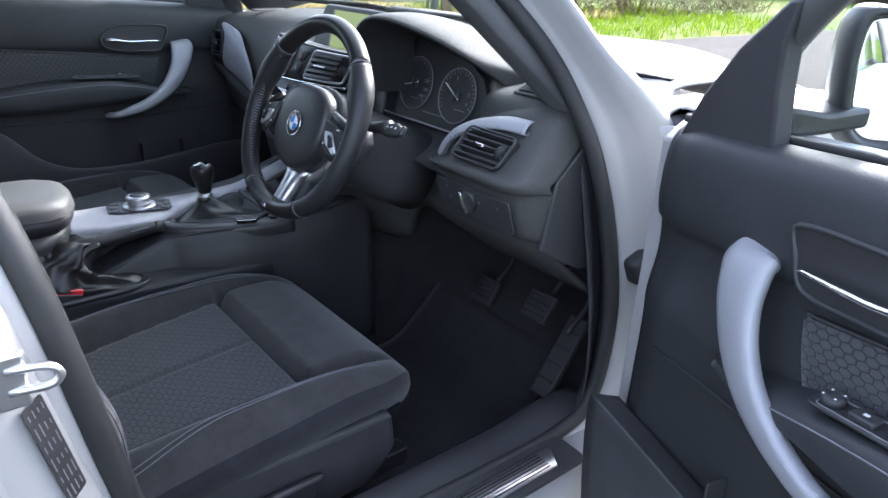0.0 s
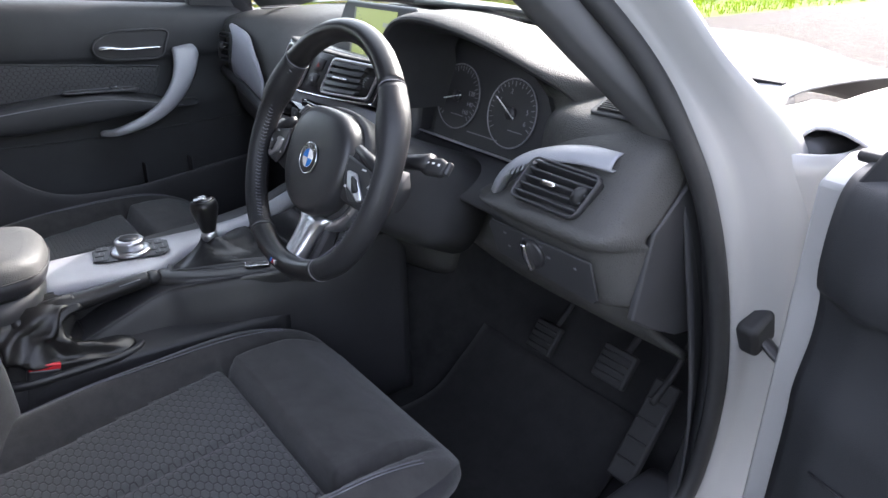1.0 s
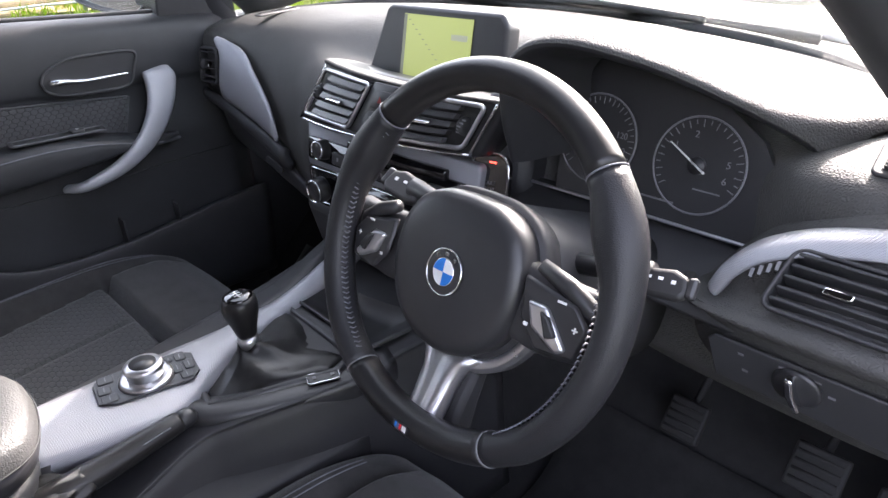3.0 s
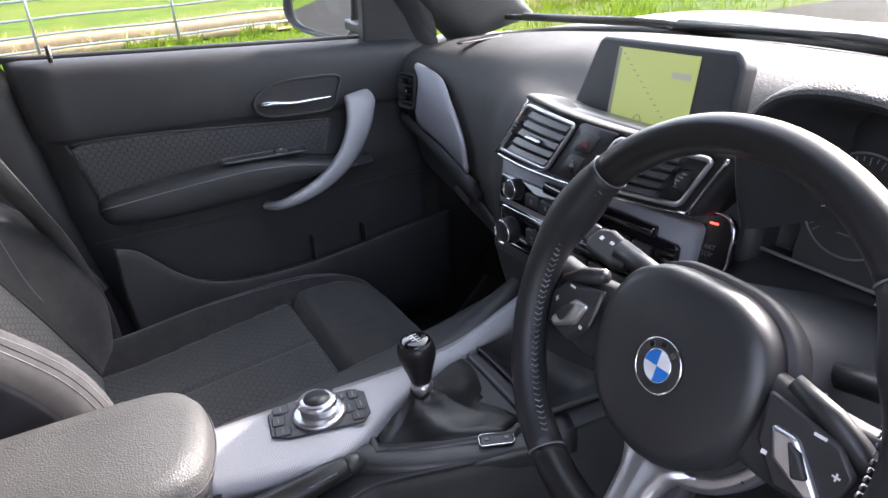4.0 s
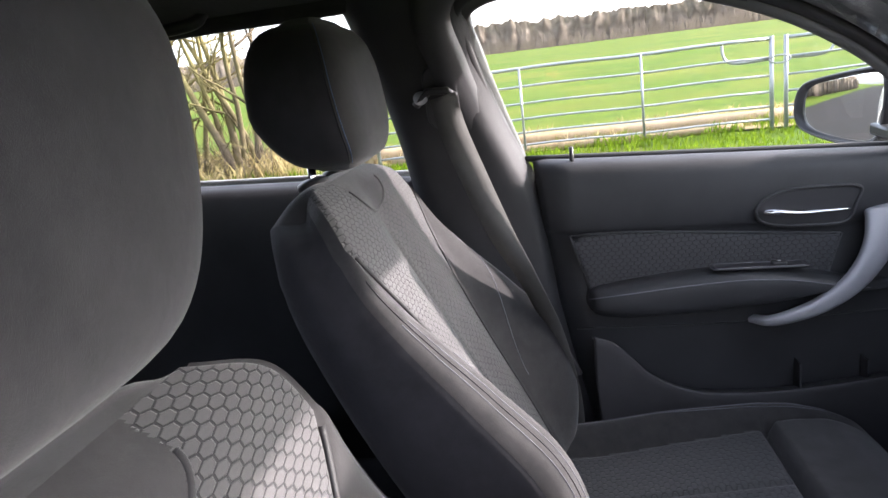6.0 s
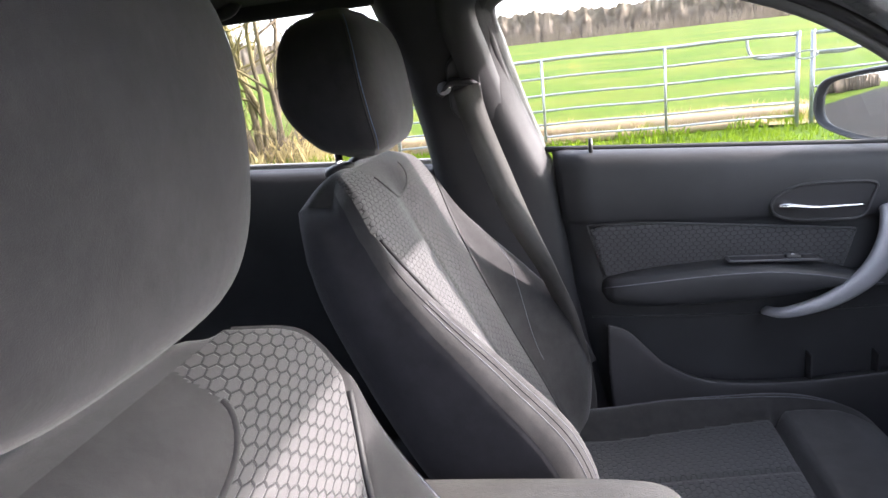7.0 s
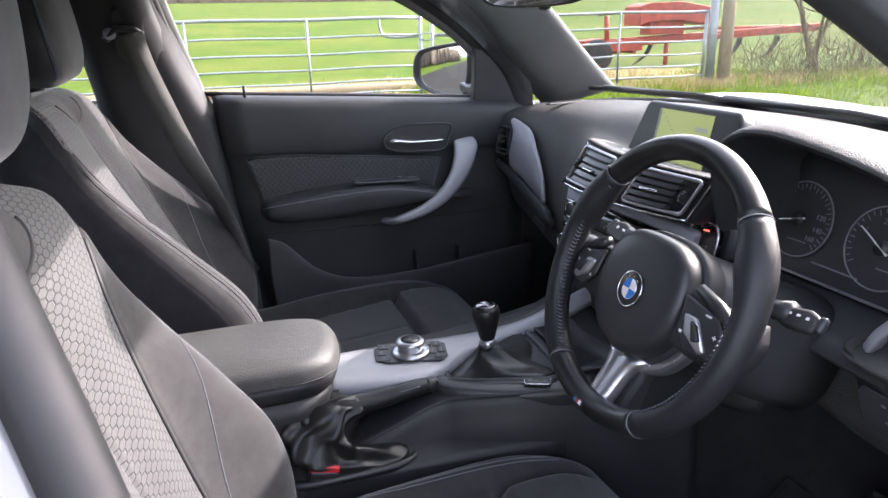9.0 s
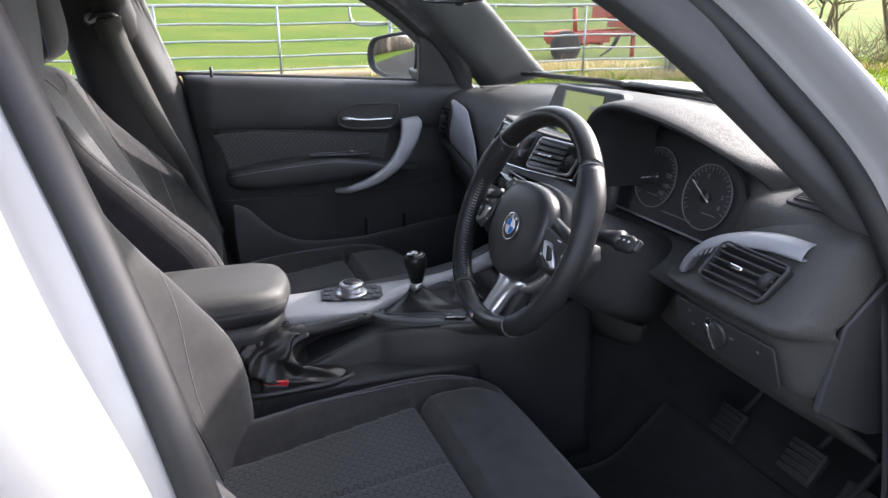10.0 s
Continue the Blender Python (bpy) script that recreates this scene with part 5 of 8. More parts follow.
def vent(parent, m, w, h, slats, label, wheel_side=1, skew=0.0):
    """An air vent on m's plane: frame, dark throat, slats, a silver tab and a thumbwheel."""
    sk = Matrix(((1, skew, 0, 0), (0, 1, 0, 0), (0, 0, 1, 0), (0, 0, 0, 1)))
    m = m @ sk
    v = part("air_vent", plate(round_rect(w, h, 0.008), 0.004, m @ Matrix.Translation((0, 0, -0.026))), SATINBLACK, parent, label, smooth=False)
    ring = [[m @ Vector((x, y, z)) for x, y in round_rect(w + 2 * g, h + 2 * g, 0.008 + g)] for z, g in ((-0.026, -0.001), (0.0, 0.0), (0.0015, 0.001), (0.001, 0.003), (-0.006, 0.004))]
    part("vent_frame", loft(ring, False), PLASTIC, v, solid=0.001)
    for k in range(slats):
        y = -h / 2 + h * (k + 0.5) / slats
        sm = m @ Matrix.Translation((0, y, -0.010)) @ Matrix.Rotation(radians(-14), 4, "X")
        local_part("slat", box((w - 0.004, 0.0032, 0.022)), sm, PLASTIC, v, bevel=0.0012)
    part("vent_tab", plate(round_rect(w * 0.22, 0.006, 0.002), 0.008, m @ Matrix.Translation((-wheel_side * w * 0.05, 0.0, -0.002))), CHROME, v, "chrome direction tab", bevel=0.001)
    part("thumbwheel", lathe([(0.004, -0.006), (0.012, -0.005), (0.013, 0.0), (0.012, 0.005), (0.004, 0.006)], m @ Matrix.Translation((wheel_side * (w / 2 - 0.010), 0, -0.004)) @ Matrix.Rotation(radians(90), 4, "Y"), 20), RUBBER, v, "ribbed black thumbwheel")
    return v


def local_part(name, bm, m, *args, **kw):
    bm.transform(m)
    return part(name, bm, *args, **kw)


# centre stack: a bowed housing with two vents, switches, radio and climate panels
def stack(u, v, w=0.0):
    """A point on the slanted, bowed face of the centre vents: u to the right, v up (0 to 1), w out of it."""
    a, b = Vector((-0.156, 0.778, 0.853)), Vector((0.202, 0.785, 0.868))
    c, d = Vector((-0.092, 0.790, 0.935)), Vector((0.236, 0.797, 0.930))
    p = (a * (1 - u) + b * u) * (1 - v) + (c * (1 - u) + d * u) * v
    return p + Vector((0, -0.022 * (1 - (2 * u - 1) ** 2) - w * 0.97, w * 0.22))


def stack_plate(u0, u1, v0, v1, w0, w1, soft=0.006, n=8):
    """A raised piece with rounded corners between two depths on that face."""
    out = []
    for w, g in ((w0, 1.0), (w1 - 0.002, 1.0), (w1, 0.965)):
        ring = round_rect((u1 - u0) * 0.35 * g, (v1 - v0) * 0.078 * g, soft, 4, (u0 + u1) / 2 * 0.35, (v0 + v1) / 2 * 0.078)
        out.append([stack(x / 0.35, y / 0.078, w) for x, y in ring])
    return loft(out)


hs = part("vent_housing", stack_plate(-0.035, 1.035, -0.10, 1.06, -0.05, 0.004, 0.012), SATINBLACK, dash, "black housing of the centre vents")
for u0, u1, wheel_u in ((0.03, 0.40, 0.065), (0.62, 0.97, 0.93)):
    v = part("air_vent", stack_plate(u0, u1, 0.08, 0.95, 0.002, 0.0048), RUBBER, hs, "black slatted centre vent")
    lo, hi = (u0 + 0.075, u1 - 0.01) if wheel_u < 0.5 else (u0 + 0.01, u1 - 0.085)
    for k in range(5):
        y0 = 0.14 + 0.165 * k
        bm = bmesh.new()
        loft([[stack(uu, y0, 0.005), stack(uu, y0 + 0.10, 0.005), stack(uu, y0 + 0.105, 0.012), stack(uu, y0 + 0.01, 0.015)] for uu in np.linspace(lo, hi, 8)], True, bm)
        part("slat", bm, VENTLIT, v, smooth=False)
    part("vent_surround", tube([stack(x / 0.35, y / 0.078, 0.010) for x, y in round_rect((u1 - u0) * 0.35, 0.87 * 0.078, 0.008, 6, (u0 + u1) / 2 * 0.35, 0.515 * 0.078)], 0.0030, 8, closed=True), SATIN, v, "satin silver surround")
    mid = (lo + hi) / 2
    part("vent_tab", loft([[stack(uu, 0.46, 0.014), stack(uu, 0.54, 0.014), stack(uu, 0.53, 0.021), stack(uu, 0.47, 0.021)] for uu in (mid - 0.05, mid - 0.045, mid + 0.045, mid + 0.05)]), CHROME, v, "chrome direction tab")
    tw = stack(wheel_u, 0.52, 0.006)
    part("thumbwheel", lathe([(0.006, -0.0045), (0.0115, -0.004), (0.012, 0.0), (0.0115, 0.004), (0.006, 0.0045)], basis(tw, (0, 0, 1), (0.2, 1, 0)), 22), RUBBER, v, "ribbed black thumbwheel")
    for k in range(5):
        part("wheel_mark", box((0.005, 0.0012, 0.0016), stack(wheel_u, 0.40 + 0.06 * k, 0.0185 - 0.03 * abs(0.06 * (k - 2)))), DIMMARK, v)
rows = [[stack(u, 1.0, 0.003), stack(u, 1.05, 0.006), stack(u, 1.09, 0.000), stack(u, 1.10, -0.030), stack(u, 1.05, -0.070), stack(u, 0.98, -0.110)] for u in np.linspace(-0.05, 1.05, 24)]
part("vent_bezel", grid(smooth_grid(rows, 30, 20)), DASH, dash, "grained grey rim over the centre vents", solid=0.003)
part("chrome_line", tube([stack(u, -0.045, 0.007) for u in np.linspace(0.0, 1.0, 30)], 0.0022, 8), CHROME, hs, "thin chrome line")
part("chrome_edge", tube([stack(0.0 - 0.004, v, 0.007) for v in np.linspace(-0.04, 1.0, 10)], 0.0022, 8), CHROME, hs)
part("chrome_edge", tube([stack(1.004, v, 0.007) for v in np.linspace(-0.04, 1.0, 10)], 0.0022, 8), CHROME, hs)
sw = part("switch_block", stack_plate(0.415, 0.605, 0.02, 1.02, 0.002, 0.009, 0.004), SATINBLACK, hs, "black switch block")
for v0, lab in ((0.56, "hazard button"), (0.16, "lock button")):
    b = part("button", stack_plate(0.468, 0.552, v0, v0 + 0.33, 0.007, 0.012, 0.004), PLASTIC, sw, "black " + lab)
    m = basis(stack(0.51, v0 + 0.165, 0.0125), (1, 0.02, 0), (0, 0.22, 1))
    if v0 > 0.5:
        part("triangle", plate([(-0.0045, -0.004), (0.0045, -0.004), (0, 0.0045)], 0.0006, m), REDMARK, b, smooth=False)
    else:
        marks("lock_sign", [(0, -0.001, 0.007, 0.005), (0, 0.004, 0.004, 0.003)], m, DIMMARK, b)

RADIO = basis((0.026, 0.776, 0.814), (1, 0.03, 0), (0, 0.14, 1))
panel = part("radio_panel", loft([[RADIO @ Vector((x, y, z - 0.30 * x * x)) for x, y in round_rect(0.360 + g, 0.072 + g, 0.008)] for z, g in ((-0.04, 0.004), (0.0, 0.004), (0.005, 0.0))]), SILVER, dash, "satin silver radio panel")
rf = part("radio_face", loft([[RADIO @ Vector((x - 0.004, y - 0.008, z - 0.30 * x * x)) for x, y in round_rect(0.335 + g, 0.034 + g, 0.006)] for z, g in ((0.0, 0.002), (0.008, 0.002), (0.010, 0.0))]), PIANO, panel, "gloss black radio face")
part("display", loft([[RADIO @ Vector((x + 0.03, y + 0.014, z - 0.30 * x * x)) for x, y in round_rect(0.20 + g, 0.014 + g, 0.003)] for z, g in ((0.0, 0.002), (0.008, 0.0))]), PIANO, panel, "dark display strip")


def knob(parent, m, r, label):
    k = part("knob", lathe([(r * 0.96, 0.0), (r, 0.004), (r * 0.94, 0.016), (r * 0.86, 0.019), (0.001, 0.0195)], m, 32), SATINBLACK, parent, label)
    part("knob_ring", lathe([(r * 0.80, 0.0185), (r * 0.92, 0.0185), (r * 0.92, 0.021), (r * 0.80, 0.021), (r * 0.80, 0.0185)], m, 32), CHROME, k, "chrome knob ring")
    return k


knob(panel, RADIO @ Matrix.Translation((-0.128, -0.004, -0.002)), 0.0155, "volume knob with a chrome ring")
for i in range(7):
    x = -0.085 + 0.034 * i
    part("button", loft([[RADIO @ Vector((xx + x, yy - 0.010, z - 0.30 * x * x)) for xx, yy in round_rect(0.029 + g, 0.018 + g, 0.002, 2)] for z, g in ((0.008, 0.001), (0.0125, 0.0), (0.013, -0.002))]), SATINBLACK, rf, "black preset button")
    marks("sign", [(x, -0.010, 0.004, 0.006)], RADIO @ Matrix.Translation((0, 0, 0.0131 - 0.30 * x * x)), DIMMARK, rf)

CLIM = basis((0.019, 0.776, 0.742), (1, 0.03, 0), (0, 0.02, 1))
cp = part("climate_panel", loft([[CLIM @ Vector((x, y, z - 0.30 * x * x)) for x, y in round_rect(0.366 + g, 0.066 + g, 0.01)] for z, g in ((-0.04, 0.004), (0.0, 0.004), (0.005, 0.0))]), PIANO, dash, "gloss black climate panel")
part("chrome_outline", tube([CLIM @ Vector((x, y, 0.0055 - 0.30 * x * x)) for x, y in round_rect(0.352, 0.056, 0.008)], 0.0014, 6, closed=True), CHROME, cp, "thin chrome outline")
for x in (-0.138, 0.138):
    knob(cp, CLIM @ Matrix.Translation((x, 0.0, 0.002)), 0.0205, "temperature knob with a chrome ring")
for i in range(6):
    x = -0.085 + 0.034 * i
    part("button", loft([[CLIM @ Vector((xx + x, yy + 0.004, z - 0.30 * x * x)) for xx, yy in round_rect(0.028 + g, 0.022 + g, 0.002, 2)] for z, g in ((0.004, 0.001), (0.009, 0.0), (0.0095, -0.002))]), SATINBLACK, cp, "black climate button")
    marks("sign", [(x, 0.005, 0.008, 0.003), (x, -0.001, 0.005, 0.002)], CLIM @ Matrix.Translation((0, 0, 0.0096 - 0.30 * x * x)), DIMMARK, cp)
# lower edge of the stack and the wedge down to the console
part("stack_foot", loft([[(MID - 0.205, 0.80, 0.702), (MID + 0.21, 0.80, 0.702), (MID + 0.215, 0.88, 0.702), (MID - 0.21, 0.88, 0.702)], [(MID - 0.19, 0.785, 0.69), (MID + 0.19, 0.785, 0.69), (MID + 0.2, 0.88, 0.68), (MID - 0.2, 0.88, 0.68)], [(MID - 0.165, 0.79, 0.62), (MID + 0.155, 0.79, 0.62), (MID + 0.17, 0.9, 0.60), (MID - 0.18, 0.9, 0.60)]]), PLASTIC, dash, bevel=0.008)

# screen standing on the dash
SCREEN = basis((0.012, 0.905, 0.952), (1, 0.055, 0), (0, 0.22, 1))
outline = [(-0.150, -0.082), (0.132, -0.082), (0.130, 0.040), (0.118, 0.056), (-0.096, 0.056), (-0.106, 0.050)]
scr = part("screen_housing", plate(outline, 0.03, SCREEN @ Matrix.Translation((0, 0, -0.024))), SATINBLACK, dash, "black housing of the navigation screen", bevel=0.006, segments=3)
SHOW = SCREEN @ Matrix.Translation((0.004, 0.000, 0.0065))
MAPGREEN = glowing("map_green", (0.24, 0.28, 0.09), 0.09)
lit = part("screen", plate([(-0.067, -0.062), (0.067, -0.062), (0.067, 0.044), (-0.067, 0.044)], 0.0015, SHOW), MAPGREEN, scr, "lit map display in pale yellow-green", smooth=False)
MAPDARK = glowing("map_dark", (0.10, 0.11, 0.08), 0.1)
marks("side_bar", [(-0.064, -0.009, 0.006, 0.104)], SHOW @ Matrix.Translation((0, 0, 0.0016)), MAPDARK, lit)
marks("route", [(-0.055 + 0.0075 * i + 0.0, 0.036 - 0.0064 * i, 0.004, 0.0012) for i in range(15)], SHOW @ Matrix.Translation((0, 0, 0.0018)), MAPDARK, lit)
MAPLABEL = glowing("map_label", (0.20, 0.22, 0.17), 0.08)
for spot in ((0.045, 0.018, 0.03, 0.008), (-0.046, -0.052, 0.022, 0.008)):
    marks("map_label", [spot], SHOW @ Matrix.Translation((0, 0, 0.0017)), MAPLABEL, lit)
ringpts = [SHOW @ Vector((-0.012 + 0.006 * math.cos(a), -0.044 + 0.006 * math.sin(a), 0.0022)) for a in np.linspace(0, 6.28, 20)[:-1]]
part("position_ring", tube(ringpts, 0.0006, 5, closed=True), MAPDARK, lit)

# instrument hood and dials
LIP = [(0.272, 0.775, 0.875), (0.276, 0.755, 0.930), (0.285, 0.744, 0.978), (0.310, 0.748, 1.009), (0.345, 0.766, 1.015), (0.392, 0.791, 1.004), (0.441, 0.817, 0.986), (0.502, 0.847, 0.957), (0.548, 0.871, 0.931), (0.566, 0.880, 0.912)]
lip = spline(LIP, 56)
rows = []
for fore, out in ((0.12, -0.030), (0.06, -0.022), (0.02, -0.012), (0.004, -0.005), (0.0, 0.0), (0.006, 0.005), (0.03, 0.009), (0.09, 0.012), (0.16, 0.004), (0.25, -0.022)):
    row = []
    for i, (x, y, z) in enumerate(lip):
        d = Vector(lip[min(i + 1, 55)] - lip[max(i - 1, 0)])
        away = Vector((-d.z, 0, d.x)).normalized()
        sink = 0.35 * max(0.0, fore - 0.05) * max(0.0, z - 0.955) * 4 if out > -0.03 else 0.0
        flank = ease(0.985, 0.930, z) * (1 if x > 0.4 else 0) * (1 if out > -0.004 else 0)
        p = Vector((x + 0.55 * fore * flank, y + fore, z)) + away * out - Vector((0, 0, sink))
        p.z += (0.953 - 0.10 * max(0.0, p.x - 0.60) - p.z) * flank * ease(0.0, 0.06, fore)
        row.append(p)
    rows.append(row)
part("instrument_hood", grid(smooth_grid(rows[4:], 40, 56)), DASH, dash, "grained grey instrument hood", solid=0.003)
part("hood_lining", grid(smooth_grid(rows[:5], 24, 56)), SATINBLACK, dash, "black lining under the hood")
GAUGE = basis((0.405, 0.862, 0.895), (1, 0, 0), (0, 0.25, 1))
gp = part("gauge_panel", plate([(-0.125, -0.075), (0.150, -0.075), (0.140, -0.020), (0.105, 0.030), (0.05, 0.065), (-0.02, 0.092), (-0.07, 0.100), (-0.115, 0.085), (-0.128, 0.03)], 0.01, GAUGE @ Matrix.Translation((0, 0, -0.012))), SATINBLACK, dash, "black instrument panel", smooth=False)


def dial(x, y, r, ticks, start, sweep, needle, numbers, label):
    m = GAUGE @ Matrix.Translation((x, y, 0.0))
    d = part("dial", disc(r, 0.003, m, 48), SATINBLACK, gp, label, smooth=False)
    part("dial_ring", tube([m @ Vector((r * math.cos(a), r * math.sin(a), 0.002)) for a in np.linspace(0, 2 * math.pi, 64)[:-1]], 0.0011, 6, closed=True), DIMMARK, d, "thin silver ring")
    bm = bmesh.new()
    for k in range(ticks):
        a = radians(start - sweep * k / (ticks - 1))
        t = m @ Matrix.Rotation(a, 4, "Z")
        long = 0.0075 if k % 2 == 0 else 0.0045
        plate([(r - 0.003 - long, -0.0005), (r - 0.003, -0.0005), (r - 0.003, 0.0005), (r - 0.003 - long, 0.0005)], 0.0006, t @ Matrix.Translation((0, 0, 0.0016)), bm)
    part("dial_scale", bm, DIMMARK, d, smooth=False)
    for text, a in numbers:
        a = radians(a)
        words("numeral", text, 0.010, m @ Matrix.Translation(((r - 0.018) * math.cos(a), (r - 0.018) * math.sin(a), 0.002)), DIMMARK, d)
    part("needle", plate([(-0.012, -0.0012), (r - 0.012, -0.0005), (r - 0.012, 0.0005), (-0.012, 0.0012)], 0.001, m @ Matrix.Rotation(radians(needle), 4, "Z") @ Matrix.Translation((0, 0, 0.006))), WHITEMARK, d, "white needle", smooth=False)
    part("needle_hub", disc(0.009, 0.006, m @ Matrix.Translation((0, 0, 0.004)), 24), SATINBLACK, d)


dial(0.047, -0.006, 0.050, 25, 215, 240, 150, (("1", 150), ("2", 105), ("5", 12), ("6", -18)), "black rev counter with white marks")
dial(-0.078, -0.002, 0.050, 33, 225, 270, 195, (("120", 15), ("140", -15), ("160", -42)), "black speedometer with white marks")
marks("trip_display", [(-0.005, -0.05, 0.07, 0.002), (0.062, -0.03, 0.03, 0.0015), (-0.072, -0.03, 0.03, 0.0015)], GAUGE @ Matrix.Translation((0, 0, 0.002)), DIMMARK, gp)
part("lower_edge", tube([GAUGE @ Vector((x, -0.072, 0.0)) for x in np.linspace(-0.19, 0.19, 12)], 0.002, 6), SATIN, gp, "thin satin line")
rows = [[(x, 0.862 - 0.035 * k, 0.825 - 0.012 * k - 0.01 * k * abs(x - 0.4)) for x in np.linspace(0.22, 0.60, 12)] for k in range(4)]
part("column_shelf", grid(rows), PLASTIC, dash, solid=0.006)

# start button beside the wheel
SB = basis((0.212, 0.806, 0.83), (1, 0.12, 0.05), (0, 0.25, 1))
st = part("start_button", plate(round_rect(0.054, 0.066, 0.018), 0.012, SB @ Matrix.Translation((0, 0, -0.006))), PIANO, dash, "black start button in a silver ring", bevel=0.002)
part("ring", tube([SB @ Vector((x, y, 0.006)) for x, y in round_rect(0.056, 0.068, 0.019)], 0.0018, 8, closed=True), CHROME, st, "chrome ring")
words("lettering", "START", 0.0075, SB @ Matrix.Translation((0, -0.004, 0.0065)), DIMMARK, st)
words("lettering", "STOP", 0.0075, SB @ Matrix.Translation((0, -0.012, 0.0065)), DIMMARK, st)
marks("red_lamp", [(0.004, 0.022, 0.010, 0.0022)], SB @ Matrix.Translation((0, 0, 0.0062)), glowing("red_lamp", (0.9, 0.05, 0.03), 0.6), st)
part("stack_cheek", loft([[(0.185, 0.815, 0.93), (0.235, 0.865, 0.94), (0.235, 0.9, 0.94), (0.185, 0.88, 0.94)], [(0.19, 0.803, 0.86), (0.245, 0.838, 0.86), (0.245, 0.9, 0.86), (0.19, 0.88, 0.86)], [(0.18, 0.80, 0.78), (0.245, 0.825, 0.78), (0.245, 0.9, 0.78), (0.18, 0.88, 0.78)], [(0.16, 0.80, 0.68), (0.24, 0.825, 0.70), (0.245, 0.9, 0.70), (0.16, 0.88, 0.68)]]), SATINBLACK, dash, bevel=0.012, segments=3)

# pod at the driver's door: silver arch, vent, light switch
RISE = curve_of([(0.495, 0.800), (0.515, 0.818), (0.545, 0.850), (0.60, 0.888), (0.65, 0.902), (0.70, 0.905), (0.745, 0.895)])
prof = [(0.905, 0.925), (0.870, 0.922), (0.835, 0.914), (0.815, 0.905), (0.803, 0.892), (0.792, 0.872), (0.772, 0.848), (0.752, 0.826), (0.738, 0.818), (0.733, 0.810), (0.738, 0.800), (0.750, 0.792), (0.757, 0.765), (0.768, 0.735), (0.775, 0.722), (0.79, 0.710), (0.86, 0.685), (0.90, 0.665)]
rows = []
for x, dy, dz in ((0.488, 0.06, 0.0), (0.502, 0.028, 0.0), (0.525, 0.012, 0.0), (0.56, 0.004, 0.0), (0.62, 0.0, 0.0), (0.68, 0.0, 0.0), (0.712, 0.004, 0.0), (0.733, 0.022, 0.0), (0.744, 0.075, -0.006)):
    row = []
    for y, z in prof:
        if z > 0.80:
            z = 0.80 + (z - 0.80) * (RISE(x) - 0.795) / (0.905 - 0.795)
        elif x < 0.56:
            z = z + (0.80 - z) * 0.25 * ease(0.56, 0.488, x)
        row.append((x, y + dy, z + dz))
    rows.append(row)
pod = part("side_pod", grid(smooth_grid(rows, 50, 70)), DASH, dash, "grained pod round the side vent", solid=0.006)
arch = spline([(0.528, 0.768, 0.815), (0.540, 0.770, 0.838), (0.562, 0.776, 0.860), (0.60, 0.784, 0.877), (0.65, 0.792, 0.887), (0.698, 0.800, 0.888)], 40)
rows = []
for i, p in enumerate(arch):
    d = Vector(arch[min(i + 1, 39)]) - Vector(arch[max(i - 1, 0)])
    up = Vector((-d.z, 0.5 * abs(d.x), d.x)).normalized()
    w = 0.0075 + 0.0035 * (i / 39)
    c = Vector(p) + Vector((0, -0.006, 0))
    rows.append([c - up * w + Vector((0, 0.014, 0)), c - up * w, c - up * w * 0.5 + Vector((0, -0.004, 0)), c + up * w * 0.5 + Vector((0, -0.002, 0)), c + up * w + Vector((0, 0.006, 0)), c + up * w + Vector((0, 0.018, 0))])
part("silver_arch", grid([spline(r, 14) for r in rows]), SILVER, pod, "satin silver arch over the vent", solid=0.002)
PODVENT = basis((0.638, 0.764, 0.850), (1, 0.0, 0.0), (0, 0.55, 0.84))
vent(pod, PODVENT @ Matrix.Translation((0, -0.002, 0.006)), 0.104, 0.052, 5, "black slatted side vent", 1, 0.22)
marks("vent_marks", [(-0.080 + 0.006 * i, -0.006 + 0.004 * i, 0.003, 0.008) for i in range(4)], PODVENT @ Matrix.Translation((0.006, 0, 0.008)), DIMMARK, pod)
LIGHT = basis((0.63, 0.758, 0.757), (1, 0.0, 0.0), (0, -0.30, 1))
lp = part("light_panel", plate([(-0.085, -0.026), (0.085, -0.034), (0.092, -0.026), (0.088, 0.028), (-0.085, 0.028), (-0.092, 0.020)], 0.003, LIGHT @ Matrix.Translation((0, 0, 0.003))), PLASTIC, pod, "black headlamp switch panel", bevel=0.002)
rot = part("rotary_switch", lathe([(0.021, 0.0), (0.021, 0.003), (0.018, 0.005), (0.001, 0.006)], LIGHT @ Matrix.Translation((-0.010, 0.004, 0.006)), 32), SATINBLACK, lp, "black rotary headlamp switch")
part("grip", plate([(-0.001, -0.020), (0.004, -0.019), (0.002, 0.0), (0.004, 0.018), (-0.003, 0.020), (-0.006, 0.0)], 0.010, LIGHT @ Matrix.Translation((-0.010, 0.004, 0.010)) @ Matrix.Rotation(radians(12), 4, "Z")), CHROME, rot, "silver grip", bevel=0.002)
marks("signs", [(-0.060, 0.016, 0.005, 0.003), (-0.056, -0.004, 0.005, 0.003), (-0.024, 0.020, 0.005, 0.003), (-0.012, 0.023, 0.002, 0.004), (0.006, 0.020, 0.006, 0.002), (0.018, 0.008, 0.006, 0.003), (0.062, 0.010, 0.004, 0.003)], LIGHT @ Matrix.Translation((0, 0, 0.0062)), DIMMARK, lp)
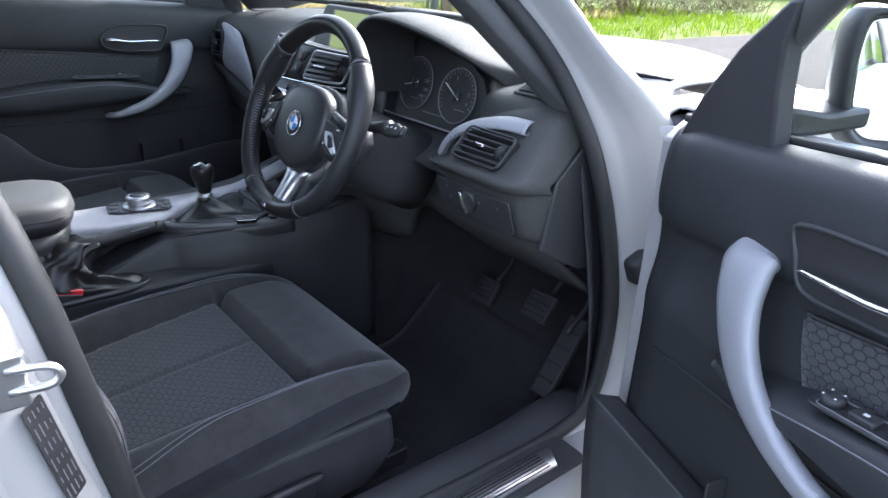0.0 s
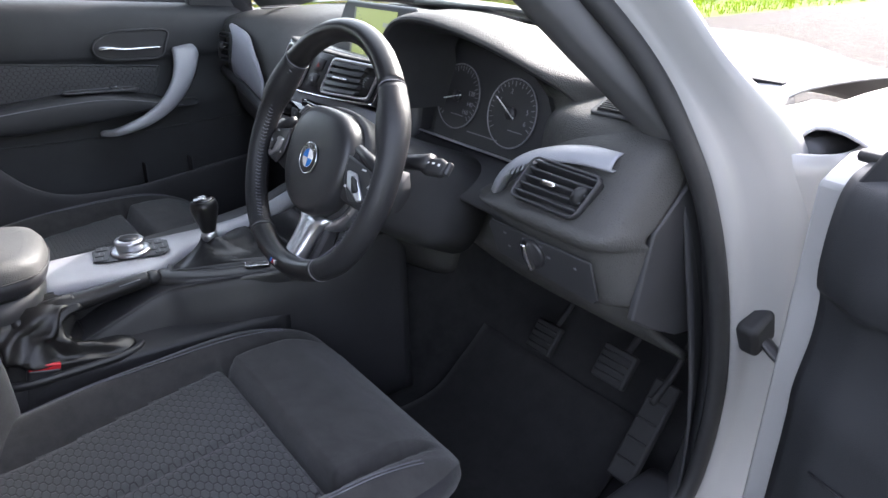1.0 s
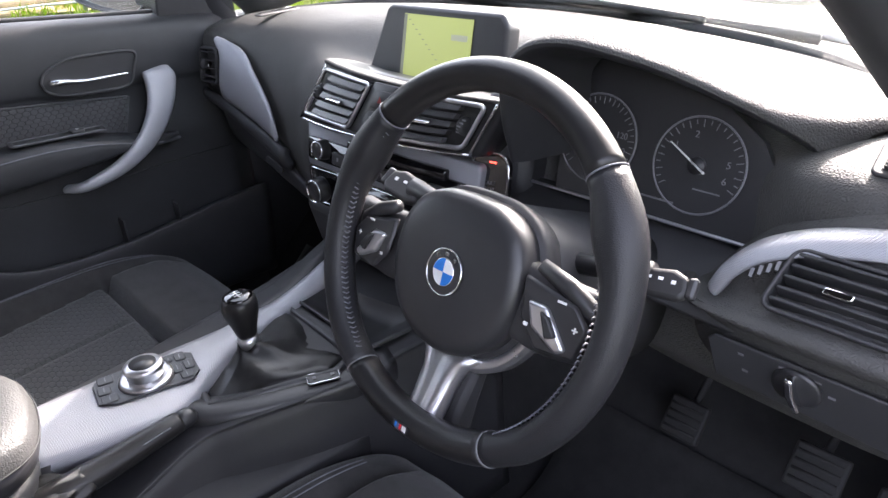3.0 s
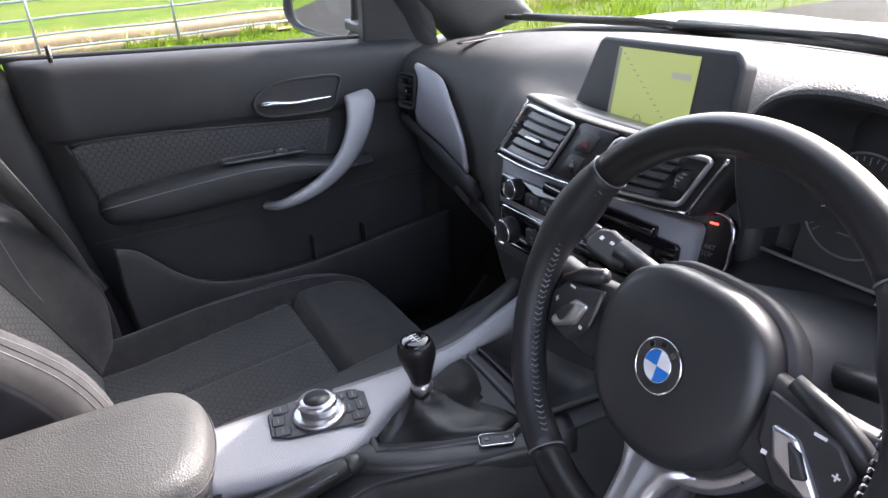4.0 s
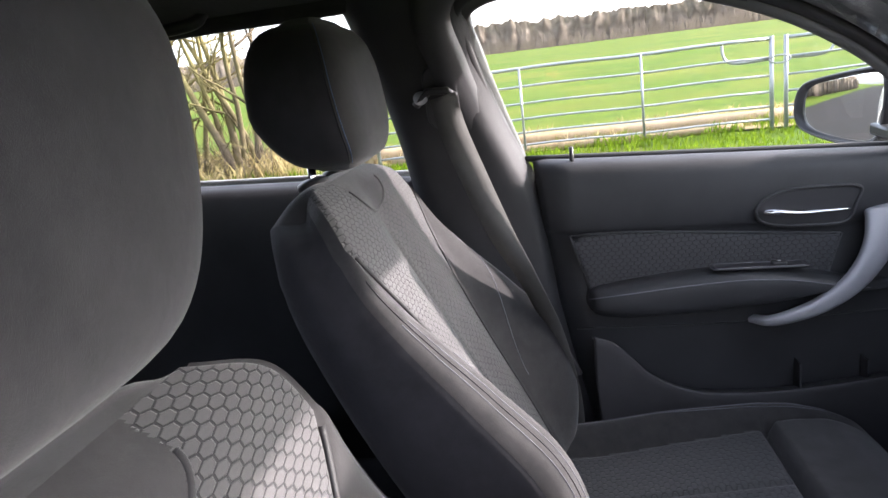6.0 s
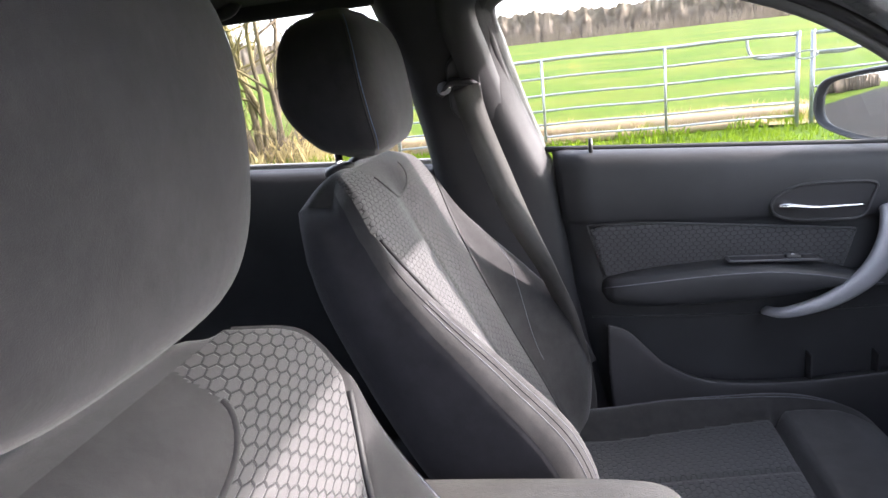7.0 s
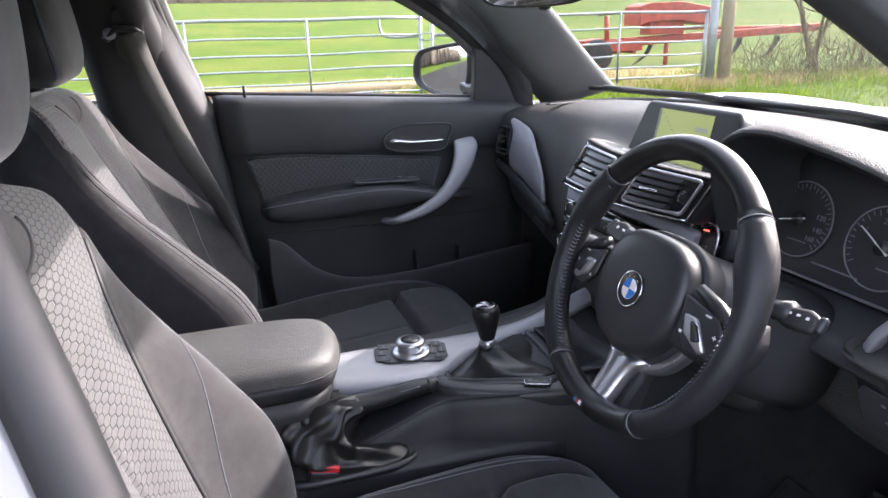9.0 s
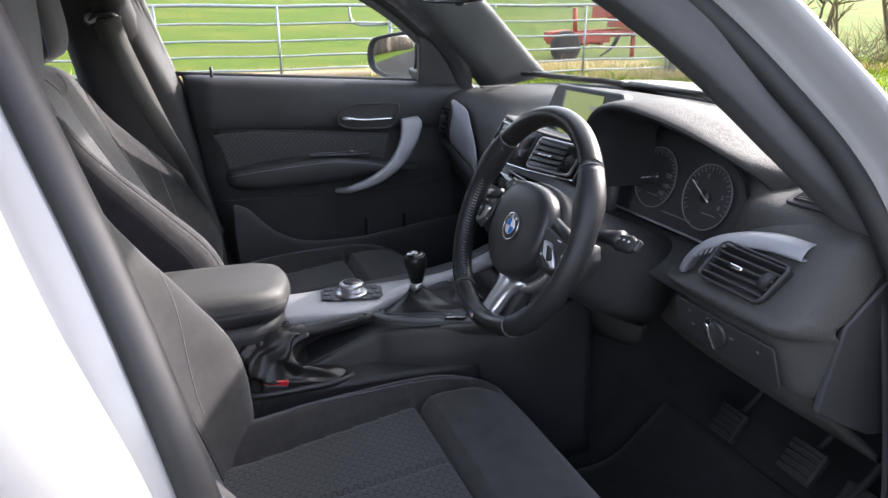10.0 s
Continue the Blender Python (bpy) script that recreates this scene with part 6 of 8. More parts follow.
part("dash_end", plate([(0.80, 0.70), (0.84, 0.675), (0.90, 0.645), (1.0, 0.63), (1.05, 0.90), (0.95, 0.925), (0.885, 0.87), (0.82, 0.81)], 0.010, basis((0.736, 0, 0), (0, 1, 0), (0, 0, 1))), PLASTIC, dash, "black end panel of the dash", bevel=0.003)
# small vents for the side windows, on the dash top
for x, y, z, turn in ((0.643, 0.868, 0.9315, 6), (-0.503, 0.955, 0.957, 100)):
    m = Matrix.Translation((x, y, z)) @ Matrix.Rotation(radians(turn), 4, "Z") @ Matrix.Rotation(radians(20 if x > 0 else 4), 4, "X")
    dv = part("window_vent", plate(round_rect(0.07 if x > 0 else 0.11, 0.05 if x > 0 else 0.018, 0.008), 0.004, m), PLASTIC, dash, "slatted window vent", bevel=0.002)
    part("throat", plate(round_rect(0.056 if x > 0 else 0.100, 0.038 if x > 0 else 0.011, 0.005), 0.0005, m @ Matrix.Translation((0, 0, 0.0041))), RUBBER, dv, smooth=False)
    for k in range(8 if x > 0 else 14):
        u = (k + 0.5) / (8 if x > 0 else 14) - 0.5
        sl = box((0.052, 0.0012, 0.003), (0, u * 0.036, 0.0055)) if x > 0 else box((0.002, 0.010, 0.002), (u * 0.096, 0, 0.0050))
        local_part("slat", sl, m, PLASTIC, dv)
# end vent at the passenger's door
m = basis((-0.648, 0.872, 0.852), (1, 0.10, 0), (0, 0.1, 1))
vent(dash, m @ Matrix.Translation((0, 0, 0.014)), 0.056, 0.066, 4, "black slatted end vent", -1, 0.1)
# ---- steering wheel and stalks ----
WHEEL = basis((0.378, 0.571, 0.855), (1, 0, 0), (0, math.sin(radians(22)), math.cos(radians(22))))
wheel = thing("steering_wheel", "black leather three-spoke sport steering wheel with silver spoke", "steering wheel", (0.378, 0.64, 0.83))
RIM = WHEEL @ Matrix.Translation((0.004, 0.010, -0.005))


def rim_ring(a, n=20):
    """A section of the rim at angle a (degrees, 0 at the right, 90 on top)."""
    t = radians(a)
    thumb = bump_at(a % 360, 25, 12) + bump_at(a % 360, 155, 12)
    r, ro = 0.162, 0.0152 + 0.003 * thumb
    if 225 < a % 360 < 315:
        r -= 0.008 * math.sin(math.pi * (a % 360 - 225) / 90)
    c, s = math.cos(t), math.sin(t)
    out = []
    for k in range(n):
        p = 2 * math.pi * k / n
        rr = r + ro * 0.96 * math.cos(p) - 0.005 * thumb * (1 if math.cos(p) < 0 else 0)
        out.append(RIM @ Vector((rr * c, rr * s, ro * 1.12 * math.sin(p))))
    return out


def rim_piece(name, a0, a1, material, label):
    return part(name, loft([rim_ring(a) for a in np.linspace(a0, a1, max(8, int((a1 - a0) / 2.5)))]), material, wheel, label)


rim_piece("rim_top", 42, 138, LEATHER, "smooth black leather rim")
rim_piece("rim_grip", 138.6, 237, PERFORATED, "perforated leather grip")
rim_piece("rim_grip", -57, 41.4, PERFORATED, "perforated leather grip")
rim_piece("rim_foot", 237.6, 302.4, LEATHER, "smooth leather lower rim")
for a in (41.7, 138.3, 237.3, 302.7):
    ring = rim_ring(a, 24)
    c = sum(ring, Vector()) / 24
    part("rim_seam", tube([c + (p - c) * 1.01 for p in ring], 0.0008, 5, closed=True), DIMMARK if a > 200 else THREAD, wheel)
# inner stitching down the grips
for a0, a1 in ((142, 232), (-52, 38)):
    bm = bmesh.new()
    for k in range(46):
        a = a0 + (a1 - a0) * k / 45
        t = radians(a)
        for s in (-1, 1):
            p = RIM @ Vector(((0.162 - 0.0150) * math.cos(t), (0.162 - 0.0150) * math.sin(t), 0.004 * s + 0.006))
            q = RIM @ Vector(((0.162 - 0.0160) * math.cos(t + 0.012), (0.162 - 0.0160) * math.sin(t + 0.012), 0.006))
            tube([p, q], 0.0008, 4, bm)
    tagged(part("rim_stitching", bm, THREAD, wheel, "black cross stitching"), kind="stuff")
# airbag pad
pad_outline = spline([(0.0, 0.071), (0.035, 0.068), (0.062, 0.052), (0.075, 0.022), (0.074, -0.014), (0.060, -0.046), (0.033, -0.067), (0.0, -0.074), (-0.033, -0.067), (-0.060, -0.046), (-0.074, -0.014), (-0.075, 0.022), (-0.062, 0.052), (-0.035, 0.068), (0.0, 0.071)], 61)[:-1]
rings = []
for z, g in ((-0.040, 0.98), (-0.012, 1.0), (-0.005, 0.985), (0.0, 0.94), (0.003, 0.84), (0.0045, 0.6), (0.005, 0.35), (0.005, 0.1)):
    rings.append([WHEEL @ Vector((x * g, y * g, z - 0.004)) for x, y in pad_outline])
pad = part("airbag_pad", loft(rings), SATINBLACK, wheel, "soft black centre pad")
# enamel badge: plain quarters, no letters
B = WHEEL @ Matrix.Translation((0, 0, 0.0012))
badge = part("badge", lathe([(0.0005, 0.0), (0.0205, 0.0), (0.0205, 0.002), (0.0195, 0.0026), (0.0005, 0.0026)], B, 48), SATINBLACK, pad, "round badge in black, blue and white")
part("badge_rim", tube([B @ Vector((0.0205 * math.cos(a), 0.0205 * math.sin(a), 0.0022)) for a in np.linspace(0, 6.2832, 60)[:-1]], 0.0009, 6, closed=True), CHROME, badge, "chrome badge rim")
part("badge_inner_rim", tube([B @ Vector((0.0122 * math.cos(a), 0.0122 * math.sin(a), 0.0027)) for a in np.linspace(0, 6.2832, 48)[:-1]], 0.0005, 6, closed=True), CHROME, badge)
for q in range(4):
    fan = [(0, 0)] + [(0.0119 * math.cos(a), 0.0119 * math.sin(a)) for a in np.linspace(q * math.pi / 2, (q + 1) * math.pi / 2, 12)]
    part("quarter", plate(fan, 0.0006, B @ Matrix.Translation((0, 0, 0.0026))), BLUE if q % 2 else WHITEMARK, badge, "blue enamel quarter" if q % 2 else "white enamel quarter", smooth=False)

for a in (128, 90, 52):
    t = radians(a)
    m = B @ Matrix.Rotation(t - math.pi / 2, 4, "Z")
    part("badge_mark", plate([(-0.0022, 0.0142), (0.0022, 0.0142), (0.0022, 0.0183), (-0.0022, 0.0183)], 0.0005, m @ Matrix.Translation((0, 0, 0.0026))), CHROME, badge, smooth=False)
# hub behind the pad and the two side spokes
part("hub", loft([[WHEEL @ Vector((x * g, y * g, z)) for x, y in pad_outline] for z, g in ((-0.10, 0.75), (-0.06, 0.98), (-0.038, 1.06), (-0.03, 1.04))]), PLASTIC, wheel)
for s in (-1, 1):
    rows = []
    for u in np.linspace(0, 1, 10):
        x = s * (0.058 + 0.104 * u)
        top, bot = 0.036 - 0.022 * u + 0.016 * u * u, -0.030 - 0.010 * math.sin(3.14 * u) + 0.010 * u
        z0 = -0.014 - 0.012 * u
        rows.append([WHEEL @ Vector(p) for p in ((x, top, z0 - 0.012), (x, top - 0.004, z0), (x, (top + bot) / 2, z0 + 0.004), (x, bot + 0.004, z0), (x, bot, z0 - 0.012), (x, (top + bot) / 2, z0 - 0.022))])
    sp = part("side_spoke", loft([spline(r + [r[0]], 25)[:-1] for r in rows]), PLASTIC, wheel, "black spoke with buttons")
    BM = WHEEL @ Matrix.Translation((s * 0.112, 0.004, -0.0125)) @ Matrix.Rotation(radians(s * 6), 4, "Y")
    blk = part("button_block", plate([(s * a, b) for a, b in ((-0.034, 0.022), (0.016, 0.012), (0.030, -0.002), (0.026, -0.030), (-0.010, -0.034), (-0.030, -0.012))], 0.006, BM), SATINBLACK, sp, "black button block", bevel=0.003)
    part("rocker", plate([(s * a, b) for a, b in ((-0.024, 0.004), (-0.006, 0.004), (0.018, -0.024), (0.010, -0.029), (-0.016, -0.016))], 0.010, BM), SATIN, blk, "satin silver rocker", bevel=0.003)
    part("roller", plate([(s * a, b) for a, b in ((-0.010, 0.000), (-0.001, -0.003), (0.009, -0.016), (0.0, -0.020))], 0.0135, BM), RUBBER, blk, "ribbed black roller", bevel=0.002)
    marks("signs", [(s * 0.004, 0.011, 0.008, 0.002), (s * 0.020, -0.006, 0.005, 0.0012), (s * 0.020, -0.006, 0.0012, 0.005), (-s * 0.022, -0.016, 0.004, 0.003)], BM @ Matrix.Translation((0, 0, 0.0061)), WHITEMARK, blk)
    part("edge_bar", tube([WHEEL @ Vector(p) for p in ((s * 0.088, 0.036, -0.010), (s * 0.115, 0.026, -0.016), (s * 0.138, 0.012, -0.022), (s * 0.148, 0.002, -0.026))], [0.006, 0.008, 0.009, 0.006], 10), SATINBLACK, sp, "satin edge of the spoke")
# silver fork under the pad and the lower spoke
rows = []
for x, y, w in ((0.084, 0.027, 0.007), (0.087, 0.014, 0.0065), (0.086, -0.004, 0.0065), (0.076, -0.036, 0.007), (0.054, -0.065, 0.0075), (0.026, -0.080, 0.008), (0.0, -0.085, 0.009), (-0.026, -0.080, 0.008), (-0.054, -0.065, 0.0075), (-0.076, -0.036, 0.007), (-0.086, -0.004, 0.0065), (-0.087, 0.014, 0.0065), (-0.084, 0.027, 0.007)):
    rows.append((x, y, w))
path = spline(rows, 70)
bm = bmesh.new()
g = []
for i, (x, y, w) in enumerate(path):
    d = Vector(path[min(i + 1, 69)][:2]) - Vector(path[max(i - 1, 0)][:2])
    n = Vector((-d.y, d.x)).normalized()
    g.append([WHEEL @ Vector((x + n.x * o * w, y + n.y * o * w, z)) for o, z in ((-1, -0.050), (-1, -0.038), (-0.4, -0.034), (0.4, -0.034), (1, -0.038), (1, -0.050))])
loft(g, True, bm)
fork = part("silver_fork", bm, SATIN, wheel, "satin silver band under the pad", bevel=0.001)
sp_rows = []
for y, w in ((-0.070, 0.034), (-0.082, 0.022), (-0.096, 0.016), (-0.114, 0.0145), (-0.132, 0.0135), (-0.150, 0.0125)):
    z = -0.033 + 0.27 * (-0.062 - y)
    sp_rows.append([WHEEL @ Vector(p) for p in ((-w, y, z - 0.012), (-w, y, z), (-w * 0.5, y, z + 0.002), (0, y, z + 0.001), (w * 0.5, y, z + 0.002), (w, y, z), (w, y, z - 0.012))])
part("lower_spoke", grid([spline(r, 16) for r in sp_rows]), SATIN, wheel, "satin silver lower spoke", solid=0.004)
part("spoke_back", loft([[WHEEL @ Vector(p) for p in ((-w, y, -0.044 + 0.16 * (-0.04 - y)), (w, y, -0.044 + 0.16 * (-0.04 - y)), (w * 0.9, y, -0.060), (-w * 0.9, y, -0.060))] for y, w in ((-0.04, 0.05), (-0.08, 0.034), (-0.12, 0.03), (-0.150, 0.030))]), PLASTIC, wheel, bevel=0.006)
m = RIM @ Matrix.Translation((-0.001, -0.155, 0.0175))
tag = part("rim_tag", plate(round_rect(0.020, 0.008, 0.002), 0.0012, m), SATINBLACK, wheel, "small striped tag on the rim", smooth=False)
for x, mt in ((-0.006, BLUE), (-0.003, BLUETHREAD), (0.0, RED)):
    marks("stripe", [(x, 0, 0.0022, 0.005)], m @ Matrix.Translation((0, 0, 0.0012)), mt, tag)
marks("stripe", [(0.005, 0, 0.005, 0.005)], m @ Matrix.Translation((0, 0, 0.0012)), WHITEMARK, tag)
# column shroud
rows = []
for d, rx, ry, dy in ((-0.05, 0.070, 0.060, 0.0), (-0.075, 0.078, 0.066, 0.0), (-0.12, 0.082, 0.070, -0.006), (-0.18, 0.085, 0.075, -0.012), (-0.26, 0.085, 0.078, -0.015)):
    rows.append([WHEEL @ Vector((rx * math.copysign(abs(math.cos(a)) ** 0.75, math.cos(a)), dy + ry * math.copysign(abs(math.sin(a)) ** 0.75, math.sin(a)), d)) for a in np.linspace(0, 2 * math.pi, 40)[:-1]])
part("column_shroud", loft(rows), PLASTIC, wheel, "black steering column shroud")
for s in (-1, 1):
    stalk_pts = [WHEEL @ Vector(p) for p in ((s * 0.06, 0.030, -0.090), (s * 0.11, 0.040, -0.084), (s * 0.145, 0.046, -0.078))]
    stem = part("stalk", tube(stalk_pts, [0.009, 0.010, 0.012], 10), SATINBLACK, wheel, "black wiper stalk" if s > 0 else "black indicator stalk")
    M2 = WHEEL @ Matrix.Translation((s * 0.158, 0.044, -0.078)) @ Matrix.Rotation(radians(s * 8), 4, "Z") @ Matrix.Rotation(radians(-20 if s > 0 else -30), 4, "X") @ Matrix.Scale(0.62 if s > 0 else 0.78, 4)
    head = part("stalk_paddle", plate([(s * a, b) for a, b in ((-0.040, -0.014), (-0.034, 0.016), (0.010, 0.020), (0.030, 0.012), (0.034, -0.010), (0.024, -0.020), (-0.02, -0.020))], 0.016, M2 @ Matrix.Translation((0, 0, -0.008))), RUBBER, stem, "flat stalk paddle with white signs", bevel=0.004, segments=3)
    marks("signs", [(s * -0.02, 0.004, 0.006, 0.004), (s * -0.004, 0.004, 0.007, 0.004), (s * 0.014, 0.002, 0.006, 0.005)], M2 @ Matrix.Translation((0, 0, 0.0083)), WHITEMARK, head)
    part("end_button", plate(round_rect(0.012, 0.028, 0.004), 0.014, M2 @ Matrix.Translation((s * 0.036, 0, -0.007))), SATINBLACK, head, "end button", bevel=0.003)
# ---- centre console ----
console = thing("centre_console", "black centre console with satin silver trim along its top", "console", (MID, 0.4, 0.25))
# main body: side walls that step down beside the driver's seat
rows = []
for y, zt, xl, xr in ((-0.12, 0.53, -0.125, 0.098), (0.10, 0.53, -0.125, 0.10), (0.25, 0.53, -0.128, 0.105), (0.33, 0.545, -0.13, 0.09), (0.42, 0.575, -0.135, 0.085), (0.47, 0.585, -0.14, 0.10), (0.56, 0.59, -0.15, 0.128), (0.66, 0.595, -0.165, 0.143), (0.76, 0.605, -0.18, 0.155), (0.86, 0.62, -0.185, 0.16)):
    rows.append([(xr + 0.035, y, 0.27), (xr + 0.022, y, 0.42), (xr + 0.016, y, zt - 0.075), (xr + 0.008, y, zt - 0.035), (xr, y, zt - 0.008), (xr - 0.012, y, zt), (MID, y, zt + 0.004), (xl + 0.012, y, zt), (xl, y, zt - 0.008), (xl - 0.008, y, zt - 0.05), (xl - 0.02, y, 0.42), (xl - 0.03, y, 0.27)])
part("console_body", grid(smooth_grid(rows, 50, 48)), CONSOLE, console, "black moulded console body", solid=0.004)
# low flange beside the driver's seat, on which the handbrake gaiter sits
rows = []
for y, x1 in ((0.10, 0.125), (0.2, 0.128), (0.30, 0.132), (0.40, 0.138), (0.50, 0.145), (0.62, 0.152)):
    rows.append([(x1 - 0.09, y, 0.545), (x1 - 0.05, y, 0.522), (x1 - 0.02, y, 0.512), (x1, y, 0.506), (x1 + 0.004, y, 0.492), (x1 + 0.004, y, 0.46), (x1 - 0.002, y, 0.40)])
part("side_flange", grid(smooth_grid(rows, 24, 24)), CONSOLE, console, "black side flange of the console", solid=0.003)
# silver trim: broad beside the selector, narrowing forwards past the gear lever
LEFT = [(-0.078, 0.265), (-0.079, 0.36), (-0.076, 0.45), (-0.073, 0.545), (-0.082, 0.62), (-0.092, 0.70), (-0.097, 0.78), (-0.104, 0.85)]
RIGHT = [(0.020, 0.265), (0.036, 0.34), (0.044, 0.40), (0.030, 0.446), (-0.012, 0.515), (-0.050, 0.60), (-0.070, 0.697), (-0.075, 0.775), (-0.082, 0.85)]
L, R_ = spline(LEFT, 50), spline(RIGHT, 50)
rows = []
for i in range(50):
    row = []
    for j in range(11):
        u = j / 10
        x, y = L[i] * (1 - u) + R_[i] * u
        z = 0.608 + 0.055 * ease(0.62, 0.86, y) + 0.004 * math.sin(math.pi * u)
        row.append((x, y, z))
    x, y = R_[i]
    z = row[-1][2]
    row += [(x + 0.006, y, z - 0.004), (x + 0.010, y, z - 0.014), (x + 0.008, y, z - 0.026)]
    rows.append(row)
part("silver_trim", grid(rows), SILVER, console, "satin silver trim panel", solid=0.004)
part("trim_base", loft([[(-0.10 - 0.05 * u, 0.262 + 0.58 * u, 0.53), (-0.088 - 0.07 * u, 0.262 + 0.58 * u, 0.600 + 0.055 * ease(0.62, 0.86, 0.262 + 0.58 * u)), (0.036 - 0.17 * u, 0.262 + 0.58 * u, 0.600 + 0.055 * ease(0.62, 0.86, 0.262 + 0.58 * u)), (0.05 - 0.17 * u, 0.262 + 0.58 * u, 0.53)] for u in np.linspace(0, 1, 14)]), PLASTIC, console)
# controller knob with its button wings
KN = Matrix.Translation((-0.026, 0.415, 0.6125)) @ Matrix.Rotation(radians(-12), 4, "Z") @ Matrix.Diagonal((1, 1, 0.78, 1))
ctl = part("controller", plate([(-0.036, -0.052), (-0.020, -0.062), (0.024, -0.060), (0.034, -0.040), (0.034, 0.052), (0.020, 0.062), (-0.026, 0.062), (-0.038, 0.046)], 0.003, KN), SATINBLACK, console, "round silver controller among black buttons", bevel=0.001)
part("controller_ring", lathe([(0.022, 0.003), (0.034, 0.003), (0.033, 0.008), (0.029, 0.010), (0.022, 0.010)], KN, 48), SATIN, ctl, "satin ring")
part("controller_knob", lathe([(0.020, 0.008), (0.0225, 0.012), (0.0215, 0.020), (0.0245, 0.024), (0.0245, 0.029), (0.0225, 0.032), (0.016, 0.0333), (0.0005, 0.0333)], KN, 48), SATIN, ctl, "satin silver knob")
part("controller_cap", lathe([(0.0165, 0.033), (0.0165, 0.034), (0.0005, 0.0343)], KN, 40), SATINBLACK, ctl, "black cap")
for x, y, w, h in ((-0.024, -0.046, 0.018, 0.020), (-0.002, -0.050, 0.020, 0.016), (0.020, -0.046, 0.018, 0.020), (-0.024, 0.046, 0.020, 0.014), (0.0, 0.053, 0.022, 0.013), (0.022, 0.046, 0.016, 0.016), (0.002, 0.038, 0.022, 0.012), (-0.024, 0.032, 0.012, 0.010)):
    b = part("button", plate(round_rect(w, h, 0.003, 2, x, y), 0.0032, KN @ Matrix.Translation((0, 0, 0.002))), SATINBLACK, ctl, "black menu button", bevel=0.0015)
    marks("sign", [(x, y, w * 0.5, 0.0014)], KN @ Matrix.Translation((0, 0, 0.0053)), DIMMARK, b)
# gear lever surround, gaiter and knob
FRAME = [(0.010, 0.462), (0.058, 0.455), (0.118, 0.605), (0.108, 0.640), (-0.082, 0.648), (-0.088, 0.630)]


def ring_at(pts, grow, z):
    c = np.mean(pts, axis=0)
    lin = []
    pp = [c + (np.array(p) - c) * grow for p in pts]
    per = 8
    for i in range(len(pp)):
        for k in range(per):
            f = k / per
            lin.append(pp[i] * (1 - f) + pp[(i + 1) % len(pp)] * f)
    return [(x, y, z + 0.10 * (y - 0.46) * 0.35) for x, y in lin]


part("gear_surround", loft([ring_at(FRAME, 1.06, 0.575), ring_at(FRAME, 1.06, 0.592), ring_at(FRAME, 1.0, 0.598), ring_at(FRAME, 0.94, 0.594), ring_at(FRAME, 0.92, 0.580)], False), SATINBLACK, console, "black gear lever surround", solid=0.002)
# black ledge with two switches on the driver's side of the lever
lg = spline([(0.048, 0.425, 0.596), (0.078, 0.455, 0.594), (0.108, 0.52, 0.592), (0.135, 0.60, 0.592), (0.148, 0.68, 0.596)], 24)
rows = []
for x, y, z in lg:
    rows.append([(x - 0.045, y + 0.012, z - 0.006), (x - 0.025, y + 0.006, z + 0.002), (x - 0.004, y, z), (x + 0.006, y - 0.002, z - 0.010), (x + 0.004, y - 0.002, z - 0.05)])
ledge = part("ledge", grid([spline(r, 14) for r in rows]), SATINBLACK, console, "black ledge beside the gear lever", solid=0.003)
for t, w in ((0.70, 0.040), (0.88, 0.016)):
    x, y, z = lg[int(t * 23)]
    m = basis((x - 0.013, y + 0.003, z + 0.0035), (0.42, 1, 0), (-1, 0.42, 0.12))
    b = part("rocker_switch", plate(round_rect(w, 0.016, 0.003), 0.004, m), SATINBLACK, ledge, "small rocker switch", bevel=0.0015)
    if w > 0.03:
        part("switch_ring", tube([m @ Vector((px, py, 0.004)) for px, py in round_rect(w + 0.002, 0.018, 0.004)], 0.0007, 6, closed=True), CHROME, b, "thin chrome outline")
    marks("signs", [(dx, 0, 0.005, 0.004) for dx in ((-0.012, 0.012) if w > 0.03 else (0.0,))], m @ Matrix.Translation((0, 0, 0.0051)), DIMMARK, b)

lever = thing("gear_lever", "black leather gear lever with pleated gaiter and silver collar", "gear lever", (0.02, 0.55, 0.59))
top_c = np.array((0.004, 0.545))
rows = []
for k, (u, z) in enumerate(((0.0, 0.586), (0.12, 0.592), (0.3, 0.595), (0.5, 0.598), (0.7, 0.603), (0.86, 0.609), (0.96, 0.615), (1.0, 0.619))):
    ring = ring_at(FRAME, 0.93, 0.0)
    out = []
    for i, (x, y, dz) in enumerate(ring):
        r = 1 - u
        a = math.atan2(y - top_c[1], x - top_c[0])
        crease = 1 + 0.17 * math.sin(a * 4 + 0.5 * k) * math.sin(math.pi * min(1, u * 1.1))
        px, py = top_c[0] + (x - top_c[0]) * r * crease + 0.0155 * u * math.cos(a), top_c[1] + (y - top_c[1]) * r * crease + 0.0155 * u * math.sin(a)
        out.append((px, py, z + dz * (1 - u) + 0.004 * math.sin(a * 3 + k)))
    rows.append(out)
part("gaiter", loft(rows, False), LEATHER, lever, "soft black leather gaiter", solid=0.002)
LV = Matrix.Translation((0.004, 0.545, 0.622)) @ Matrix.Rotation(radians(3), 4, "X") @ Matrix.Diagonal((0.95, 0.95, 0.76, 1))
part("collar", lathe([(0.0125, -0.012), (0.0150, -0.010), (0.0155, 0.004), (0.0135, 0.012), (0.001, 0.012)], LV, 32), SATIN, lever, "satin silver collar")
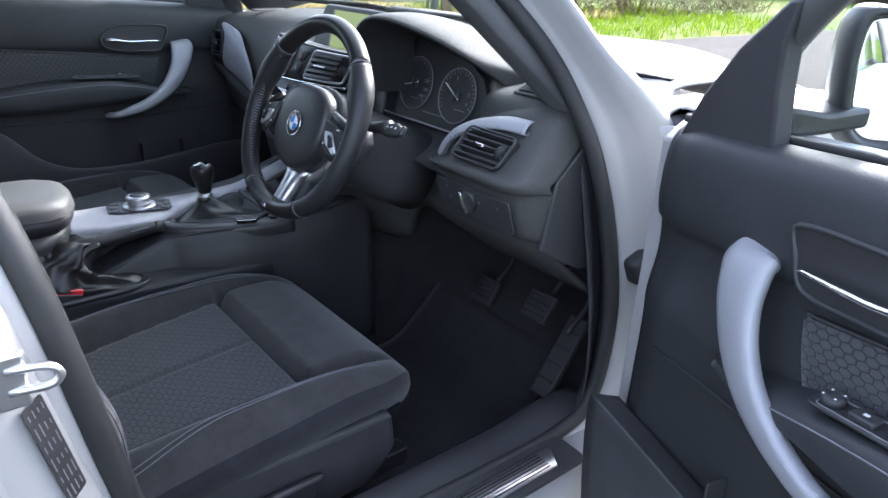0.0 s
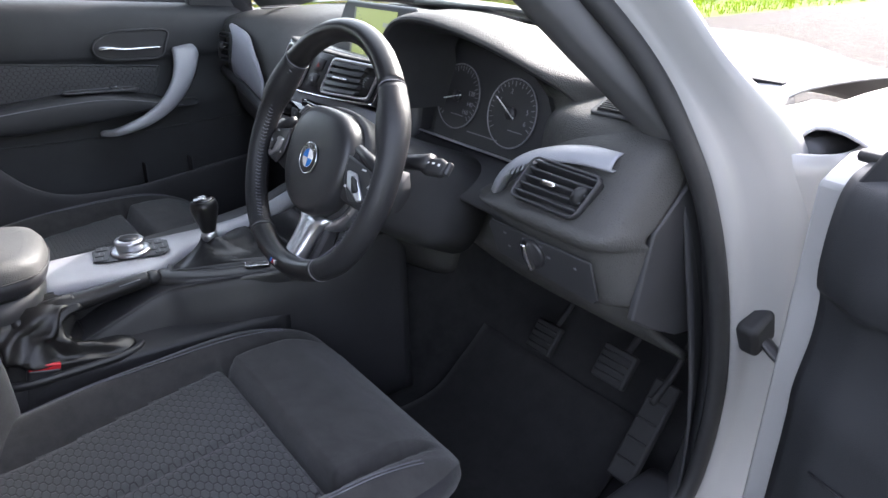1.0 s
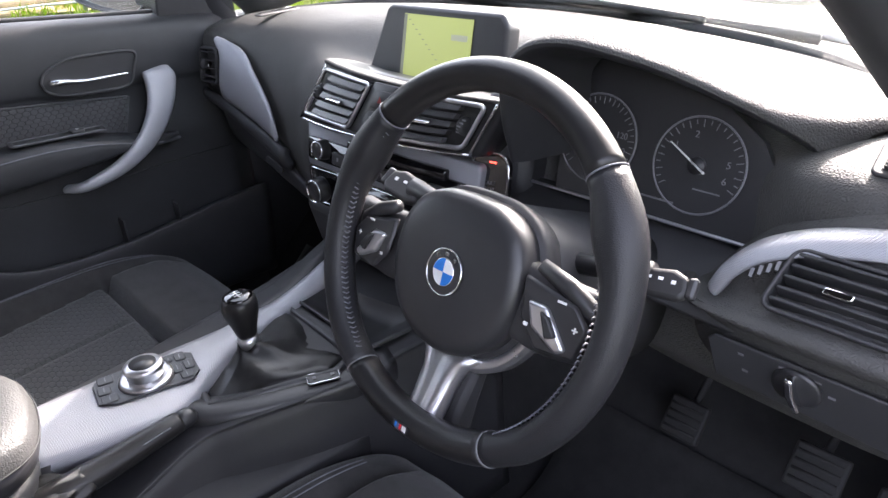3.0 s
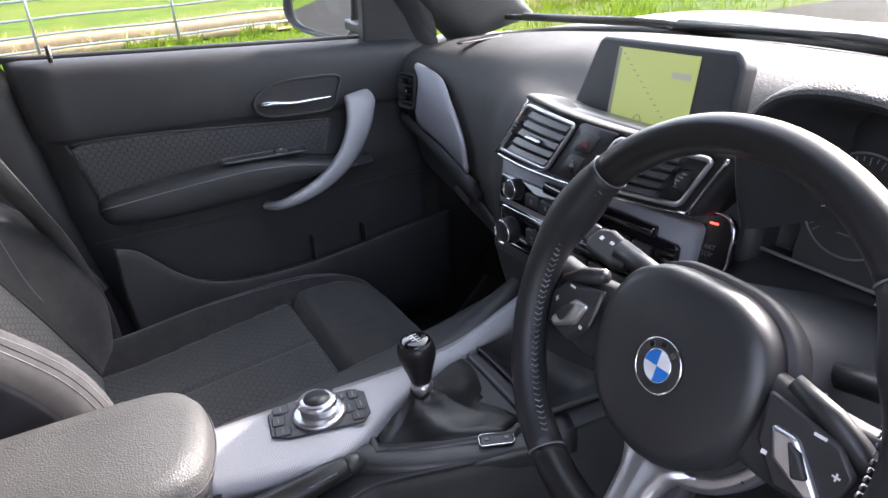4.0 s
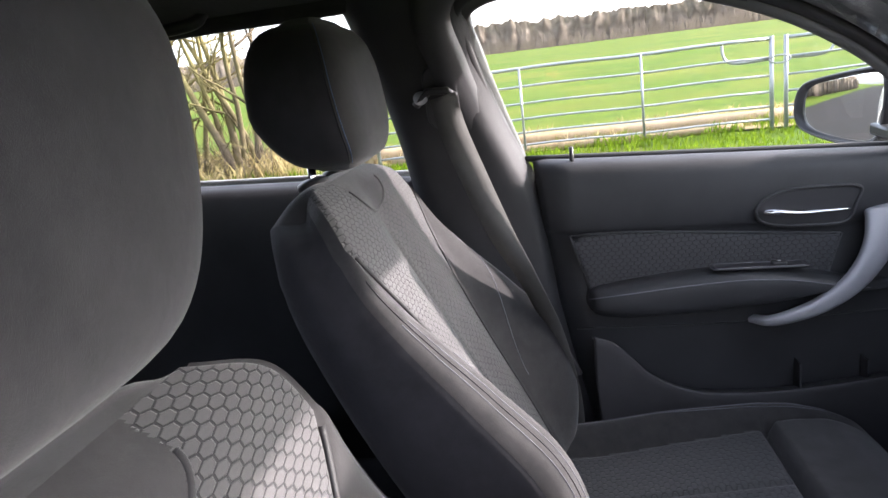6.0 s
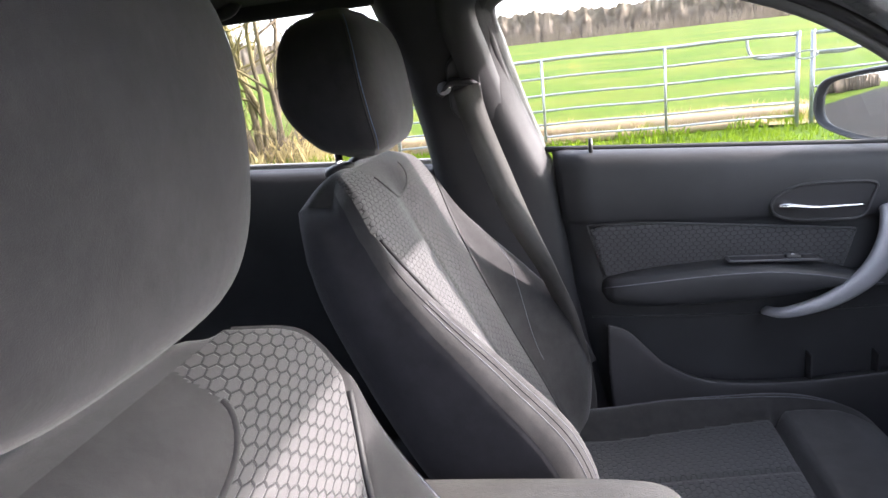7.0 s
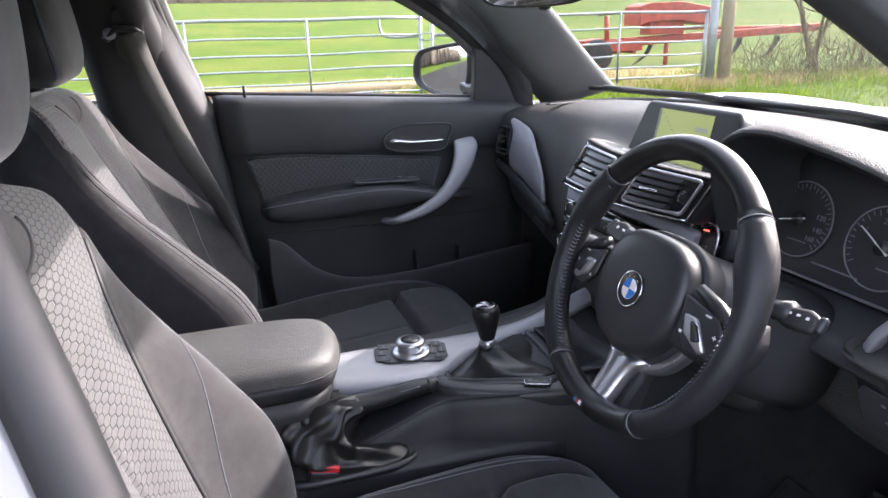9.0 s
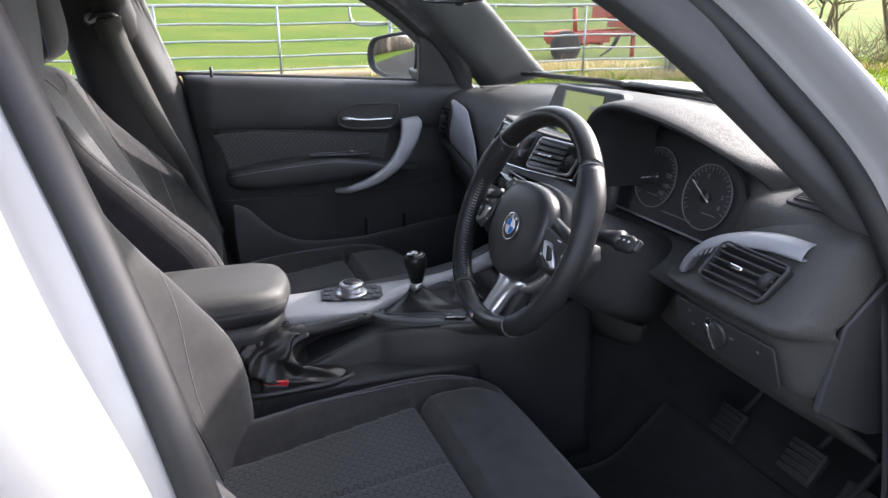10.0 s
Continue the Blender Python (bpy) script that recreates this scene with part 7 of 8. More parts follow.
kn = part("shift_knob", lathe([(0.0125, 0.010), (0.0150, 0.018), (0.0180, 0.034), (0.0225, 0.052), (0.0252, 0.066), (0.0255, 0.076), (0.0240, 0.086), (0.0205, 0.0925), (0.001, 0.0935)], LV, 36), LEATHER, lever, "black leather shift knob")
cap = part("shift_cap", lathe([(0.0200, 0.0915), (0.0205, 0.0935), (0.0160, 0.0958), (0.0005, 0.0968)], LV, 36), PIANO, kn, "glossy shift cap")
marks("shift_pattern", [(0, 0, 0.018, 0.0012), (-0.009, 0, 0.0012, 0.012), (-0.003, 0, 0.0012, 0.012), (0.003, 0, 0.0012, 0.012), (0.009, 0.003, 0.0012, 0.006)], LV @ Matrix.Translation((0, 0, 0.0966)), WHITEMARK, cap)

# cup holder well ahead of the lever
well = [(-0.085, 0.665), (0.115, 0.660), (0.128, 0.770), (-0.118, 0.775)]
part("cup_well", loft([ring_at(well, 1.05, 0.596), ring_at(well, 1.0, 0.600), ring_at(well, 0.95, 0.594), ring_at(well, 0.92, 0.55)], True), PLASTIC, console, "dark cup holder well", solid=0.002)

# armrest box and its padded lid
arm = thing("armrest", "padded black grained armrest lid between the seats", "armrest", (0.02, 0.1, 0.55))
lid_out = [(-0.085, -0.13), (-0.088, 0.10), (-0.085, 0.22), (-0.072, 0.268), (-0.035, 0.288), (0.02, 0.286), (0.075, 0.268), (0.098, 0.235), (0.104, 0.18), (0.104, 0.05), (0.102, -0.13)]
rings = []
for z, g in ((0.630, 0.93), (0.637, 0.972), (0.648, 0.992), (0.660, 1.0), (0.674, 0.988), (0.684, 0.955), (0.690, 0.86), (0.693, 0.6), (0.694, 0.3), (0.694, 0.02)):
    c = np.array((0.008, 0.08))
    q = spline([tuple(c + (np.array(p) - c) * g) for p in lid_out + lid_out[:1]], 61)[:-1]
    rings.append([(x, y, z) for x, y in q])
skin = loft(rings[3:], False)
top = [v for v in skin.verts if v.co.z > 0.6935 and (v.co.xy - Vector((0.008, 0.08))).length < 0.006]
skin.faces.new(sorted(top, key=lambda v: math.atan2(v.co.y - 0.08, v.co.x - 0.008)))
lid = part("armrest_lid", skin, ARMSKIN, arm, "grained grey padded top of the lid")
# the side's shade is painted in: a darker material than the top
part("lid_side", loft(rings[:4]), CONSOLE, lid, "padded side of the lid, darkened for its shade")
c = np.array((0.008, 0.08))
q = spline([tuple(c + (np.array(p) - c) * 1.003) for p in lid_out + lid_out[:1]], 91)[:-1]
part("lid_seam", tube([(x, y, 0.660) for x, y in q], 0.0012, 5, closed=True), RUBBER, lid)
part("armrest_box", loft([[(x * g + 0.008 * (1 - g), y * g + 0.08 * (1 - g), z) for x, y in spline(lid_out + lid_out[:1], 49)[:-1]] for z, g in ((0.52, 0.90), (0.60, 0.93), (0.628, 0.95))]), PLASTIC, arm, "black armrest box")

# handbrake with its creased leather gaiter
hb = thing("handbrake", "black leather handbrake lever with a creased gaiter", "handbrake", (0.09, 0.3, 0.52))
pth = spline([(0.078, 0.21, 0.585), (0.076, 0.27, 0.592), (0.069, 0.33, 0.592), (0.064, 0.385, 0.595), (0.061, 0.415, 0.596)], 30)
part("lever", tube(pth, [0.021 - 0.007 * (i / 29) for i in range(30)], 14, flat=0.85), LEATHER, hb, "stitched leather handbrake lever")
part("tip", tube(spline([(0.0615, 0.413, 0.596), (0.060, 0.428, 0.596), (0.059, 0.436, 0.596)], 6), [0.011, 0.012, 0.012, 0.011, 0.009, 0.005], 12), SATINBLACK, hb, "black release tip")
stitch("stitching", [Vector(p) + Vector((0.012, 0, 0.008)) for p in pth[4:26]], hb)
rows = []
for k, (z, yc, hy, xc, hx) in enumerate(((0.512, 0.275, 0.105, 0.085, 0.046), (0.521, 0.260, 0.090, 0.084, 0.046), (0.535, 0.240, 0.068, 0.082, 0.046), (0.552, 0.230, 0.058, 0.080, 0.043), (0.568, 0.228, 0.056, 0.078, 0.039), (0.583, 0.234, 0.058, 0.076, 0.033), (0.596, 0.244, 0.060, 0.074, 0.027), (0.606, 0.250, 0.050, 0.073, 0.016))):
    ring = []
    for i in range(60):
        a = 2 * math.pi * i / 60
        c, d = math.cos(a), math.sin(a)
        fold = (0.0065 * math.sin(6 * a + 1.3 * k) + 0.0045 * math.sin(11 * a - 1.7 * k)) * math.sin(math.pi * k / 7.5)
        ring.append((xc + (hx + fold) * math.copysign(abs(c) ** 0.7, c), yc + (hy + 1.3 * fold) * math.copysign(abs(d) ** 0.7, d), z + 0.005 * math.sin(4 * a + 2.1 * k) * (k > 0)))
    rows.append(ring)
g = np.array([spline([rows[k][i] for k in range(8)], 22) for i in range(60)]).transpose(1, 0, 2)
part("gaiter", loft([list(map(tuple, r)) for r in g], True), LEATHER, hb, "creased soft leather gaiter")
part("gaiter_frame", loft([[(0.085 + (0.049 + g2) * math.copysign(abs(math.cos(a)) ** 0.5, math.cos(a)), 0.275 + (0.108 + g2) * math.copysign(abs(math.sin(a)) ** 0.5, math.sin(a)), z) for a in np.linspace(0, 2 * math.pi, 49)[:-1]] for z, g2 in ((0.503, 0.004), (0.512, 0.003), (0.515, -0.002), (0.512, -0.008))], True), SATINBLACK, hb, "black gaiter frame")

# belt buckles beside the seats
for x, y, z, turn, name in ((0.122, 0.232, 0.516, 12, "red-topped black seat belt buckle beside the console"), (-0.16, 0.225, 0.50, -12, "red-topped black seat belt buckle beside the console")):
    bk = thing("belt_buckle", name, "belt buckle", (x, y, z - 0.2), "belt buckles")
    m = Matrix.Translation((x, y, z)) @ Matrix.Rotation(radians(-14), 4, "X")
    part("buckle_body", plate(round_rect(0.022, 0.046, 0.005), 0.075, m @ Matrix.Translation((0, 0, -0.065))), SATINBLACK, bk, "black buckle body", bevel=0.003)
    part("release_button", plate(round_rect(0.020, 0.044, 0.003), 0.012, m @ Matrix.Translation((0, 0, 0.006))), RED, bk, "red release button", bevel=0.002)
    part("stem", box((0.012, 0.03, 0.22), (x, y + 0.0, z - 0.15)), SATINBLACK, bk, bevel=0.002)
# ---- doors ----
def belt(y):
    """Height of the window sill along the door."""
    return 0.998 - 0.062 * (y - 0.16)


REAR_EDGE = curve_of([(0.33, 0.262), (0.47, 0.222), (0.63, 0.188), (0.8, 0.168), (0.9, 0.158), (1.0, 0.148)])


def build_door(tf, label, open_door):
    door = thing("door_1" if not open_door else "door_2", label, "car door", tf @ Vector((-0.78, 0.6, 0.34)), "front doors", "structure")

    def dp(name, bm, *args, **kw):
        bm.transform(tf)
        return part(name, bm, *args, **kw)

    # moulded card
    prof = [(0.33, -0.70), (0.45, -0.70), (0.60, -0.702), (0.68, -0.702), (0.72, -0.70), (0.78, -0.708), (0.835, -0.706), (0.852, -0.698), (0.875, -0.694), (0.90, -0.693), (0.93, -0.694), (0.958, -0.699), (0.975, -0.712), (0.982, -0.735), (0.978, -0.755)]
    rows = []
    for u in np.linspace(0, 1, 30):
        row = []
        for z, x in prof:
            y0, y1 = REAR_EDGE(z), 0.955
            y = y0 + (y1 - y0) * u
            zz = z + (belt(y) - 0.982) * ease(0.70, 0.95, z)
            edge = 0.03 * (1 - ease(0.0, 0.06, u)) + 0.02 * ease(0.93, 1.0, u)
            row.append((x - edge, y, zz))
        rows.append(row)
    card = dp("door_card", grid(smooth_grid(rows, 60, 70)), DOORSKIN, door, "black grained door card", solid=0.006)
    # honeycomb cloth panel
    a = spline([(0.210, 0.850), (0.32, 0.848), (0.45, 0.836), (0.58, 0.824), (0.700, 0.812)], 40)
    b = spline([(0.245, 0.716), (0.33, 0.735), (0.45, 0.75), (0.58, 0.745), (0.672, 0.72)], 40)
    bm = bmesh.new()
    lay = bm.loops.layers.uv.new("UVMap")
    g = []
    for i in range(40):
        row = []
        for j in range(12):
            u = j / 11
            y, z = a[i] * (1 - u) + b[i] * u
            inset = 0.020 * (1 - ease(0, 0.10, i / 39)) * (1 - ease(0.0, 0.25, u)) * 0.6
            row.append((-0.7005 + 0.004 * math.sin(3.14 * u) - 0.004 * (1 - ease(0, 0.12, u)), y, z - inset))
        g.append(row)
    add_grid(bm, g)
    for f in bm.faces:
        for lp in f.loops:
            lp[lay].uv = (lp.vert.co.y, lp.vert.co.z)
    dp("cloth_panel", bm, HEXDARK, card, "dark honeycomb cloth panel", solid=0.004)
    edge = [(-0.699, y, z) for y, z in a] + [(-0.699, y, z) for y, z in b[::-1]]
    dp("panel_edge", tube(edge, 0.0025, 6, closed=True), SATINBLACK, card)
    # armrest
    rings = []
    for y, zt, zb, px in ((0.232, 0.728, 0.712, -0.695), (0.240, 0.741, 0.702, -0.668), (0.26, 0.748, 0.694, -0.652), (0.32, 0.757, 0.690, -0.640), (0.42, 0.766, 0.692, -0.634), (0.52, 0.769, 0.698, -0.632), (0.60, 0.760, 0.705, -0.634), (0.66, 0.746, 0.712, -0.640), (0.72, 0.730, 0.712, -0.652), (0.78, 0.722, 0.712, -0.675)):
        rings.append(spline([(-0.712, y, zt - 0.002), (-0.69, y, zt), (-0.665 if px > -0.66 else px - 0.006, y, zt - 0.001), (px - 0.004, y, zt - 0.010), (px, y, (zt + zb) / 2 - 0.008), (px - 0.008, y, zb + 0.006), (-0.67 if px > -0.66 else px - 0.012, y, zb), (-0.712, y, zb + 0.004)], 30))
    g = np.array(rings)
    g = np.stack([spline(g[:, j], 50) for j in range(30)], axis=1)
    arm_ob = dp("door_armrest", loft([list(map(tuple, r)) for r in g]), DOORSKIN, door, "padded black armrest")
    dp("armrest_seam", tube([Vector(r[13]) + Vector((0.001, 0, 0)) for r in g[3:46]], 0.0011, 5), THREAD, arm_ob)
    m = tf @ (basis((-0.662, 0.555, 0.7675), (0, 1, -0.09), (-1, 0, 0.05)) if open_door else basis((-0.665, 0.545, 0.7705), (0, 1, -0.03), (-1, 0, 0.05)))
    pan = part("switch_panel", plate(round_rect(0.17, 0.034, 0.008), 0.0035, m), SATINBLACK, arm_ob, "black window switch panel", bevel=0.0012)
    part("panel_line", tube([m @ Vector((x, y, 0.0035)) for x, y in round_rect(0.155, 0.026, 0.006)], 0.0008, 5, closed=True), DIMMARK, pan)
    for x in ((-0.045, -0.005, 0.035) if open_door else (0.035,)):
        sw = part("window_switch", plate(round_rect(0.026, 0.018, 0.004, 3, x, 0.0), 0.007, m @ Matrix.Translation((0, 0, 0.002))), PLASTIC, pan, "black window switch", bevel=0.002)
        marks("sign", [(x, 0.0, 0.005, 0.004)], m @ Matrix.Translation((0, 0, 0.0091)), WHITEMARK, sw)
    if open_door:
        part("mirror_dial", lathe([(0.011, 0.0), (0.011, 0.007), (0.008, 0.009), (0.0005, 0.009)], m @ Matrix.Translation((0.068, 0, 0.003)), 24), PLASTIC, pan, "mirror adjuster dial")
        marks("dial_marks", [(0.068 + 0.009 * c, 0.009 * s, 0.002, 0.002) for c, s in ((0.7, 0.7), (-0.7, 0.7), (0.7, -0.7), (-0.7, -0.7))], m @ Matrix.Translation((0, 0, 0.0122)), WHITEMARK, pan)
    # curved silver pull
    path = spline([(-0.702, 0.766, 0.851), (-0.686, 0.766, 0.846), (-0.676, 0.762, 0.832), (-0.664, 0.751, 0.802), (-0.652, 0.728, 0.764), (-0.643, 0.692, 0.727), (-0.638, 0.642, 0.697), (-0.636, 0.590, 0.680), (-0.648, 0.556, 0.670), (-0.676, 0.535, 0.666)], 60)
    wide = curve_of([(0, 0.026), (0.12, 0.034), (0.25, 0.031), (0.4, 0.0245), (0.55, 0.0185), (0.7, 0.0135), (0.88, 0.009), (1.0, 0.006)])
    rings = []
    for i, p in enumerate(path):
        d = (Vector(path[min(i + 1, 59)]) - Vector(path[max(i - 1, 0)])).normalized()
        side = d.cross(Vector((1, 0, 0))).normalized()
        out = side.cross(d).normalized()
        if out.x < 0:
            out = -out
        w = wide(i / 59)
        rings.append([Vector(p) + side * (w * math.copysign(abs(math.cos(t)) ** 0.6, math.cos(t))) + out * (0.011 * math.copysign(abs(math.sin(t)) ** 0.7, math.sin(t))) for t in np.linspace(0, 2 * math.pi, 25)[:-1]])
    dp("pull_handle", loft(rings), SILVER, door, "curved satin silver pull handle")
    # release lever in its bowl
    tear = spline([(0.548, 0.868), (0.56, 0.885), (0.60, 0.902), (0.66, 0.904), (0.727, 0.898), (0.722, 0.868), (0.705, 0.836), (0.65, 0.834), (0.585, 0.838), (0.555, 0.850), (0.548, 0.868)], 61)[:-1]
    bm = plate([(y, z) for y, z in tear], 0.004, basis((-0.6965, 0, 0), (0, 1, 0), (0, 0, 1)))
    bowl = dp("release_bowl", bm, SATINBLACK, card, "black bowl behind the release lever", smooth=False)
    dp("bowl_rim", tube([(-0.6915, y, z) for y, z in tear], 0.003, 8, closed=True), PLASTIC, bowl)
    lev = spline([(-0.689, 0.562, 0.866), (-0.680, 0.585, 0.866), (-0.676, 0.62, 0.862), (-0.675, 0.66, 0.862), (-0.677, 0.704, 0.862)], 24)
    dp("release_lever", tube(lev, [0.007, 0.008, 0.009, 0.009, 0.009, 0.008, 0.0075, 0.007, 0.0065, 0.006, 0.006, 0.0055, 0.0055, 0.005, 0.005, 0.005, 0.005, 0.0048, 0.0046, 0.0044, 0.0042, 0.004, 0.0036, 0.003], 12, flat=0.7), CHROME, bowl, "chrome release lever")
    # pocket
    top = spline([(0.238, 0.655), (0.275, 0.640), (0.310, 0.605), (0.345, 0.570), (0.40, 0.540), (0.47, 0.526), (0.589, 0.525), (0.70, 0.535), (0.82, 0.550), (0.95, 0.562)], 50)
    rows = []
    for i, (y, z) in enumerate(top):
        low = 0.335
        yb = max(y, REAR_EDGE(low) + 0.01) if i > 5 else y + 0.02
        rows.append([(-0.700, y, z - 0.015), (-0.672, y, z - 0.006), (-0.655, y, z), (-0.648, y, z - 0.006), (-0.650, y, z * 0.6 + low * 0.4), (-0.668, yb, low), (-0.70, yb, low - 0.005)])
    dp("door_pocket", grid([spline(r, 20) for r in rows]), PLASTIC, door, "black moulded door pocket", solid=0.003)
    for y in (0.62, 0.74):
        dp("pocket_rib", box((0.03, 0.004, 0.14), (-0.684, y, 0.50)), PLASTIC, card, bevel=0.001)
    dp("pocket_line", tube([(-0.700, y, 0.655 + 0.004 * math.sin(y * 9)) for y in np.linspace(0.21, 0.9, 20)], 0.0018, 5), SATINBLACK, card)
    # shell, outside
    rows = []
    for y in np.linspace(0.172, 1.0, 14):
        bt = belt(y)
        k = 0.03 * ease(0.85, 1.0, y)
        rows.append([(-0.742, y, 0.335), (-0.80, y, 0.325), (-0.875 + k * 0.3, y, 0.34), (-0.900 + k * 0.3, y, 0.55), (-0.898 + k * 0.3, y, 0.75), (-0.885 + k * 0.5, y, 0.86), (-0.845 + k * 0.5, y, bt - 0.02), (-0.815, y, bt), (-0.775, y, bt - 0.004), (-0.742, y, bt - 0.03)])
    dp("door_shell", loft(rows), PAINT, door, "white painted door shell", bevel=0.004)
    dp("sill_strip", tube([(-0.752, y, belt(y) + 0.001) for y in np.linspace(0.13, 0.97, 16)], 0.006, 8), RUBBER, door, "black rubber window strip")
    # window frame and glass
    fr = [(q, o) for q, o in ring_frames(OPENING_LEFT, 120) if q.z > 0.955 - 0.02]
    i0 = max(range(len(fr)), key=lambda i: (fr[i][0] - fr[i - 1][0]).length)
    fr = fr[i0:] + fr[:i0]
    sec = [(-0.034, 0.012), (-0.030, 0.002), (-0.012, -0.002), (0.004, 0.004), (0.008, 0.018), (-0.006, 0.03), (-0.030, 0.026)]
    rows = [[(2 * MID - (q.x + dx), q.y + o.y * out, q.z + o.z * out) for out, dx in sec] for q, o in fr]
    dp("window_frame", grid(rows, close_v=True), FRAMEGREY, door, "dark grey window frame")
    rows = []
    for z in np.linspace(0.95, 1.32, 10):
        q = (z - 0.95) / 0.37
        x = -0.785 + 0.165 * q ** 1.1
        yf = curve_of([(0.94, 0.90), (1.07, 0.835), (1.165, 0.71), (1.25, 0.54), (1.325, 0.30)])(z)
        yr = curve_of([(0.94, 0.135), (1.0, 0.12), (1.1, 0.085), (1.2, 0.06), (1.325, 0.05)])(z)
        rows.append([(x, yr + (yf - yr) * u, z) for u in np.linspace(0, 1, 10)])
    gl = dp("window_glass", grid(rows), GLASS, door, "clear door glass", solid=0.003)
    gl.visible_shadow = False
    # corner panel and mirror
    tri = [(y, z / 0.9874) for y, z in ((0.802, 0.945), (0.803, 1.02), (0.80, 1.07), (0.785, 1.108), (0.80, 1.108), (0.86, 1.055), (0.91, 0.995), (0.955, 0.925), (0.94, 0.915))]
    dp("corner_panel", plate(tri, 0.028, basis((-0.745 - 0.153, 0, 0), (0, 1, 0), (0.16, 0, 1))), PLASTIC, door, "black corner panel behind the mirror", bevel=0.004)
    GL = basis((-0.957, 0.800, 1.014), (0.877, 0.48, 0), (0.0, 0.0, 1))
    outl = spline([(-0.098, 0.040), (-0.075, 0.056), (-0.02, 0.067), (0.05, 0.076), (0.090, 0.078), (0.104, 0.066), (0.106, 0.02), (0.098, -0.04), (0.086, -0.066), (0.06, -0.076), (0.0, -0.070), (-0.06, -0.056), (-0.094, -0.040), (-0.108, -0.014), (-0.106, 0.018), (-0.098, 0.040)], 65)[:-1]
    rings = [[GL @ Vector((x * g, y * g, z)) for x, y in outl] for z, g in ((-0.004, 0.90), (0.008, 0.94), (0.014, 0.99), (0.008, 1.05), (-0.02, 1.08), (-0.07, 0.93), (-0.10, 0.65), (-0.115, 0.25))]
    mh = dp("mirror_housing", loft(rings), SATINBLACK, door, "black door mirror housing")
    dp("mirror_glass", loft([[GL @ Vector((x * g, y * g, 0.003 - (x * x + y * y) * g * g / 2.4)) for x, y in outl] for g in (0.91, 0.88, 0.8, 0.65, 0.5, 0.35, 0.2, 0.08, 0.01)]), MIRROR, mh, "slightly bulging mirror glass")
    dp("mirror_foot", loft([[(-0.77, 0.83, 0.955), (-0.77, 0.90, 0.95), (-0.77, 0.90, 0.985), (-0.77, 0.83, 0.99)], [(-0.83, 0.83, 0.955), (-0.83, 0.90, 0.95), (-0.83, 0.90, 0.98), (-0.83, 0.83, 0.98)], [(-0.90, 0.83, 0.96), (-0.90, 0.89, 0.96), (-0.90, 0.89, 0.985), (-0.90, 0.83, 0.985)]]), SATINBLACK, mh, bevel=0.006)
    # lock pin
    pin = dp("lock_pin", tube([(-0.722, 0.225, belt(0.225) - 0.012), (-0.722, 0.225, belt(0.225) + 0.024)], [0.0045, 0.004], 10), SATINBLACK, door, "black lock pin")
    dp("pin_collar", lathe([(0.012, -0.004), (0.011, 0.003), (0.006, 0.005)], Matrix.Translation((-0.722, 0.225, belt(0.225) - 0.010)), 20), SATINBLACK, pin)
    if open_door:
        for z in (0.43, 0.74):
            dp("hinge", box((0.05, 0.06, 0.07), (-0.84, 1.015, z)), PAINT, door, "white painted hinge", bevel=0.006)
    return door


build_door(Matrix(), "closed passenger door with black card and silver pull", False)
HINGE = Vector((0.917, 1.045, 0))
FLIP = Matrix.Translation((2 * MID, 0, 0)) @ Matrix.Diagonal((-1, 1, 1, 1))
build_door(Matrix.Translation(HINGE) @ Matrix.Rotation(radians(74), 4, "Z") @ Matrix.Translation(-HINGE) @ FLIP, "wide open driver door with black card and silver pull", True)
# ---- rear bench ----
def build_rear_bench():
    bench = thing("rear_bench", "black cloth rear bench with three headrests", "rear seat", (MID, -0.7, 0.3))
    rows = []
    for y, z in ((-0.30, 0.40), (-0.31, 0.47), (-0.36, 0.50), (-0.5, 0.49), (-0.65, 0.47), (-0.78, 0.45)):
        rows.append([(MID + 0.66 * u, y, z + 0.02 * bump_at(abs(u), 0.9, 0.2) - 0.006 * bump_at(u, 0, 0.05)) for u in np.linspace(-1, 1, 15)])
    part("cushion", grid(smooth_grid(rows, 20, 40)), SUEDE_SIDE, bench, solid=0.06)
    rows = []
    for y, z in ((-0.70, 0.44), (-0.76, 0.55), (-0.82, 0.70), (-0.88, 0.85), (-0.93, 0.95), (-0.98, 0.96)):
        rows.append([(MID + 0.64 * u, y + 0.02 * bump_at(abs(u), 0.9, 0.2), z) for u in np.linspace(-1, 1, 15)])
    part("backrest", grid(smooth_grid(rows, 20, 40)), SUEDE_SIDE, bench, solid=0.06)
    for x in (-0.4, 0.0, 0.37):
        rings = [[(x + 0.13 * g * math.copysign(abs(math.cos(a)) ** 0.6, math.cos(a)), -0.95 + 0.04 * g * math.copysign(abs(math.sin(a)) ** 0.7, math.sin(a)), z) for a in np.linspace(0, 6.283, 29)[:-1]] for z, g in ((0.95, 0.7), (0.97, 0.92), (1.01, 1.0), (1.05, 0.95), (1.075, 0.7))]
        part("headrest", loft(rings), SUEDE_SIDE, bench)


build_rear_bench()


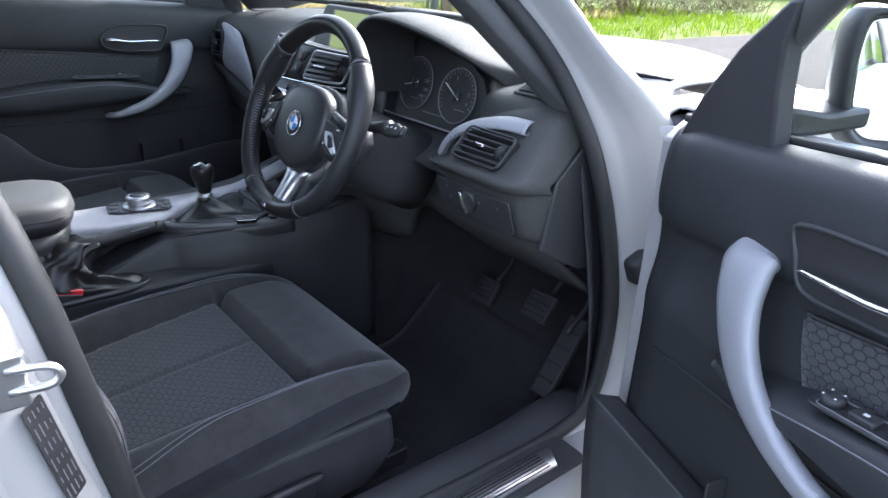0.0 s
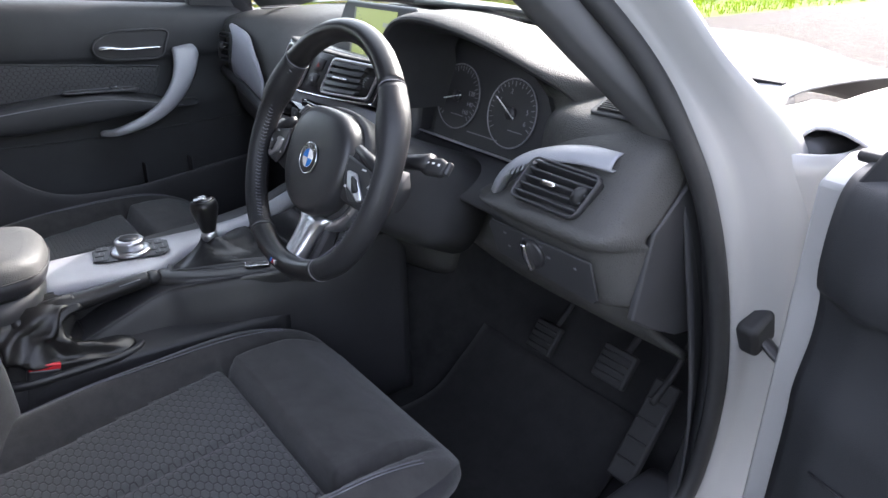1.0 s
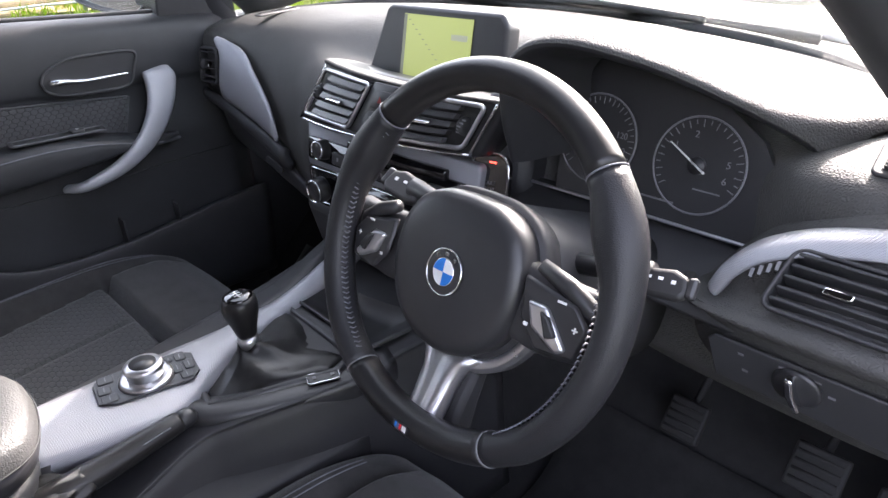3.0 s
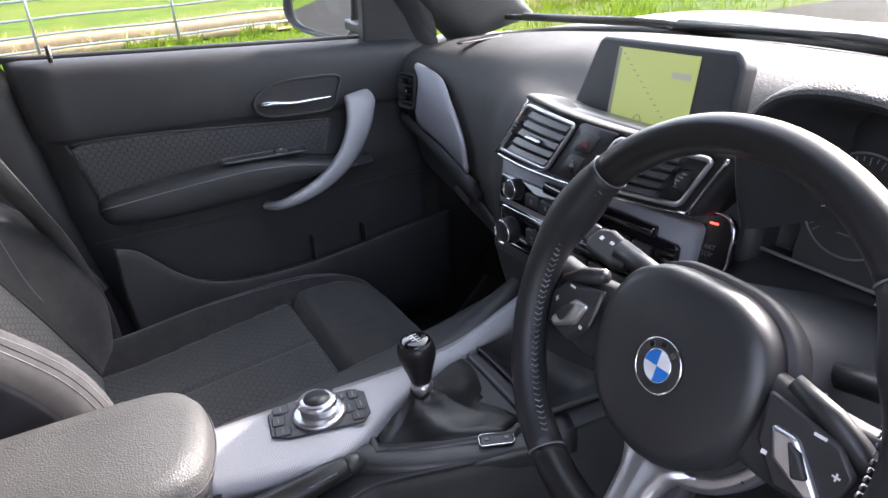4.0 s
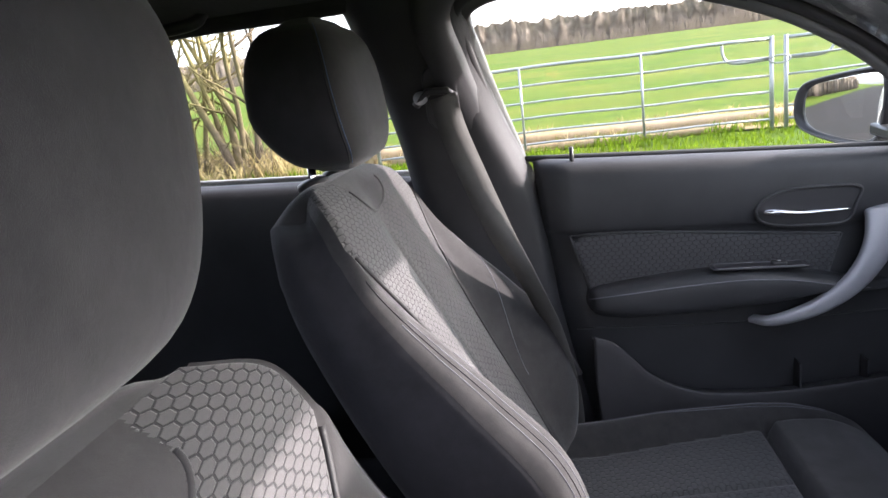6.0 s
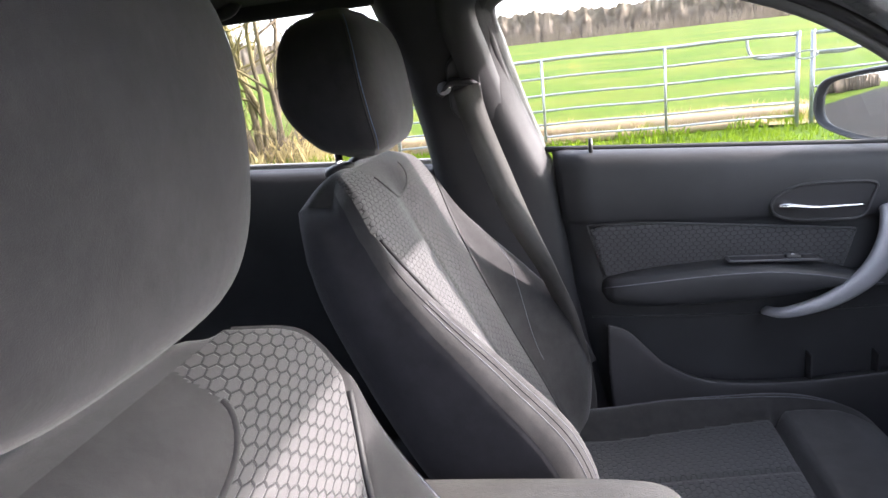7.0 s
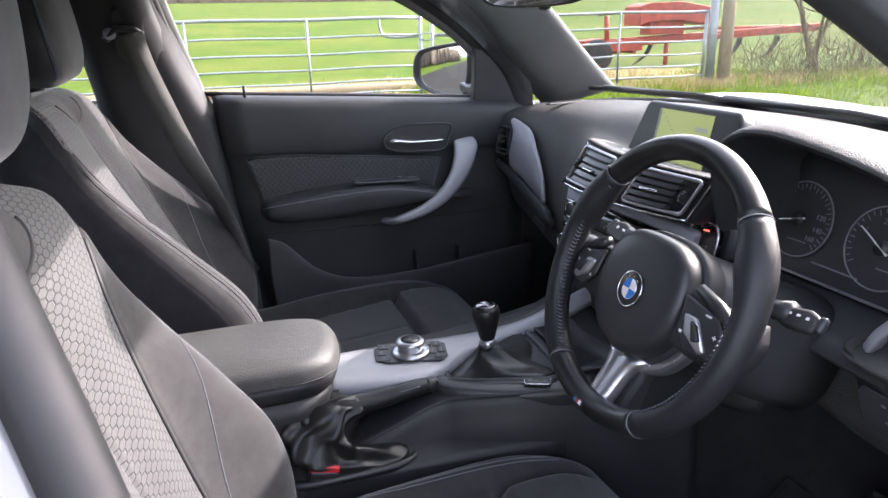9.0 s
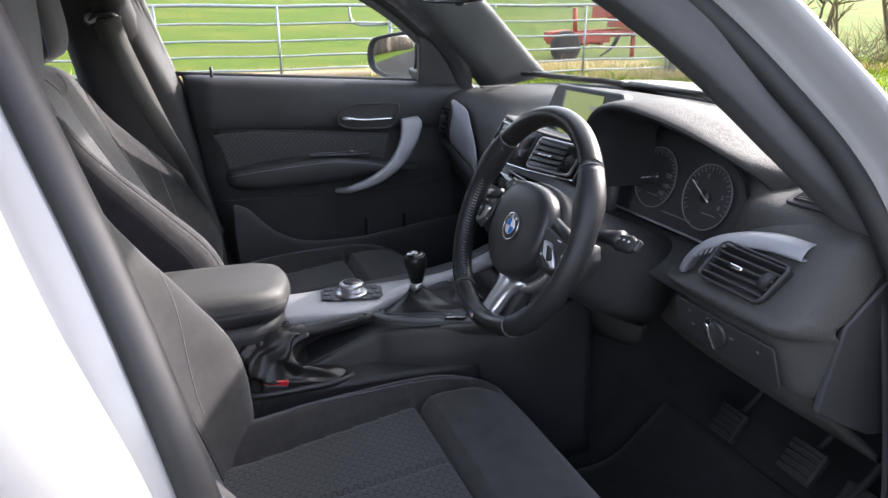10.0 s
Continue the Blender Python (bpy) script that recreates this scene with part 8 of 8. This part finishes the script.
# ---- front seat belts ----
def build_belt(s, label):
    b = thing("seat_belt", label, "seat belt", (MID + s * 0.64, 0.0, 0.45), "seat belts")

    def px(x):
        return MID + s * (x + (0.035 if s > 0 else 0.0))

    m = basis((px(0.628), 0.0, 1.14), (0, 1, 0), (-s * 0.28, 0, 1))
    part("height_adjuster", plate(round_rect(0.062, 0.12, 0.026), 0.012, m @ Matrix.Translation((0, 0, -0.006))), PLASTIC, b, "black belt height adjuster", bevel=0.004)
    guide = part("belt_guide", tube([(px(0.612), -0.045, 1.130), (px(0.606), -0.02, 1.152), (px(0.604), 0.012, 1.150), (px(0.606), 0.028, 1.138)], 0.012, 10, flat=0.6), SATINBLACK, b, "black belt guide loop")
    part("bolt", disc(0.012, 0.014, Matrix.Translation((px(0.606), -0.035, 1.142)) @ Matrix.Rotation(radians(90), 4, "Y"), 20), SATIN, guide, "steel anchor bolt")
    line = spline([(px(0.592), 0.006, 1.142), (px(0.584), 0.020, 1.08), (px(0.582), 0.046, 1.00), (px(0.588), 0.084, 0.89), (px(0.600), 0.128, 0.79), (px(0.622), 0.165, 0.68), (px(0.650), 0.19, 0.53), (px(0.66), 0.19, 0.40)], 40)
    rows = []
    for i, p in enumerate(line):
        t = i / 39
        a = radians(-6 + 48 * ease(0.30, 0.62, t))
        w = Vector((-s * math.sin(a), math.cos(a), 0.22 * math.cos(a))).normalized() * 0.024
        rows.append([Vector(p) - w, Vector(p), Vector(p) + w])
    part("webbing", grid(rows), BELT, b, "black woven belt webbing", solid=0.0014)
    if s > 0:
        for ob in b.children:
            ob.data.transform(Matrix.Translation((0, -0.10, 0)))
    part("tongue", box((0.008, 0.05, 0.06), (px(0.64), 0.178 if s < 0 else 0.078, 0.60), Matrix.Rotation(radians(25), 3, "X")), SATINBLACK, b, "belt tongue", bevel=0.003)


build_belt(-1, "black seat belt hanging from the passenger's centre pillar")
build_belt(1, "black seat belt hanging from the driver's centre pillar")


# ---- rear-view mirror ----
rv = thing("rear_view_mirror", "black rear-view mirror hanging at the windscreen", "mirror", (MID, 0.66, 1.29))
RV = Matrix.Translation((0.005, 0.615, 1.212)) @ Matrix.Rotation(radians(17), 4, "Z") @ Matrix.Rotation(radians(97), 4, "X")
outl = spline([(-0.120, 0.020), (-0.08, 0.034), (0.0, 0.038), (0.08, 0.034), (0.120, 0.020), (0.124, -0.01), (0.105, -0.034), (0.05, -0.042), (-0.05, -0.042), (-0.105, -0.034), (-0.124, -0.01), (-0.120, 0.020)], 57)[:-1]
sh = part("mirror_shell", loft([[RV @ Vector((x * g, y * g, z)) for x, y in outl] for z, g in ((0.004, 0.94), (0.006, 0.98), (0.0, 1.0), (-0.02, 0.96), (-0.036, 0.7), (-0.042, 0.25))]), SATINBLACK, rv, "black mirror shell")
part("mirror_glass", plate([(x * 0.93, y * 0.93) for x, y in outl], 0.001, RV @ Matrix.Translation((0, 0, 0.004))), MIRROR, sh, "mirror glass", smooth=False)
part("dimmer_button", lathe([(0.010, -0.004), (0.010, 0.003), (0.001, 0.006)], RV @ Matrix.Translation((0.02, -0.043, -0.006)) @ Matrix.Rotation(radians(90), 4, "X"), 16), SATINBLACK, sh, "small button under the mirror")
part("stalk", tube(spline([(0.0, 0.64, 1.222), (MID, 0.66, 1.25), (MID, 0.665, 1.29)], 8), 0.012, 10), SATINBLACK, rv, "black mirror stalk")
part("foot", box((0.06, 0.05, 0.03), (MID, 0.655, 1.292), Matrix.Rotation(radians(-25), 3, "X")), SATINBLACK, rv, bevel=0.008)

# ---- foot space ----
for x, w, y, z, kind in ((0.688, 0.045, 0.955, 0.472, "accelerator pedal with a ribbed black pad"), (0.60, 0.065, 0.980, 0.486, "brake pedal with a ribbed black pad"), (0.405, 0.06, 1.02, 0.43, "clutch pedal with a ribbed black pad")):
    ped = thing("pedal", kind, "pedal", (x, y + 0.1, z + 0.1), "pedals")
    tilt = Matrix.Rotation(radians(-35), 3, "X")
    tall = 0.17 if "accel" in kind else 0.06
    part("pedal_pad", box((w, 0.016, tall), (x, y, z - (0.05 if tall > 0.1 else 0)), tilt), PEDAL, ped, "ribbed rubber pad", bevel=0.004)
    for k in range(4):
        part("rib", box((w - 0.012, 0.004, 0.004), Vector((x, y, z - (0.05 if tall > 0.1 else 0))) + tilt @ Vector((0, -0.0095, (k - 1.5) * tall * 0.2)), tilt), PEDAL, ped)
    part("pedal_arm", tube(spline([(x, y + 0.008, z), (x, y + 0.07, z + 0.05), (x, y + 0.13, z + 0.16), (x, y + 0.16, z + 0.30)], 12), 0.006, 8), PEDAL, ped, "steel pedal arm")
for x, lab in ((0.43, "black carpet floor mat in the driver's foot space"), (-0.44, "black carpet floor mat in the passenger's foot space")):
    rows = []
    for y, z in ((0.50, 0.252), (0.70, 0.254), (0.88, 0.256), (0.97, 0.315), (1.03, 0.372)):
        rows.append([(x + 0.21 * u, y, z + 0.003 * noise.noise((u * 3, y * 9, x))) for u in np.linspace(-1, 1, 9)])
    tagged(part("floor_mat", grid(smooth_grid(rows, 24, 20)), CARPET, None, solid=0.007, offset=1.0), lab, "floor mat", "floor mats")

# ---- door check strap and hinge bolts on the hinge pillar ----
strap = thing("door_check", "black door check strap on the white hinge pillar", "door check", (0.86, 1.0, 0.57))
part("bracket", box((0.03, 0.05, 0.05), (0.815, 0.972, 0.660), Matrix.Rotation(radians(25), 3, "X")), RUBBER, strap, bevel=0.008)
part("strap", tube(spline([(0.818, 0.975, 0.655), (0.850, 0.975, 0.635), (0.885, 0.975, 0.620)], 10), 0.012, 8, flat=0.5), SATINBLACK, strap, "black steel strap")
part("boot", tube(spline([(0.868, 0.976, 0.630), (0.876, 0.975, 0.595), (0.874, 0.980, 0.560)], 8), 0.012, 8), RUBBER, strap, "rubber boot")
